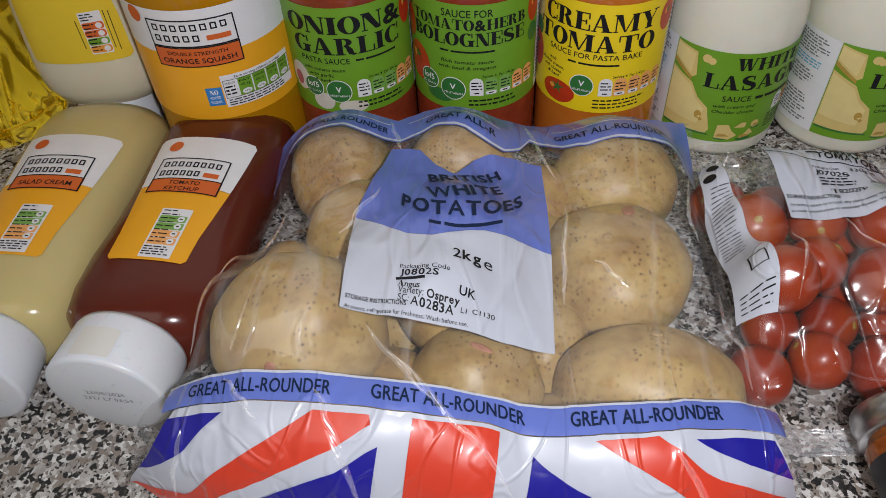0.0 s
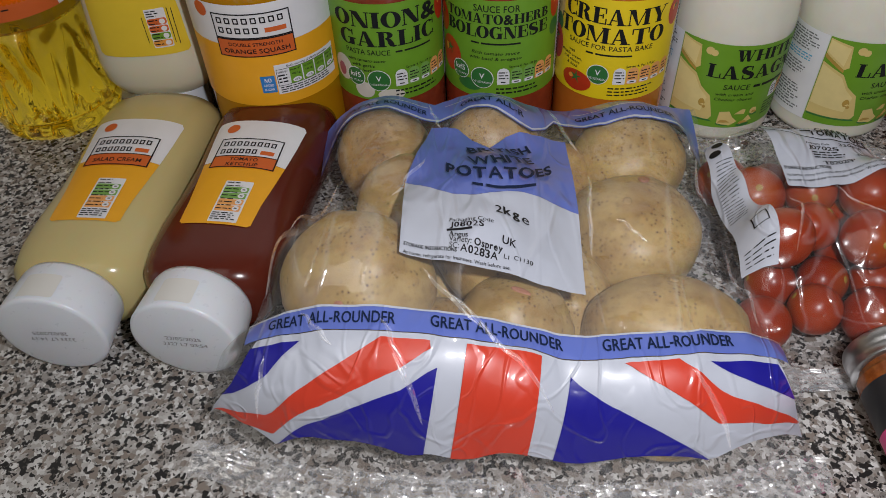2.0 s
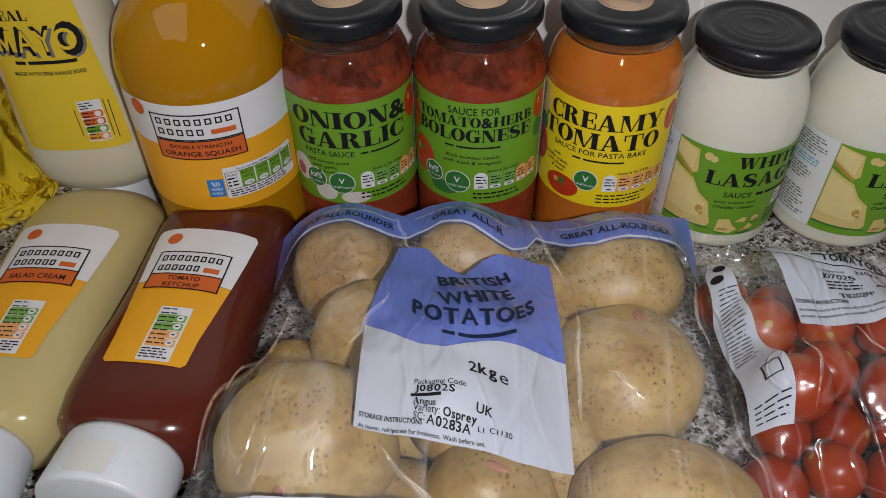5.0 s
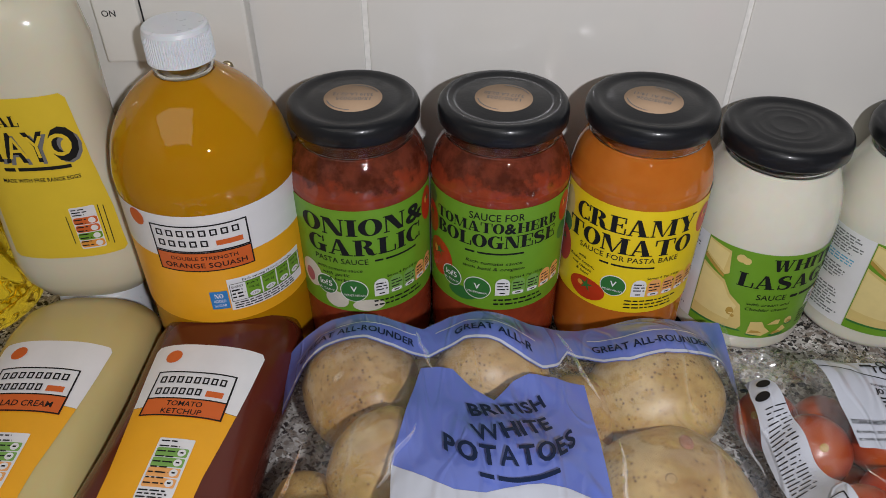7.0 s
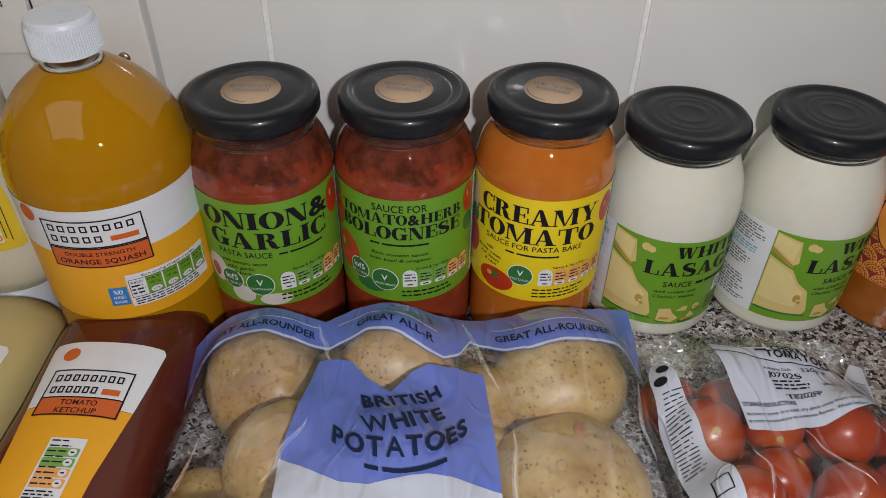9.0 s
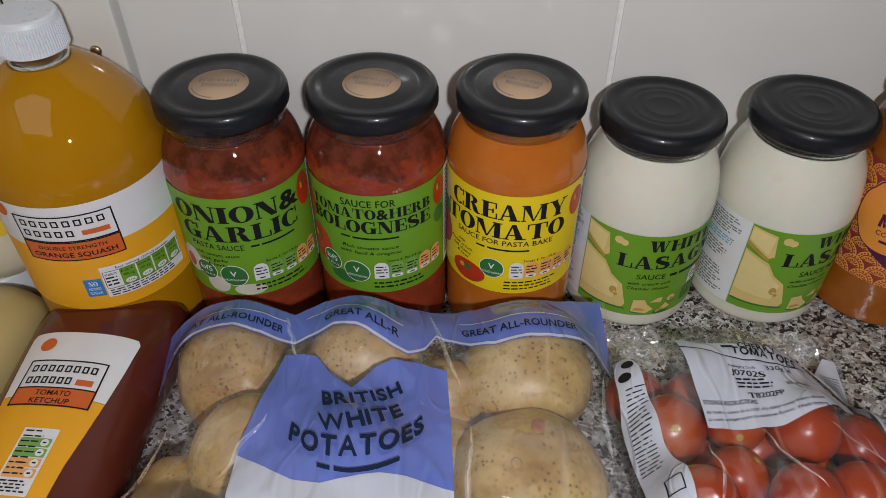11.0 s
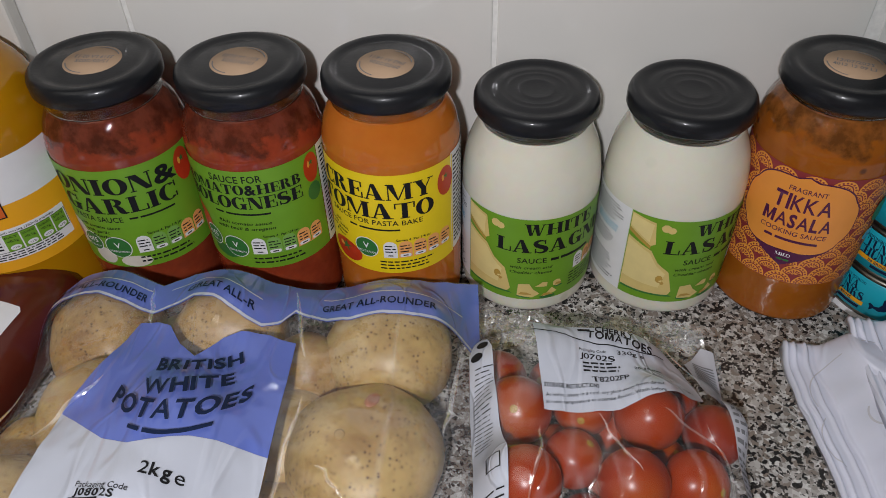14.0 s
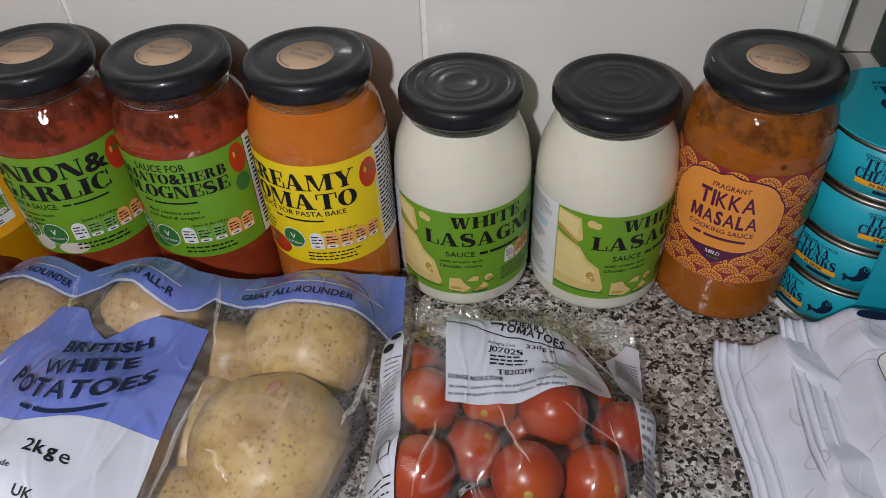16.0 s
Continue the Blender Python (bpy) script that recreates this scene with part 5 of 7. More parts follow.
# white lasagne
RL = 0.0402
for jar in (jar_lasagne, jar_lasagne_2):
    lab = label_band(jar, RL, 0.0145, 0.0775, -0.057, 0.048, GREEN, "green paper label with cheese pictures")
    title(lab, RL, BLACK, many((words, "WHITE", 0.0015, 0.0705, 0.0082, 0.043, 0.020), (words, "LASAGNE", 0.0005, 0.0580, 0.0098, 0.072, 0.020)))
    ink(lab, RL, BLACK, many((words, "SAUCE", -0.0145, 0.0468, 0.0038, 0.017, 0.01), (rect, -0.0035, 0.0458, 0.0015, 0.0478), (rect, 0.0028, 0.0458, 0.0235, 0.0478),
                             (words, "with cream and", -0.0145, 0.0412, 0.0021, 0.025, 0.012, 0.0, 0.2), (words, "Cheddar cheese", -0.0145, 0.0373, 0.0021, 0.025, 0.012, 0.0, 0.2)), name="lettering")
    ink(lab, RL, CHEESE, many((poly, [(-0.0565, 0.0212), (-0.0280, 0.0205), (-0.0262, 0.0235), (-0.0300, 0.0390), (-0.0370, 0.0450), (-0.0420, 0.0535), (-0.0565, 0.0600)]),
                              (poly, [(-0.0565, 0.0660), (-0.0430, 0.0570), (-0.0405, 0.0590), (-0.0425, 0.0740), (-0.0565, 0.0765)]),
                              (disc, -0.0365, 0.0715, 0.0028, 9), (disc, -0.0335, 0.0705, 0.0024, 8), (poly, [(-0.022, 0.018), (-0.013, 0.0165), (-0.0085, 0.0195), (-0.0125, 0.0235), (-0.0150, 0.0280), (-0.0215, 0.0275)]),
                              (poly, [(-0.0115, 0.0255), (-0.0045, 0.0250), (-0.004, 0.0285), (-0.007, 0.0290)]), (poly, [(-0.0065, 0.0165), (0.0025, 0.0195), (-0.001, 0.0235)]), (disc, 0.002, 0.0265, 0.0028, 7)), 0.0005, "cheese_picture")
    ink(lab, RL, CHEESE_DARK, many((poly, [(-0.0565, 0.0632), (-0.0430, 0.0548), (-0.0430, 0.0569), (-0.0565, 0.0659)]), (disc, -0.0345, 0.0330, 0.0022, 9, 0.0030), (disc, -0.0325, 0.0300, 0.0012, 8)), 0.0006, "cheese_rind")
    ink(lab, RL, CHEESE_LIGHT, many((poly, [(-0.0560, 0.0290), (-0.0340, 0.0262), (-0.0318, 0.0375), (-0.0375, 0.0430), (-0.0425, 0.0515), (-0.0560, 0.0580)])), 0.0006, "cheese_face")
    ink(lab, RL, CHEESE_LIGHT, many((poly, [(-0.0560, 0.0672), (-0.0440, 0.0595), (-0.0432, 0.0725), (-0.0560, 0.0755)])), 0.0006, "cheese_face")
    ink(lab, RL, LEAF, many((poly, [(-0.0560, 0.0196), (-0.0250, 0.0190), (-0.0270, 0.0203), (-0.0560, 0.0210)])), 0.0004, "cheese_shade")
    for u, z, a in ((-0.0170, 0.0178, 0.0055), (-0.0035, 0.0164, 0.0050), (0.0030, 0.0236, 0.0030)):
        ink(lab, RL, LEAF, many((disc, u, z, a, 14, a * 0.3)), 0.0004, "crumb_shade")
        ink(lab, RL, CHEESE_DARK, many((poly, [(u - a * 0.8, z + 0.0010), (u + a * 0.7, z + 0.0012), (u + a * 0.2, z + 0.0030), (u - a * 0.5, z + 0.0032)])), 0.0006, "crumb_side")
    traffic(lab, RL, 0.0125, 0.0335, "woo", 0.0072, 0.0115)
    ink(lab, RL, BLACK, many((bars, 0.010, 0.0200, 0.034, 0.0315, 5, 0.4, 3)), name="small_print")
    strip = label_band(jar, RL, 0.0145, 0.0775, -0.097, -0.0574, WHITE, "white information panel", "back_panel")
    ink(strip, RL, GREY_INK, many((bars, -0.095, 0.062, -0.062, 0.075, 7, 0.45, 5), (bars, -0.095, 0.043, -0.066, 0.053, 5, 0.45, 6), (bars, -0.095, 0.018, -0.062, 0.037, 9, 0.45, 7)), name="small_print")
    ink(strip, RL, SKY_INK, many((bars, -0.085, 0.055, -0.064, 0.0605, 3, 0.45, 8)), name="blue_print")

# tikka masala
lab = label_band(jar_tikka, R, 0.0345, 0.1095, -0.062, 0.062, CRIMSON, "crimson label with orange scallop pattern")
S = 0.0072


def scallops(which):
    def draw(bm):
        for row in range(11):
            z = 0.0348 + row * 0.00672
            for k in range(-4, 5):
                u = (k + 0.5 * (row % 2)) * 2 * S * 1.02
                if abs(u) + S > 0.0615:
                    continue
                if ((u + 0.0025) / 0.030) ** 4 + ((z + S / 2 - 0.0815) / 0.0255) ** 4 < 0.25:
                    continue
                if which == "outer":
                    ring(bm, u, z, S * 0.99, S * 0.30, 14, 2, 178)
                    ring(bm, u, z, S * 0.60, S * 0.52, 12, 4, 176)
                elif which == "petals":
                    for a in range(20, 161, 28):
                        c, s = math.cos(radians(a)), math.sin(radians(a))
                        p, q, w = S * 0.14, S * 0.46, S * 0.07
                        poly(bm, [(u + p * c, z + p * s), (u + q * c + w * s, z + q * s - w * c), (u + (q + w) * c, z + (q + w) * s), (u + q * c - w * s, z + q * s + w * c)])
                else:
                    for a in range(14, 170, 19):
                        disc(bm, u + S * 0.82 * math.cos(radians(a)), z + S * 0.82 * math.sin(radians(a)), S * 0.085, 6)
    return draw


ink(lab, R, AMBER_INK, scallops("outer"), 0.0005, "ring_print")
ink(lab, R, CRIMSON, scallops("petals"), 0.0007, "petal_print")
ink(lab, R, CRIMSON, scallops("dots"), 0.0007, "dot_print")


def plaque(grow):
    pts = []
    for k in range(64):
        a = 2 * math.pi * k / 64
        q = 1 + 0.055 * abs(math.cos(3 * a)) + (0.10 if abs(a - math.pi / 2) < 0.06 else 0)
        c, s = math.cos(a), math.sin(a)
        pts.append((-0.0025 + (0.0285 + grow) * q * math.copysign(abs(c) ** 0.75, c), 0.0815 + (0.0235 + grow) * q * math.copysign(abs(s) ** 0.75, s)))
    return pts


ink(lab, R, PLUM, lambda bm: poly(bm, plaque(0.0007)), 0.0008, "plaque_rim")
ink(lab, R, PLUM, lambda bm: poly(bm, [(-0.024, 0.0605), (0.020, 0.0605), (-0.002, 0.0465)]), 0.0008, "mild_triangle")
ink(lab, R, TIKKA_ORANGE, lambda bm: poly(bm, plaque(0.0)), 0.0010, "plaque")
ink(lab, R, PLUM, many((words, "FRAGRANT", -0.001, 0.0990, 0.0030, 0.019, 0.008), (words, "TIKKA", -0.0015, 0.0905, 0.0098, 0.029, 0.035), (words, "MASALA", -0.0015, 0.0785, 0.0086, 0.035, 0.035), (words, "COOKING SAUCE", -0.0015, 0.0705, 0.0030, 0.034, 0.008),
                       (rect, -0.015, 0.0645, -0.0105, 0.0662), (rect, -0.009, 0.0645, 0.0125, 0.0662)), 0.0012, "lettering")
ink(lab, R, WHITE, many((words, "MILD", -0.002, 0.0548, 0.0022, None, 0.02)), 0.0012, "lettering")
for q in ((-0.003, 0.0515, 0.0016, 10, 0.0008), (0.0005, 0.0513, 0.0016, 10, 0.0008), (0.046, 0.083, 0.006, 18, 0.008)):
    ink(lab, R, LEAF, many((disc, *q)), 0.0012, "green_mark")
ink(lab, R, SKY_INK, many((disc, 0.045, 0.066, 0.005, 14, 0.004)), 0.0012, "blue_mark")

# printed dates on the lid stickers
for jar in (jar_onion, jar_bolognese, jar_creamy, jar_tikka):
    z = {jar_onion: 0.1588, jar_bolognese: 0.1580, jar_creamy: 0.1572, jar_tikka: 0.1545}[jar] - 0.0005
    lid = next(c for c in jar.children if c.name.startswith("lid"))
    text = {"onion": ("15/05/2025", "3319 LA 02:12"), "bolo": ("12/05/2025", "3317 LA 02:50"), "creamy": ("09/05/2026", "3962 A1 14:11"), "tikka": ("12/07/2025", "4012 12 09 L3")}
    key = "onion" if jar is jar_onion else "bolo" if jar is jar_bolognese else "creamy" if jar is jar_creamy else "tikka"
    flip = 0.0 if key == "tikka" else 172.0
    part("date_print", lay(art(many((words, text[key][0], 0.0, 0.002 if not flip else -0.0014, 0.0030, 0.0175, 0.012, flip), (words, text[key][1], 0.0, -0.0026 if not flip else 0.0032, 0.0030, 0.0205, 0.012, flip),
                                    (ring, 0.0, 0.0, 0.0136, 0.0006, 14, 190, 260), (ring, 0.0, 0.0, 0.0136, 0.0006, 14, 20, 90))), lambda u, v: Vector((u, v, z)), 0), GREY_INK, lid)

# orange squash
RS = 0.0455
lab = label_band(squash, RS, 0.098, 0.1245, -0.075, 0.055, WHITE, "white and orange paper label")
low = label_band(squash, RS, 0.055, 0.098, -0.075, 0.055, ORANGE, "orange part of the label", "label_lower")
ink(lab, RS, BLACK, many((frame_rect, -0.0345, 0.1028, 0.0135, 0.1190, 0.0008), *[(stroke_block, -0.0315 + 0.0053 * k, 0.1125, 0.0030, 0.0032, k) for k in range(8)], *[(stroke_block, -0.0315 + 0.0053 * k, 0.1062, 0.0030, 0.0032, k + 1) for k in range(5)]), 0.0007, "logo_frame")
ink(lab, RS, RED_ORANGE, many((disc, -0.0425, 0.1195, 0.0048, 20)), 0.0006, "logo_mark")
ink(lab, RS, RED_ORANGE, many((rect, -0.003, 0.1062, 0.010, 0.1092)), 0.0006, "logo_block")
ink(low, RS, RED_ORANGE, many((rect, -0.0345, 0.0905, 0.0135, 0.1026)), 0.0006, "name_strip")
ink(low, RS, BLACK, many((frame_rect, -0.0345, 0.0905, 0.0135, 0.1028, 0.0007), (words, "DOUBLE STRENGTH", -0.0105, 0.0990, 0.0022, 0.033, 0.01), (words, "ORANGE SQUASH", -0.0105, 0.0945, 0.0030, 0.041, 0.015)), 0.0008, "lettering")
ink(low, RS, BLUE_INK, many((rect, -0.0125, 0.0645, -0.0035, 0.0765)), 0.0006, "blue_flag")
ink(low, RS, WHITE, many((words, "NO", -0.008, 0.0735, 0.0030, 0.0045, 0.02), (words, "ADDED", -0.008, 0.0700, 0.0018, 0.0062, 0.01), (words, "SUGAR", -0.008, 0.0670, 0.0018, 0.0062, 0.01)), 0.0008, "lettering")
ink(low, RS, WHITE, many((rect, -0.0028, 0.0625, 0.0420, 0.0835)), 0.0006, "nutrition_panel")
ink(low, RS, GREEN, many(*[(rect, 0.0062 + 0.0088 * k, 0.0685, 0.0142 + 0.0088 * k, 0.0800) for k in range(4)]), 0.0007, "green_panel")
ink(low, RS, WHITE, many(*[(disc, 0.0103 + 0.0088 * k, 0.0708, 0.0029, 14, 0.0017) for k in range(4)]), 0.0008, "value_field")
ink(low, RS, BLACK, many((frame_rect, -0.0020, 0.0685, 0.0415, 0.0803, 0.0003), *[(words, w, 0.0102 + 0.0088 * k, 0.0782, 0.0013, 0.0065, 0.01) for k, w in enumerate(("FAT", "SATURATES", "SUGARS", "SALT"))],
                         *[(words, "<0.1g", 0.0102 + 0.0088 * k, 0.0755, 0.0015, 0.0055, 0.01) for k in range(4)], *[(words, "<1%", 0.0103 + 0.0088 * k, 0.0708, 0.0013, 0.0035, 0.01) for k in range(4)],
                         (words, "ENERGY", 0.0020, 0.0782, 0.0013, 0.006, 0.01), (bars, -0.0012, 0.0700, 0.0055, 0.0770, 3, 0.45, 4), (words, "Each serving (250ml) provides", 0.020, 0.0818, 0.0014, 0.030, 0.01), (bars, -0.001, 0.0632, 0.041, 0.0680, 3, 0.45, 5)), 0.0009, "small_print")
strip = label_band(squash, RS, 0.055, 0.1245, 0.0555, 0.080, WHITE, "white information panel", "back_panel")
ink(strip, RS, BLACK, many((bars, 0.057, 0.060, 0.078, 0.122, 26, 0.5, 14)), name="small_print")


# ---- prints on the squeezy bottles ----
def on_loft(sections, power, lift):
    ss = np.array([q[0] for q in sections])
    cols = [np.array([q[k] for q in sections]) for k in (1, 2, 3)]

    def surface(u, s):
        hw, hh, zc = (float(np.interp(s, ss, c)) for c in cols)
        q = min(abs(u) / hw, 0.999)
        return Vector((u, s, zc + (hh + lift) * (1 - q ** power) ** (1 / power) + (lift if q > 0.8 else 0)))
    return surface


def squeezy_label(bottle, seed, title, upper, lower, top_mat, low_mat):
    def put(parent, mat, draw, lift, name, note=""):
        return part(name, lay(art(draw), on_loft(SQUEEZY, 2.6, lift), 0.003), mat, parent, note)
    edge = [(-0.0205, 0.064), (-0.0185, 0.062), (0.0185, 0.062), (0.0205, 0.064)]
    lab = put(bottle, low_mat, lambda bm: poly(bm, edge + [(0.0212, 0.080), (0.0235, 0.100), (0.0252, 0.115), (-0.0252, 0.115), (-0.0235, 0.100), (-0.0212, 0.080)]), 0.0005, "label", lower)
    put(lab, top_mat, lambda bm: poly(bm, [(-0.0252, 0.1152), (0.0252, 0.1152), (0.0272, 0.135), (0.0285, 0.1525), (0.0270, 0.155), (-0.0270, 0.155), (-0.0285, 0.1525), (-0.0272, 0.135)]), 0.0005, "label_top", upper)
    put(lab, RED_ORANGE, many((disc, -0.016, 0.1465, 0.0042, 20)), 0.0008, "logo_mark")
    put(lab, RED_ORANGE, many((rect, -0.020, 0.1095, 0.020, 0.1200)), 0.0008, "name_strip")
    put(lab, RED_ORANGE, many((rect, 0.0082, 0.1222, 0.0165, 0.1256)), 0.0008, "logo_block")
    put(lab, BLACK, many((frame_rect, -0.020, 0.1095, 0.020, 0.1365, 0.0008), (rect, -0.020, 0.1196, 0.020, 0.1203), *[(stroke_block, -0.0170 + 0.0043 * k, 0.1292, 0.0026, 0.0034, k) for k in range(8)], *[(stroke_block, -0.0170 + 0.0040 * k, 0.1222, 0.0025, 0.0034, k + 1) for k in range(6)], *title), 0.0010, "lettering")
    put(lab, WHITE, many((rect, -0.004, 0.0635, 0.0125, 0.0975, 0.0006)), 0.0008, "nutrition_panel")
    for k, m in enumerate((PALE_ORANGE, PALE_ORANGE, PALE_GREEN, PALE_GREEN)):
        put(lab, m, many((rect, -0.0030, 0.0720 + 0.0052 * k, 0.0115, 0.0766 + 0.0052 * k, 0.0008)), 0.0010, "nutrition_cell")
        put(lab, WHITE, many((disc, 0.0088, 0.0743 + 0.0052 * k, 0.0019, 12)), 0.0012, "value_field")
    put(lab, BLACK, many((bars, -0.0025, 0.0724, 0.0070, 0.0970, 9, 0.26, seed), (bars, -0.0030, 0.0645, 0.0118, 0.0710, 4, 0.45, seed + 1), *[(rect, 0.0080, 0.0739 + 0.0052 * k, 0.0096, 0.0747 + 0.0052 * k) for k in range(4)]), 0.0013, "small_print")


squeezy_label(ketchup, 3, [(words, "TOMATO", 0.0, 0.1170, 0.0029, 0.0175, 0.01), (words, "KETCHUP", 0.0, 0.1125, 0.0029, 0.0195, 0.01)], "white upper part of the label", "deep yellow label", WHITE, ORANGE)
squeezy_label(salad, 8, [(words, "SALAD CREAM", 0.0, 0.1145, 0.0034, 0.030, 0.01)], "white upper part of the label", "deep yellow label", WHITE, ORANGE)

for bottle, lines, flip in ((ketchup, ("23/05/2025", "3327 L7 03:54"), 0), (salad, ("28/02/2025", "3333 L7 14:19"), 180)):
    cap = next(c for c in bottle.children if c.name.startswith("cap"))
    part("date_print", lay(art(many((words, lines[0], 0.0, 0.0025, 0.0026, 0.019, 0.0, flip), (words, lines[1], 0.0, -0.0022, 0.0026, 0.024, 0.0, flip))), lambda u, v: Vector((u, -0.0004, v + 0.0290)), 0), GREY_INK, cap)


def mayo_print(parent, mat, draw, lift, name, note=""):
    bm = lay(art(draw), on_loft(MAYO_SECTIONS, 2.6, lift), 0.003)
    bm.transform(up)
    return part(name, bm, mat, parent, note)


lab = mayo_print(mayo, MAYO_YELLOW, lambda bm: poly(bm, [(-0.0290, 0.074), (-0.0270, 0.072), (0.0290, 0.072), (0.0310, 0.074), (0.0300, 0.100), (0.0270, 0.130), (0.0255, 0.166), (0.0235, 0.169), (-0.0225, 0.169), (-0.0245, 0.166), (-0.0255, 0.130), (-0.0280, 0.100)]), 0.0005, "label", "lemon yellow label")
mayo_print(lab, GREY_INK, many((words, "MAYO", 0.0022, 0.1408, 0.0160, 0.047, 0.070)), 0.0007, "letter_shadow")
mayo_print(lab, BLACK, many((words, "MAYO", 0.0006, 0.1424, 0.0165, 0.048, 0.075), (words, "REAL", -0.008, 0.1570, 0.0058, 0.020, 0.02), (rect, -0.0140, 0.1286, -0.0085, 0.1306), (rect, -0.0070, 0.1286, 0.0185, 0.1306), (words, "MADE WITH FREE RANGE EGGS", 0.002, 0.1230, 0.0022, 0.038, 0.02)), 0.0009, "lettering")
mayo_print(lab, MAYO_YELLOW, many((words, "MAYO", 0.0006, 0.1424, 0.0125, 0.0425, 0.014)), 0.0011, "letter_face")
mayo_print(lab, WHITE, many((rect, 0.0095, 0.0775, 0.0220, 0.1045, 0.001)), 0.0007, "nutrition_panel")
for k, m in enumerate((AMBER_INK, GREEN, RED_ORANGE, RED_ORANGE)):
    mayo_print(lab, m, many((rect, 0.0098, 0.0785 + 0.0050 * k, 0.0217, 0.0830 + 0.0050 * k, 0.0015)), 0.0009, "nutrition_cell")
    mayo_print(lab, WHITE, many((disc, 0.0190, 0.0807 + 0.0050 * k, 0.0018, 12)), 0.0011, "value_field")
mayo_print(lab, BLACK, many((bars, 0.0105, 0.0990, 0.0180, 0.1040, 3, 0.4, 2), (bars, 0.0105, 0.0790, 0.0165, 0.0980, 8, 0.3, 3), (rect, 0.0070, 0.082, 0.0074, 0.100), (rect, 0.0234, 0.080, 0.0238, 0.104), (rect, 0.0257, 0.078, 0.0261, 0.103)), 0.0012, "small_print")

# oil label
RO = 0.0455
lab = label_band(oil, RO, 0.100, 0.173, -0.075, 0.075, RED_ORANGE, "red and white printed label")
ink(lab, RO, BLACK, many((bars, -0.030, 0.1025, 0.015, 0.1110, 4, 0.4, 2)), 0.0007, "small_print")
ink(lab, RO, BLACK, many((bars, -0.030, 0.133, 0.005, 0.168, 9, 0.4, 5)), 0.0007, "small_print")
traffic(lab, RO, -0.032, 0.1130, "wrgg", 0.0090, 0.0125)
ink(lab, RO, WHITE, lambda bm: poly(bm, [(0.046, 0.1003), (0.075, 0.1003), (0.075, 0.1727), (0.034, 0.1727), (0.042, 0.123)]), 0.0006, "white_part")
ink(lab, RO, WHITE, lambda bm: ring(bm, 0.024, 0.118, 0.0052, 0.0009, 20, 0, 360), 0.0008, "round_mark")

# seasoning label
RF = 0.0212


def on_lying(lift):
    return lambda u, v: Vector(((RF + lift) * math.sin(u / RF), v, (RF + lift) * math.cos(u / RF)))


def spice_print(parent, mat, draw, lift, name, note="", jar=None):
    return part(name, lay(art(draw), on_lying(lift), 0.0025), mat, parent, note)


lab = spice_print(spice, CHARCOAL, lambda bm: rect(bm, -0.040, -0.047, 0.040, -0.0245), 0.0003, "label", "charcoal paper label")
spice_print(lab, PINK, lambda bm: rect(bm, -0.040, -0.085, 0.040, -0.0472), 0.0003, "label_lower", "hot pink lower label")
spice_print(lab, WHITE, many((rect, -0.0150, -0.0335, 0.0040, -0.0290), (rect, -0.0150, -0.0395, -0.0100, -0.0355), (rect, -0.0085, -0.0400, 0.0065, -0.0352), (rect, -0.0150, -0.0412, -0.0100, -0.0405), (rect, -0.0085, -0.0448, 0.0045, -0.0428)), 0.0005, "logo_block")
spice_print(lab, WHITE, many((words, "FAJITA", -0.004, -0.0535, 0.0062, 0.020, 0.03), (words, "SEASONING", 0.0005, -0.0625, 0.0062, 0.029, 0.03), (bars, -0.013, -0.074, 0.010, -0.0675, 2, 0.5, 3)), 0.0005, "lettering")
spice_2 = copy_thing(spice, pose(0.248, 0.165, 0.0222, 0, 55, 8))

# ---- prints on the potato bag ----
def on_bag(lift, curve=None, bend=0.0, mid=0.0):
    def surface(u, v):
        y = v + bend * (u - mid) ** 2 + (curve(u) if curve else 0.0)
        return bag_film.at(u, y, lift)
    return surface


def bag_print(parent, mat, draw, lift, name, note="", step=0.0018, **how):
    for one in split(draw, name)[1:]:
        part(name, lay(art(one), on_bag(lift, **how), step), mat, parent, note)
    return part(name, lay(art(split(draw, name)[0]), on_bag(lift, **how), step), mat, parent, note)


def strip_between(bm, f, g, x0, x1, n=60):
    xs = [x0 + (x1 - x0) * k / n for k in range(n + 1)]
    poly(bm, [(x, f(x)) for x in xs] + [(x, g(x)) for x in reversed(xs)])


top = bag_print(bag, BAG_BLUE, lambda bm: strip_between(bm, lower_edge, upper_edge, -0.116, 0.122, 120), 0.0003, "top_band", "periwinkle blue printed band")
bag_print(top, BAG_WHITE, many((rect, -0.115, 0.0, 0.121, 0.0016), (rect, -0.108, 0.0140, -0.048, 0.0148), (rect, -0.038, 0.0150, 0.010, 0.0158), (rect, 0.040, 0.0165, 0.112, 0.0173)), 0.0010, "white_line", curve=lower_edge)
bag_print(top, NAVY, many((words, "GREAT ALL-ROUNDER", -0.077, 0.0078, 0.0050, 0.056, 0.014)), 0.0012, "lettering", step=0.0012, curve=lower_edge)
bag_print(top, NAVY, many((words, "GREAT ALL-R", -0.010, 0.0085, 0.0050, 0.036, 0.014)), 0.0012, "lettering", step=0.0012, curve=lower_edge)
bag_print(top, NAVY, many((words, "GREAT ALL-ROUNDER", 0.070, 0.0090, 0.0050, 0.058, 0.014)), 0.0012, "lettering", step=0.0012, curve=lower_edge)

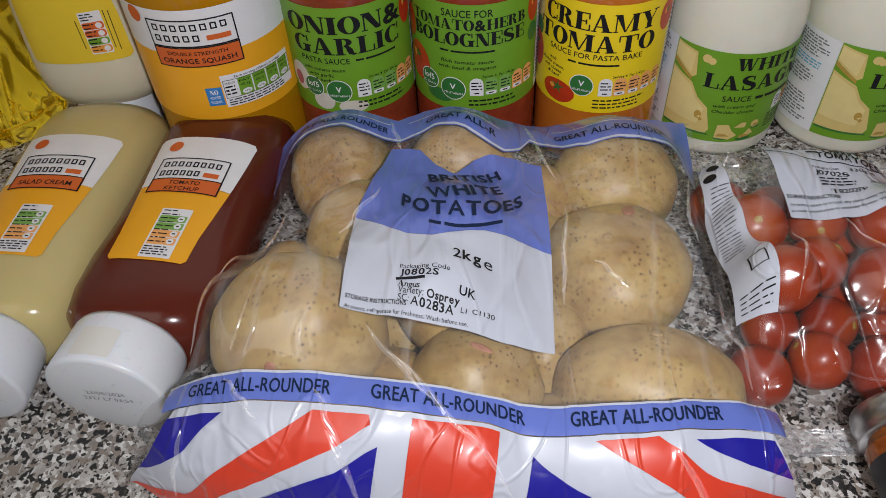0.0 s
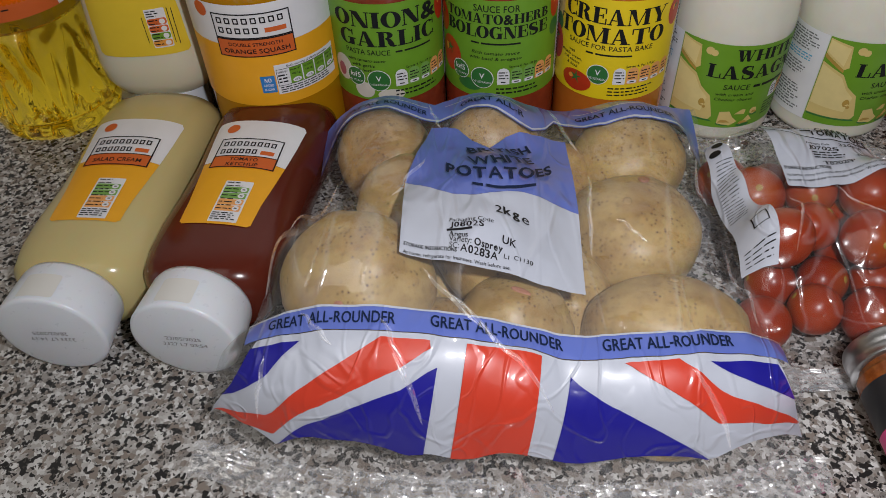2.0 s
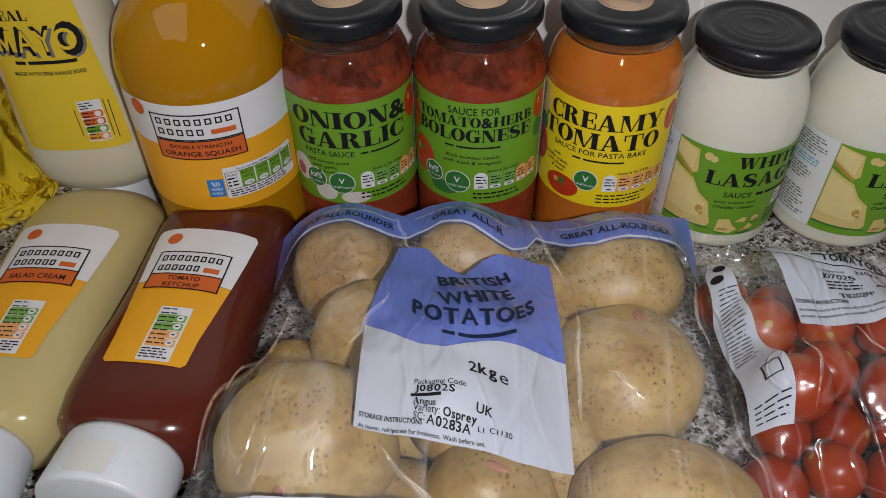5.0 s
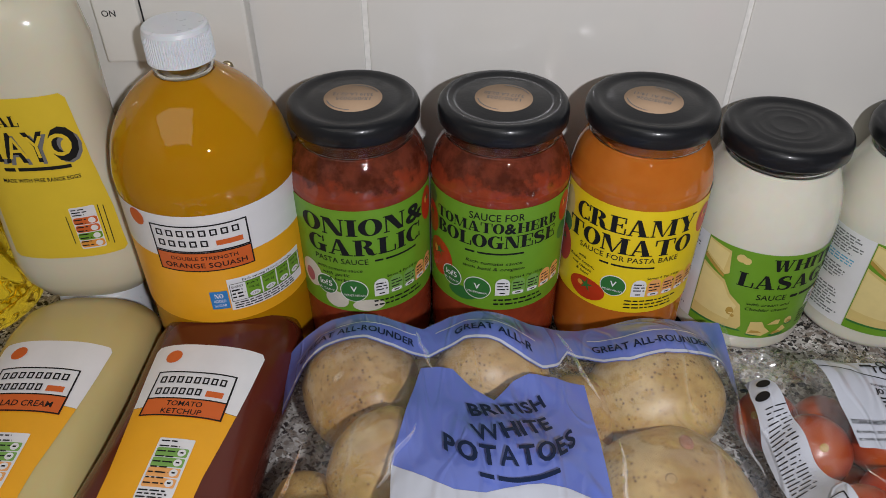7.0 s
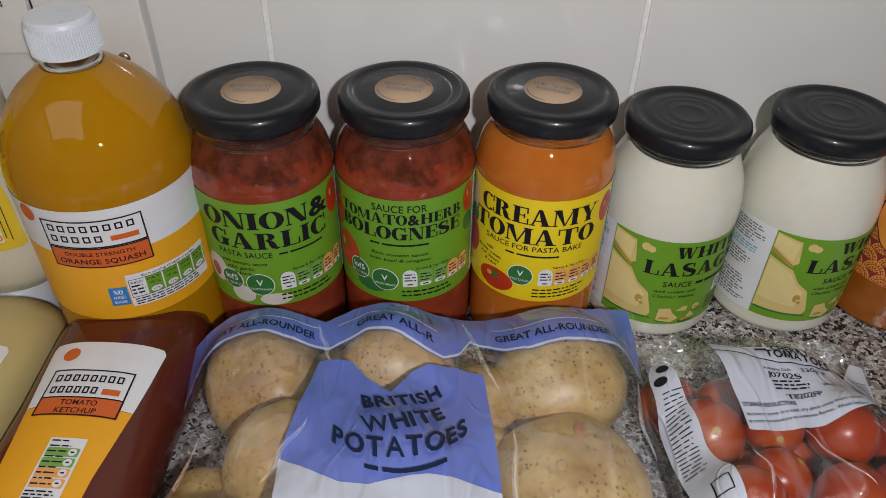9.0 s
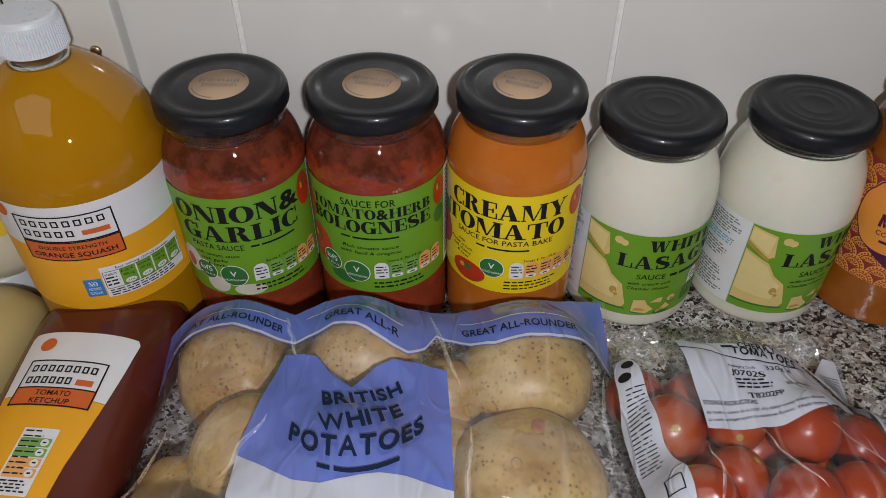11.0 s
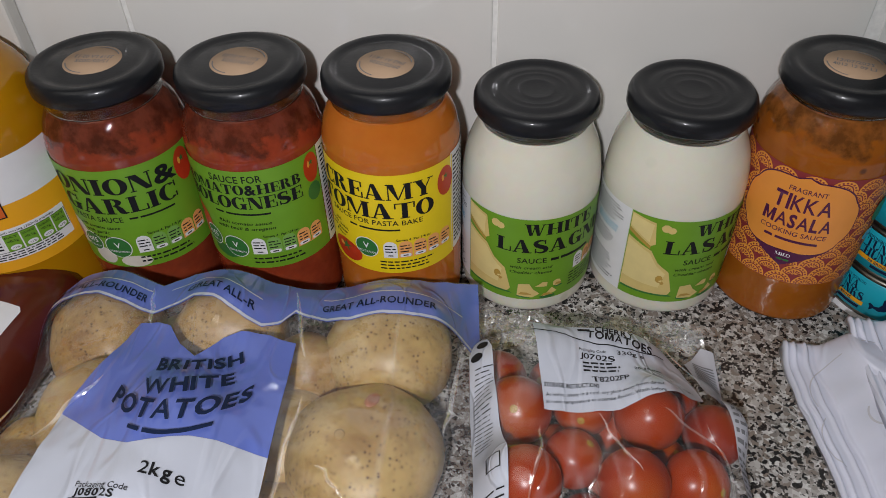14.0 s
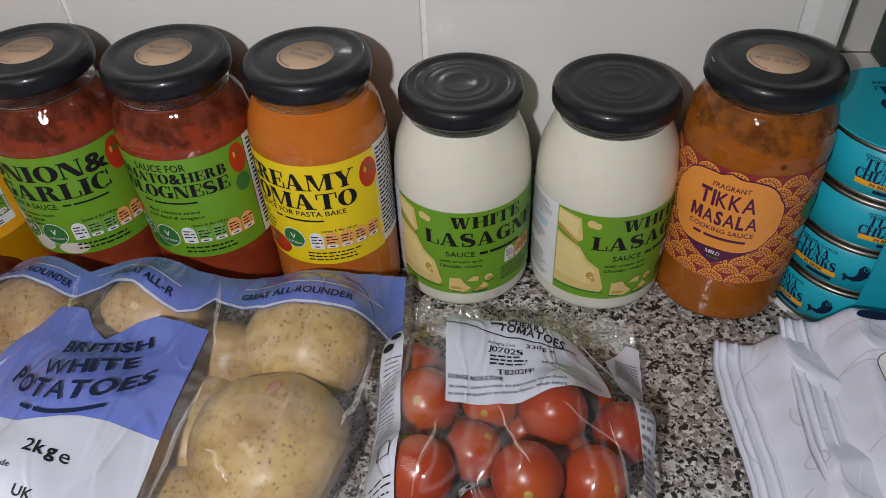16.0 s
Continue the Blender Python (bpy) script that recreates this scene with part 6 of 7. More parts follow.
# the centre label, white below and blue above
LABEL = [(-0.0560, 0.1830), (-0.0345, 0.1810), (-0.0060, 0.1790), (0.0120, 0.1770), (0.0300, 0.1750), (0.0318, 0.2284)]
SEAM = [(0.022, 0.2295), (0.012, 0.2300), (0.002, 0.2290), (-0.007, 0.2265), (-0.020, 0.2225), (-0.032, 0.2255), (-0.043, 0.2320), (-0.0565, 0.2405)]
lab = bag_print(bag, BAG_WHITE, lambda bm: poly(bm, LABEL + SEAM), 0.0010, "label", "white paper-like printed panel")
bag_print(lab, BAG_BLUE, lambda bm: poly(bm, SEAM[::-1] + [(0.0318, 0.2284), (0.0322, 0.262), (0.0318, 0.2955), (0.018, 0.2990), (0.005, 0.2985), (-0.0028, 0.2935), (-0.0125, 0.2795), (-0.022, 0.2880), (-0.030, 0.3000), (-0.036, 0.3020), (-0.0455, 0.3010), (-0.0520, 0.2700)]), 0.0011, "label_top", "periwinkle blue top of the panel")
bag_print(lab, NAVY, many((words, "BRITISH", -0.0075, 0.2685, 0.0092, 0.034, 0.030, 13.0), (words, "WHITE", -0.0070, 0.2525, 0.0094, 0.033, 0.030, 13.0), (words, "POTATOES", -0.0080, 0.2380, 0.0096, 0.054, 0.030, 2.0), (rect, -0.0215, 0.2262, -0.0165, 0.2282), (rect, -0.0150, 0.2262, 0.0085, 0.2282)), 0.0030, "title", step=0.0012, bend=22.0, mid=-0.0110)
bag_print(lab, BLACK, many((words, "2kg", -0.0060, 0.2115, 0.0056, 0.0110, 0.024), (words, "e", 0.0025, 0.2110, 0.0060, None, 0.0), (words, "Packaging Code", -0.0225, 0.2030, 0.0022, 0.020, 0.0, -4.0), (words, "J0802S", -0.0245, 0.2003, 0.0027, 0.0155, 0.025, -4.0),
                           (rect, -0.034, 0.1971, -0.022, 0.1984), (words, "Angus", -0.0285, 0.1952, 0.0026, 0.0092, 0.02, -7.0), (words, "Variety:", -0.0277, 0.1924, 0.0030, 0.0105, 0.0, -7.0), (words, "Osprey", -0.0150, 0.1908, 0.0032, 0.0125, 0.025, -7.0),
                           (words, "UK", -0.0058, 0.1942, 0.0036, 0.0062, 0.012, -7.0), (words, "SC:", -0.0307, 0.1893, 0.0030, 0.0045, 0.0, -7.0), (words, "A0283A", -0.0194, 0.1872, 0.0037, 0.0168, 0.025, -7.0), (words, "L1", -0.0072, 0.1868, 0.0022, None, 0.0, -7.0), (words, "C1130", 0.0006, 0.1868, 0.0022, 0.009, 0.0, -5.0)), 0.0016, "lettering", step=0.0012)
bag_print(lab, BLACK, many((words, "STORAGE INSTRUCTIONS", -0.0420, 0.1876, 0.0020, 0.025, 0.02, -4.0), (words, "At home, refrigerate for freshness. Wash before use.", -0.0300, 0.1826, 0.0019, 0.049, 0.0, -3.0)), 0.0016, "small_print", step=0.0012)


# the union flag round the front, its length taken along the film
def flag_top(x):
    return float(np.interp(x, [-0.145, -0.114, -0.083, -0.057, -0.0387, -0.012, 0.005, 0.015, 0.032, 0.0616, 0.093, 0.12], [0.1465, 0.1480, 0.1460, 0.1440, 0.1428, 0.1425, 0.1412, 0.1395, 0.1385, 0.1400, 0.1440, 0.1460]))


def flag_low(x):
    return float(np.interp(x, [-0.147, -0.112, -0.053, 0.025, 0.082, 0.129], [0.1375, 0.1206, 0.1143, 0.1126, 0.1140, 0.1310]))


ARC = {}


def along_film(x, b):
    """The plan place at the share b of the film's length between the flag's lower and upper edge."""
    key = round(x, 4)
    if key not in ARC:
        ys = np.linspace(flag_low(x), flag_top(x), 40)
        zs = np.array([bag_film.height(x, y) for y in ys])
        ARC[key] = (np.concatenate([[0], np.cumsum(np.hypot(np.diff(ys), np.diff(zs)))]), ys)
    run, ys = ARC[key]
    return float(np.interp(b * run[-1], run, ys))


def on_flag(lift):
    def surface(a, b):
        a, b = a / 0.26, b / 0.07
        left, right = -0.146 + 0.028 * b, 0.129 - 0.018 * b
        x = left + (right - left) * a
        return bag_film.at(x, along_film(x, b), lift)
    return surface


def flag_print(parent, mat, pts, lift, name, note=""):
    return part(name, lay(art(lambda bm: poly(bm, [(a * 0.26, b * 0.07) for a, b in pts])), on_flag(lift), 0.0032), mat, parent, note)


flag = flag_print(bag, BAG_WHITE, [(0, 0), (1, 0), (1, 1), (0, 1)], 0.0003, "flag", "white ground of the printed union flag")
flag_print(flag, FLAG_RED, [(0.411, 0.0), (0.534, 0.0), (0.545, 0.965), (0.407, 0.965)], 0.0009, "red_cross")
flag_print(flag, FLAG_RED, [(0.012, 0.02), (0.072, 0.0), (0.345, 0.90), (0.340, 0.955), (0.250, 0.955)], 0.0009, "red_diagonal")
flag_print(flag, FLAG_RED, [(0.700, 0.955), (0.800, 0.965), (0.880, 0.62), (0.998, 0.24), (0.990, 0.20), (0.930, 0.22), (0.850, 0.40)], 0.0009, "red_diagonal")
flag_print(flag, FLAG_BLUE, [(0.128, 0.0), (0.368, 0.0), (0.362, 0.78)], 0.0009, "blue_field")
flag_print(flag, FLAG_BLUE, [(0.575, 0.0), (0.825, 0.0), (0.790, 0.12), (0.600, 0.86)], 0.0009, "blue_field")
flag_print(flag, FLAG_BLUE, [(0.0, 0.36), (0.100, 0.93), (0.0, 0.93)], 0.0009, "blue_field")
flag_print(flag, FLAG_BLUE, [(0.858, 0.93), (0.992, 0.93), (0.998, 0.55), (0.930, 0.70)], 0.0009, "blue_field")
band = bag_print(bag, BAG_BLUE, lambda bm: rect(bm, -0.124, 0.0004, 0.117, 0.0115), 0.0004, "lower_band", "periwinkle blue printed band", curve=flag_top)
bag_print(band, BAG_WHITE, lambda bm: rect(bm, -0.124, 0.0108, 0.117, 0.0118), 0.0009, "white_line", curve=flag_top)
for mid in (-0.0840, -0.012, 0.0625):
    bag_print(band, NAVY, many((words, "GREAT ALL-ROUNDER", mid, 0.0060, 0.0054, 0.057, 0.012)), 0.0014, "lettering", step=0.0012, curve=flag_top)


# crimped ends of the bag lying on the worktop
def fin(x0, x1, y0, y1, seed, h=0.004, shift=None):
    off = Vector((seed, seed * 2.3, 0))

    def top(x, y):
        k = (y - y0) / (y1 - y0)
        ruffle = 0.0012 * math.sin(k * 9 * math.pi) * 0.5
        return Vector((x, y + (shift(x) if shift else 0.0) + 0.006 * noise.noise(Vector((x * 14, 0, 0)) + off), 0.0016 + h * (0.6 + 0.6 * noise.noise(Vector((x * 70, y * 60, 0)) + off) + 0.3 * noise.noise(Vector((x * 200, y * 160, 0)) + off)) + ruffle * 0.6))
    return sheet(lambda u, v: (x0 + (x1 - x0) * u, y0 + (y1 - y0) * v), 260, 26, top)


part("front_seal", fin(-0.160, 0.142, 0.097, 0.117, 3, 0.006, lambda x: float(np.interp(x, [-0.152, -0.10, 0.0, 0.09, 0.138], [0.019, 0.004, -0.003, -0.002, 0.010]))), FILM_SEAL, bag, "crimped clear end of the bag").visible_shadow = False
def hanging(u, v):
    """The closed end of the bag, falling from the printed band to the worktop behind it."""
    x = -0.120 + 0.2455 * u
    y = upper_edge(x) + 0.001
    z = bag_film.at(x, y).z
    return Vector((x, y + 0.007 * v ** 0.5 + 0.002 * noise.noise(Vector((x * 40, v * 2, 8))), z * (1 - v) + 0.002 * v))


part("back_seal", sheet(lambda u, v: (u, v), 90, 12, hanging), FILM, bag, "clear end of the bag").visible_shadow = False
under = part("under_print", sheet(lambda u, v: (-0.050 + 0.03 * u, 0.094 + 0.008 * v), 8, 4, lambda x, y: Vector((x, y, 0.0012))), FLAG_BLUE, bag, "flag print on the underside")
part("under_print", sheet(lambda u, v: (-0.010 + 0.022 * u, 0.093 + 0.009 * v), 8, 4, lambda x, y: Vector((x, y, 0.0012))), FLAG_RED, bag, "flag print on the underside")

# sharp folds where the film is drawn tight
def film_fold(film, a, b, seed, width=0.0026, height=0.0013):
    """A narrow tented pleat along a wandering line on the film, thinning out at both ends."""
    bm = bmesh.new()
    rows = []
    side = Vector((a[1] - b[1], b[0] - a[0], 0)).normalized()
    for k in range(25):
        q = k / 24
        swell = math.sin(math.pi * q) ** 0.6
        x, y = a[0] + (b[0] - a[0]) * q, a[1] + (b[1] - a[1]) * q
        off = 0.0022 * noise.noise(Vector((q * 3, seed, 0)))
        row = []
        for s, h in ((-1, 0.0), (-0.35, 0.8), (0.1, 1.0), (0.5, 0.55), (1, 0.0)):
            px, py = x + side.x * (off + s * width * swell / 2), y + side.y * (off + s * width * swell / 2)
            row.append(bm.verts.new(film.at(px, py, 0.0016 + h * height * swell)))
        rows.append(row)
    for r, t in zip(rows, rows[1:]):
        for i in range(4):
            bm.faces.new((r[i], r[i + 1], t[i + 1], t[i]))
    return bm


BAG_FOLDS = [((-0.036, 0.166), (0.012, 0.122)), ((-0.046, 0.176), (-0.018, 0.148)), ((-0.062, 0.150), (-0.050, 0.130)), ((-0.098, 0.156), (-0.082, 0.139)), ((-0.056, 0.136), (-0.044, 0.119)), ((-0.108, 0.200), (-0.097, 0.275)),
             ((-0.118, 0.175), (-0.108, 0.245)), ((0.108, 0.165), (0.114, 0.235)), ((0.036, 0.200), (0.041, 0.262)), ((0.104, 0.250), (0.110, 0.305)), ((-0.062, 0.226), (-0.047, 0.262)), ((0.070, 0.135), (0.090, 0.118)), ((-0.112, 0.140), (-0.118, 0.126)),
             ((0.024, 0.335), (0.038, 0.285)), ((-0.048, 0.328), (-0.040, 0.300)), ((0.052, 0.228), (0.066, 0.214))]
for k, (a, b) in enumerate(BAG_FOLDS):
    part("film_fold", film_fold(bag_film, a, b, k * 1.7), FILM_FOLD, bag, "shiny pleat in the film").visible_shadow = False
for k, (a, b) in enumerate([((0.236, 0.205), (0.226, 0.262)), ((0.205, 0.262), (0.232, 0.246)), ((0.150, 0.255), (0.142, 0.215)), ((0.214, 0.312), (0.236, 0.296)), ((0.176, 0.262), (0.190, 0.228))]):
    part("film_fold", film_fold(tom_film, a, b, k * 2.3 + 40, 0.0015, 0.0006), FILM_FOLD, tomato_bag, "shiny pleat in the film").visible_shadow = False

# marks on single potatoes
eyes = [o for o in scene.objects if o.name.startswith("potato") and o.type == "EMPTY" and o.name != "potato_bag"]


def mark(k, direction, size, mat, note, tall=1.0):
    p = eyes[k]
    rx, ry, rz = POTATOES[k][3:6]
    d = Vector(direction).normalized()
    body = next(c for c in p.children if c.name.startswith("flesh")).data
    spot = max((v.co for v in body.vertices), key=lambda c: c.normalized().dot(d))
    bm = lathe([(0.0, 0.0003), (size * 0.5, 0.0006), (size * 0.9, 0.0004), (size, -0.0004)], 16)
    m = part("eye", bm, mat, p, note)
    m.matrix_basis = Matrix.Translation(spot) @ d.to_track_quat("Z", "Y").to_matrix().to_4x4() @ Matrix.Diagonal((1, tall, 1, 1))


mark(3, (-0.18, -0.18, 0.97), 0.0026, POTATO_EYE, "brown potato eye")
mark(3, (0.10, 0.45, 0.88), 0.0032, POTATO_SCAR, "pinkish scar", 2.2)
mark(1, (0.12, -0.05, 0.98), 0.0016, POTATO_SCAR, "pink split in the skin", 3.2)
mark(0, (-0.25, -0.80, 0.5), 0.0026, POTATO_SCAR, "dark pinkish eye")
mark(2, (0.10, 0.45, 0.85), 0.0028, POTATO_EYE, "brown patch")


# ---- prints on the tomato bag ----
def tom_print(parent, mat, draw, lift, name, note="", step=0.002):
    for one in split(draw, name)[1:]:
        part(name, lay(art(one), lambda u, v: tom_film.at(u, v, lift), step), mat, parent, note)
    return part(name, lay(art(split(draw, name)[0]), lambda u, v: tom_film.at(u, v, lift), step), mat, parent, note)


lab = tom_print(tomato_bag, BAG_WHITE, lambda bm: poly(bm, [(0.1520, 0.2645), (0.172, 0.2630), (0.187, 0.2630), (0.205, 0.2680), (0.2300, 0.2770), (0.2290, 0.288), (0.2240, 0.300), (0.215, 0.309), (0.203, 0.312), (0.187, 0.3125), (0.1495, 0.3150)]), 0.0006, "label", "white printed label")
tom_print(lab, BLACK, many((words, "CHERRY", 0.190, 0.3100, 0.0042, 0.019, 0.03, -8.0), (words, "TOMATOES", 0.192, 0.3050, 0.0048, 0.032, 0.03, -10.0), (rect, 0.172, 0.3095, 0.178, 0.3110), (poly, [(0.149, 0.3085), (0.160, 0.3075), (0.180, 0.3015), (0.200, 0.2995), (0.214, 0.3015), (0.214, 0.3009), (0.200, 0.2988), (0.180, 0.3008), (0.160, 0.3068), (0.149, 0.3078)]),
                           (words, "Packaging Code", 0.1775, 0.2970, 0.0016, 0.013, 0.0, -5.0), (words, "330g e", 0.196, 0.2965, 0.0026, 0.0135, 0.01), (words, "J0702S", 0.1795, 0.2930, 0.0032, 0.0170, 0.02, -6.0), (bars, 0.172, 0.2835, 0.190, 0.2905, 3, 0.45, 3), (words, "20-35 mm", 0.203, 0.2865, 0.0020, 0.0130, 0.02),
                           (words, "T8202FP", 0.1845, 0.2800, 0.0030, 0.0180, 0.02, 2.0), (words, "STORAGE INSTRUCTIONS", 0.1655, 0.2765, 0.0021, 0.026, 0.02, -2.0), (words, "At home, store in a cool, dry place away from direct", 0.180, 0.2725, 0.0018, 0.054, 0.0, 1.0), (words, "at room temperature to maximise flavour. Wash before", 0.180, 0.2690, 0.0018, 0.054, 0.0, 1.0),
                           (words, "Class I", 0.2205, 0.2790, 0.0018, 0.0075, 0.01)), 0.0011, "lettering", step=0.0015)
tag = tom_print(tomato_bag, BAG_WHITE, lambda bm: poly(bm, [(0.1205, 0.214), (0.1345, 0.213), (0.1345, 0.240), (0.1320, 0.262), (0.1300, 0.285), (0.1290, 0.303), (0.1270, 0.310), (0.1205, 0.3125), (0.1185, 0.300), (0.1190, 0.270), (0.1205, 0.240)]), 0.0006, "side_strip", "white printed side strip")
tom_print(tag, BLACK, many((disc, 0.1222, 0.2975, 0.0026, 18), (disc, 0.1248, 0.3048, 0.0026, 18), (bars, 0.1215, 0.246, 0.1300, 0.292, 20, 0.22, 6), (frame_rect, 0.1262, 0.230, 0.1318, 0.237, 0.0004), (bars, 0.1225, 0.2155, 0.1335, 0.224, 4, 0.22, 7)), 0.0011, "small_print", step=0.0025)
tag = tom_print(tomato_bag, PALE_GREY, lambda bm: poly(bm, [(0.2440, 0.190), (0.2475, 0.190), (0.2500, 0.260), (0.2530, 0.330), (0.2460, 0.3320), (0.2315, 0.314), (0.2345, 0.300), (0.2400, 0.285), (0.2430, 0.250)]), 0.0006, "side_strip", "silvery printed side strip")
for k in range(9):
    tom_print(tag, GREY_INK, many((rect, 0.2360 + 0.0002 * k, 0.3040 + 0.0018 * k, 0.2500, 0.3048 + 0.0018 * k)), 0.0011, "hatching")
tom_print(tag, GREY_INK, many((bars, 0.2425, 0.205, 0.2480, 0.280, 22, 0.45, 9)), 0.0011, "small_print")
part("front_seal", fin(0.122, 0.247, 0.166, 0.180, 5, 0.004), FILM_SEAL, tomato_bag, "crimped clear end of the bag").visible_shadow = False
part("back_seal", fin(0.118, 0.254, 0.340, 0.362, 6, 0.012), FILM_SEAL, tomato_bag, "crimped clear end of the bag").visible_shadow = False

# ---- tuna: card sleeve and prints ----
sleeve = part("sleeve", cuboid(-0.0125, -0.0445, 0.0004, 0.075, -0.0436, 0.1262), TURQUOISE, tuna, "folded turquoise card sleeve", False)


def sleeve_top(bm):
    pts = [(-0.0438 * math.cos(radians(a)), -0.0438 * math.sin(radians(a))) for a in range(-80, 81, 8)]
    poly(bm, pts + [(0.075, -0.0438), (0.075, 0.0438)])
    for f in bm.faces:
        f.normal_update()
    r = bmesh.ops.extrude_face_region(bm, geom=bm.faces[:])
    for g in r["geom"]:
        if isinstance(g, bmesh.types.BMVert):
            g.co.z = 0.0009
    bmesh.ops.recalc_face_normals(bm, faces=bm.faces)
    bm.transform(Matrix.Translation((0, 0, 0.1256)))


part("sleeve_top", art(sleeve_top), TURQUOISE, sleeve, "", False)
part("base_card", lathe([(0.0, 0.0001), (0.0455, 0.0001), (0.0455, 0.0006), (0.0, 0.0006)], 48), WHITE, tuna, "white underside of the card")
flat_top = lambda u, v: Vector((u, v, 0.1268))
flat_front = lambda u, v: Vector((u, -0.0448, v))
part("lettering", lay(art(many((words, "RESPONSIBLY SOURCED", 0.012, 0.026, 0.0030, 0.050, 0.01), (words, "TUNA", 0.006, 0.0165, 0.0110, 0.040, 0.020), (words, "CHUNKS", 0.012, 0.0035, 0.0110, 0.056, 0.020))), flat_top, 0), NAVY, sleeve, "", False)
part("ribbon", lay(art(many((rect, -0.010, -0.0085, 0.034, -0.0040))), flat_top, 0), ORANGE, sleeve, "amber ribbon", False)
part("lettering", lay(art(many((words, "TUNA", 0.016, 0.083, 0.0105, 0.034, 0.020), (words, "CHUNKS", 0.018, 0.0705, 0.0105, 0.044, 0.020), (words, "PACK", 0.003, 0.010, 0.0040, None, 0.02))), flat_front, 0), NAVY, sleeve, "", False)
part("ribbon", lay(art(many((rect, -0.004, 0.060, 0.036, 0.0645))), flat_front, 0), ORANGE, sleeve, "amber ribbon", False)


def fish(bm, u, z, k):
    body = [(-0.9, 0.25), (-0.75, 0.75), (-0.3, 0.98), (0.15, 0.85), (0.55, 0.45), (0.72, -0.05), (0.62, -0.55), (0.95, -0.85), (0.55, -0.9), (0.35, -1.05), (0.20, -0.92), (0.40, -0.55), (0.30, -0.15), (-0.05, 0.05), (-0.5, 0.0)]
    poly(bm, [(u + k * y * 0.75, z - k * x * 0.9) for x, y in reversed(body)])


tins = [o for o in tuna.children if o.name.startswith("tin")]
RT = CAN_R - 0.0003
for k, (tin, spin) in enumerate(zip(tins, (-0.050, -0.040, -0.012, -0.024))):
    z = k * CAN_H + CAN_H / 2
    part("lettering", lay(art(many((words, "RESPONSIBLY SOURCED", spin, z + 0.0092, 0.0018, 0.022, 0.01), (words, "TUNA", spin - 0.001, z + 0.0050, 0.0060, 0.018, 0.020), (words, "CHUNKS", spin, z - 0.0012, 0.0060, 0.026, 0.020), (rect, spin - 0.002, z - 0.0102, spin + 0.0125, z - 0.0082))), on_cylinder(RT, 0.0003), 0.003, 0), NAVY, tin)
    part("ribbon", lay(art(many((rect, spin - 0.012, z - 0.0072, spin + 0.014, z - 0.0042))), on_cylinder(RT, 0.0003), 0.003, 0), ORANGE, tin, "amber ribbon")
    part("ribbon_lettering", lay(art(many((words, "IN BRINE", spin + 0.001, z - 0.0057, 0.0019, 0.011, 0.02))), on_cylinder(RT, 0.0005), 0.003, 0), NAVY, tin)
    part("fish_picture", lay(art(lambda bm: fish(bm, spin + 0.0235, z, 0.0085)), on_cylinder(RT, 0.0003), 0.003, 0), NAVY, tin)
for k, (tin, spin) in enumerate(zip(tins, (-0.050, -0.040, -0.012, -0.024))):
    z = k * CAN_H + CAN_H / 2
    part("fish_eye", lay(art(lambda bm: ring(bm, spin + 0.0235 + 0.0035, z + 0.0045, 0.0014, 0.0004, 14)), on_cylinder(RT, 0.0005), 0.003, 0), TURQUOISE, tin)
part("blue_mark", lay(art(lambda bm: rect(bm, 0.0155 - 0.012, 0.006, 0.0255 - 0.012, 0.022, 0.001)), on_cylinder(RT, 0.0003), 0.003, 0), BLUE_INK, tins[0])

# ---- prints on the wipes ----
from mathutils.bvhtree import BVHTree


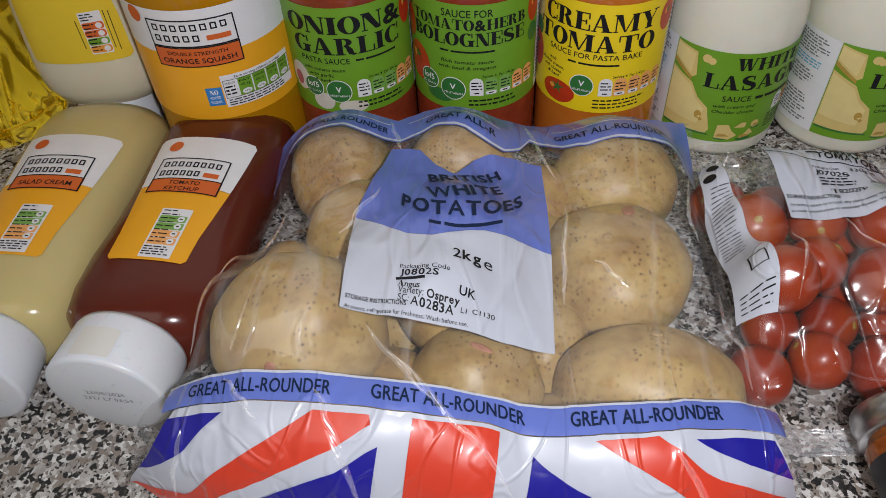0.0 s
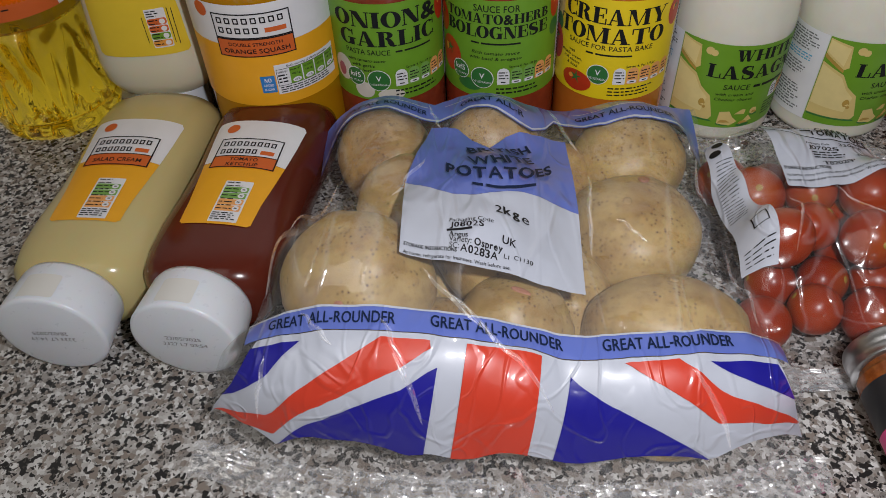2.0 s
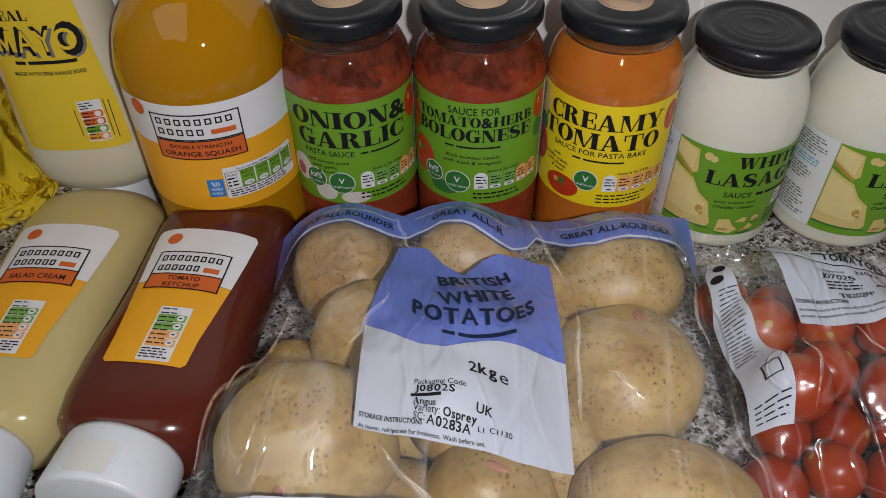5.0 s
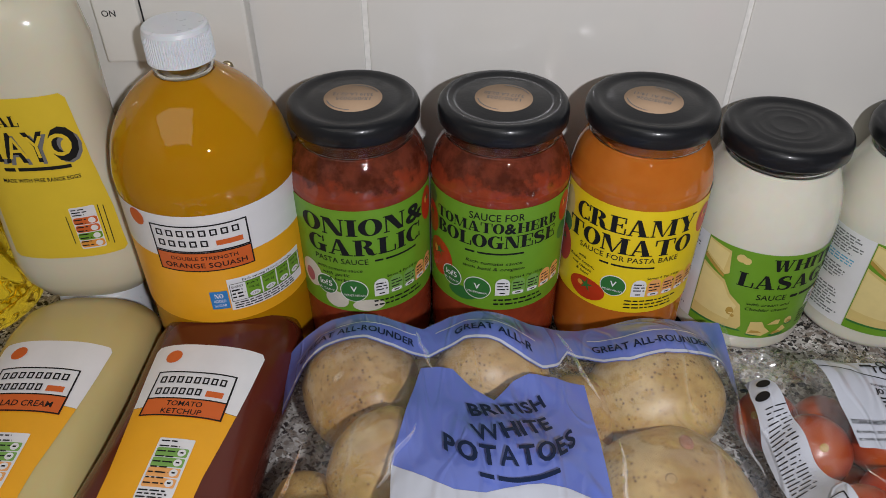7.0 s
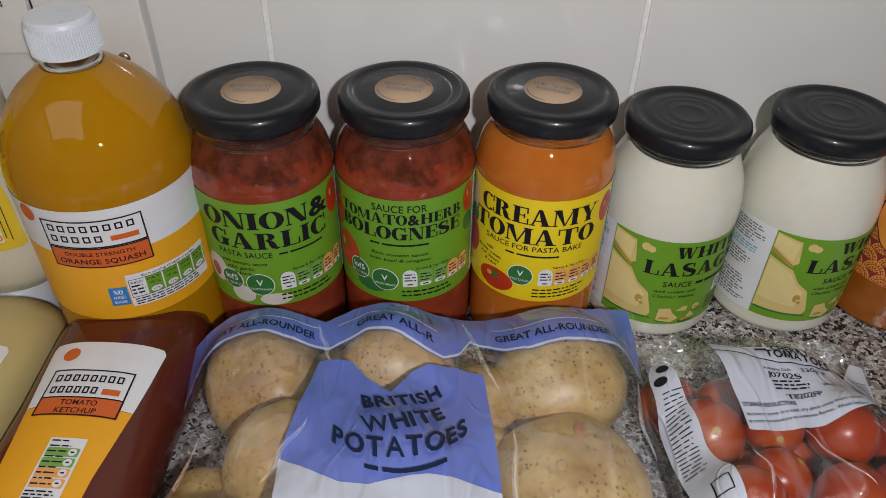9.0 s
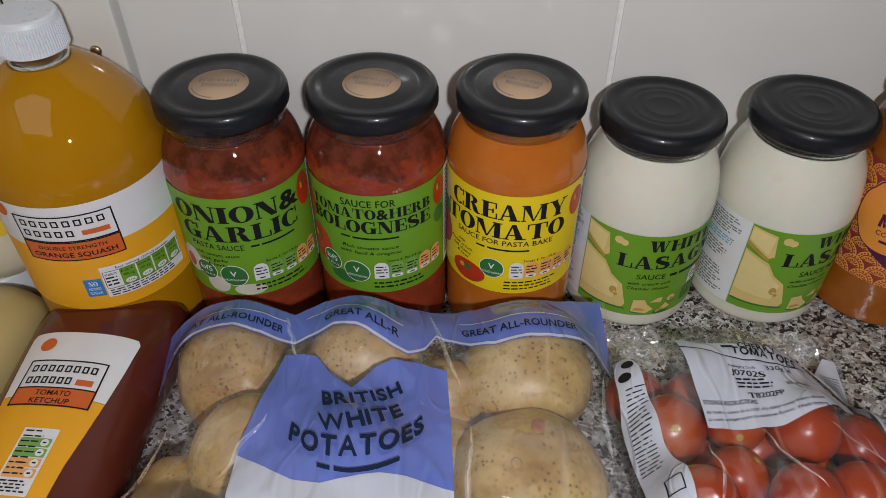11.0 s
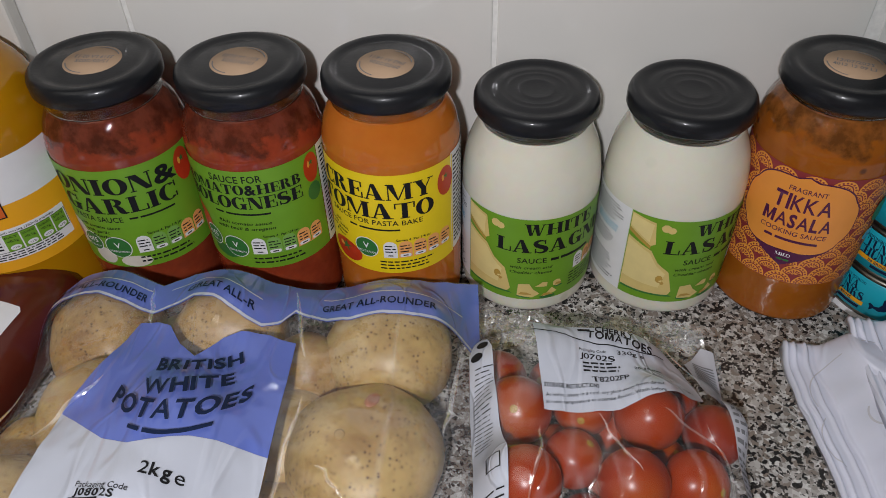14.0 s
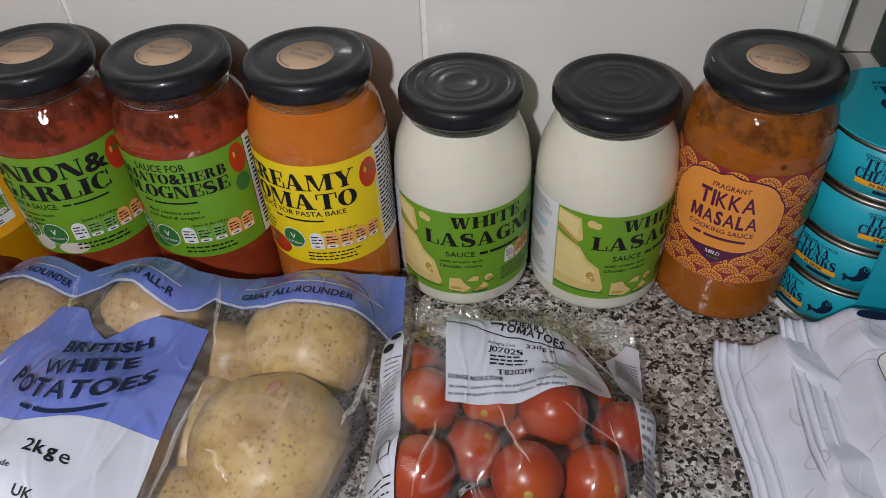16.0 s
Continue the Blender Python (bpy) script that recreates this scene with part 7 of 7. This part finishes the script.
for pack, seed in ((wipes_1, 1), (wipes_2, 5)):
    cover = next(c for c in pack.children if c.name.startswith("wrapper"))
    tree = BVHTree.FromPolygons([v.co for v in cover.data.vertices], [p.vertices for p in cover.data.polygons])

    def down(lift):
        def surface(u, v):
            hit = tree.ray_cast(Vector((u, v, 0.2)), Vector((0, 0, -1)))
            return (hit[0] if hit[0] else Vector((u, v, 0.01))) + Vector((0, 0, lift))
        return surface
    rnd = random.Random(seed)
    for k in range(9):
        # thin grey tendrils, each printed by itself
        x, y, turn, a0 = 0.024 + 0.011 * (k % 4) + rnd.uniform(0, 0.008), -0.020 - 0.034 * (k // 3) - rnd.uniform(0, 0.018), rnd.uniform(0.010, 0.022), rnd.uniform(0, 360)
        part("tendril", lay(art(lambda bm: ring(bm, x, y, turn, 0.0007, 18, a0, a0 + rnd.uniform(70, 150))), down(0.0004), 0.004), PALE_GREY, cover, "pale grey tendril print")
    for x, y in ((0.030, -0.082), (0.052, -0.060)):
        part("berry_print", lay(art(lambda bm: ring(bm, x, y, 0.0042, 0.0008, 18)), down(0.0004), 0.003), PALE_GREY, cover, "pale grey berry print")
    if pack is wipes_2:
        part("panel_edge", lay(art(lambda bm: rect(bm, 0.0355, -0.0985, 0.1205, -0.0355, 0.006)), down(0.0005), 0.004), GREY_INK, cover, "thin grey outline of the panel")
        part("panel", lay(art(lambda bm: rect(bm, 0.036, -0.098, 0.12, -0.036, 0.006)), down(0.0008), 0.004), WHITE, cover, "white round-cornered panel")
        part("lettering", lay(art(many((rect, 0.046, -0.049, 0.060, -0.046), (rect, 0.044, -0.070, 0.047, -0.053), (rect, 0.047, -0.070, 0.055, -0.066), (disc, 0.062, -0.062, 0.005), (disc, 0.050, -0.080, 0.0055), (rect, 0.058, -0.085, 0.070, -0.081))), down(0.0012), 0.004), NAVY, cover)
        part("opening_seal", lay(art(lambda bm: disc(bm, 0.046, -0.012, 0.012, 24, 0.004)), down(0.0009), 0.004), NAVY, cover, "dark oval opening flap")

# ---- wall tiles, each a piece of the wall ----
TILE_W, TILE_H, GAP = 0.2040, 0.25, 0.0028


def tile_mesh(w, h):
    me = bpy.data.meshes.new("tile")
    bm = cuboid(GAP / 2, WALL_Y, GAP / 2, w - GAP / 2, WALL_Y + 0.007, h - GAP / 2, bevel=0.0010)
    bm.to_mesh(me)
    bm.free()
    me.materials.append(TILE)
    return me


whole = tile_mesh(TILE_W, TILE_H)
for col in range(-6, 1):
    for row in range(0, 5):
        t = new("tile", whole)
        t.location = (0.1305 + TILE_W * col, 0.0, 0.001 + TILE_H * row)
        t.parent = wall
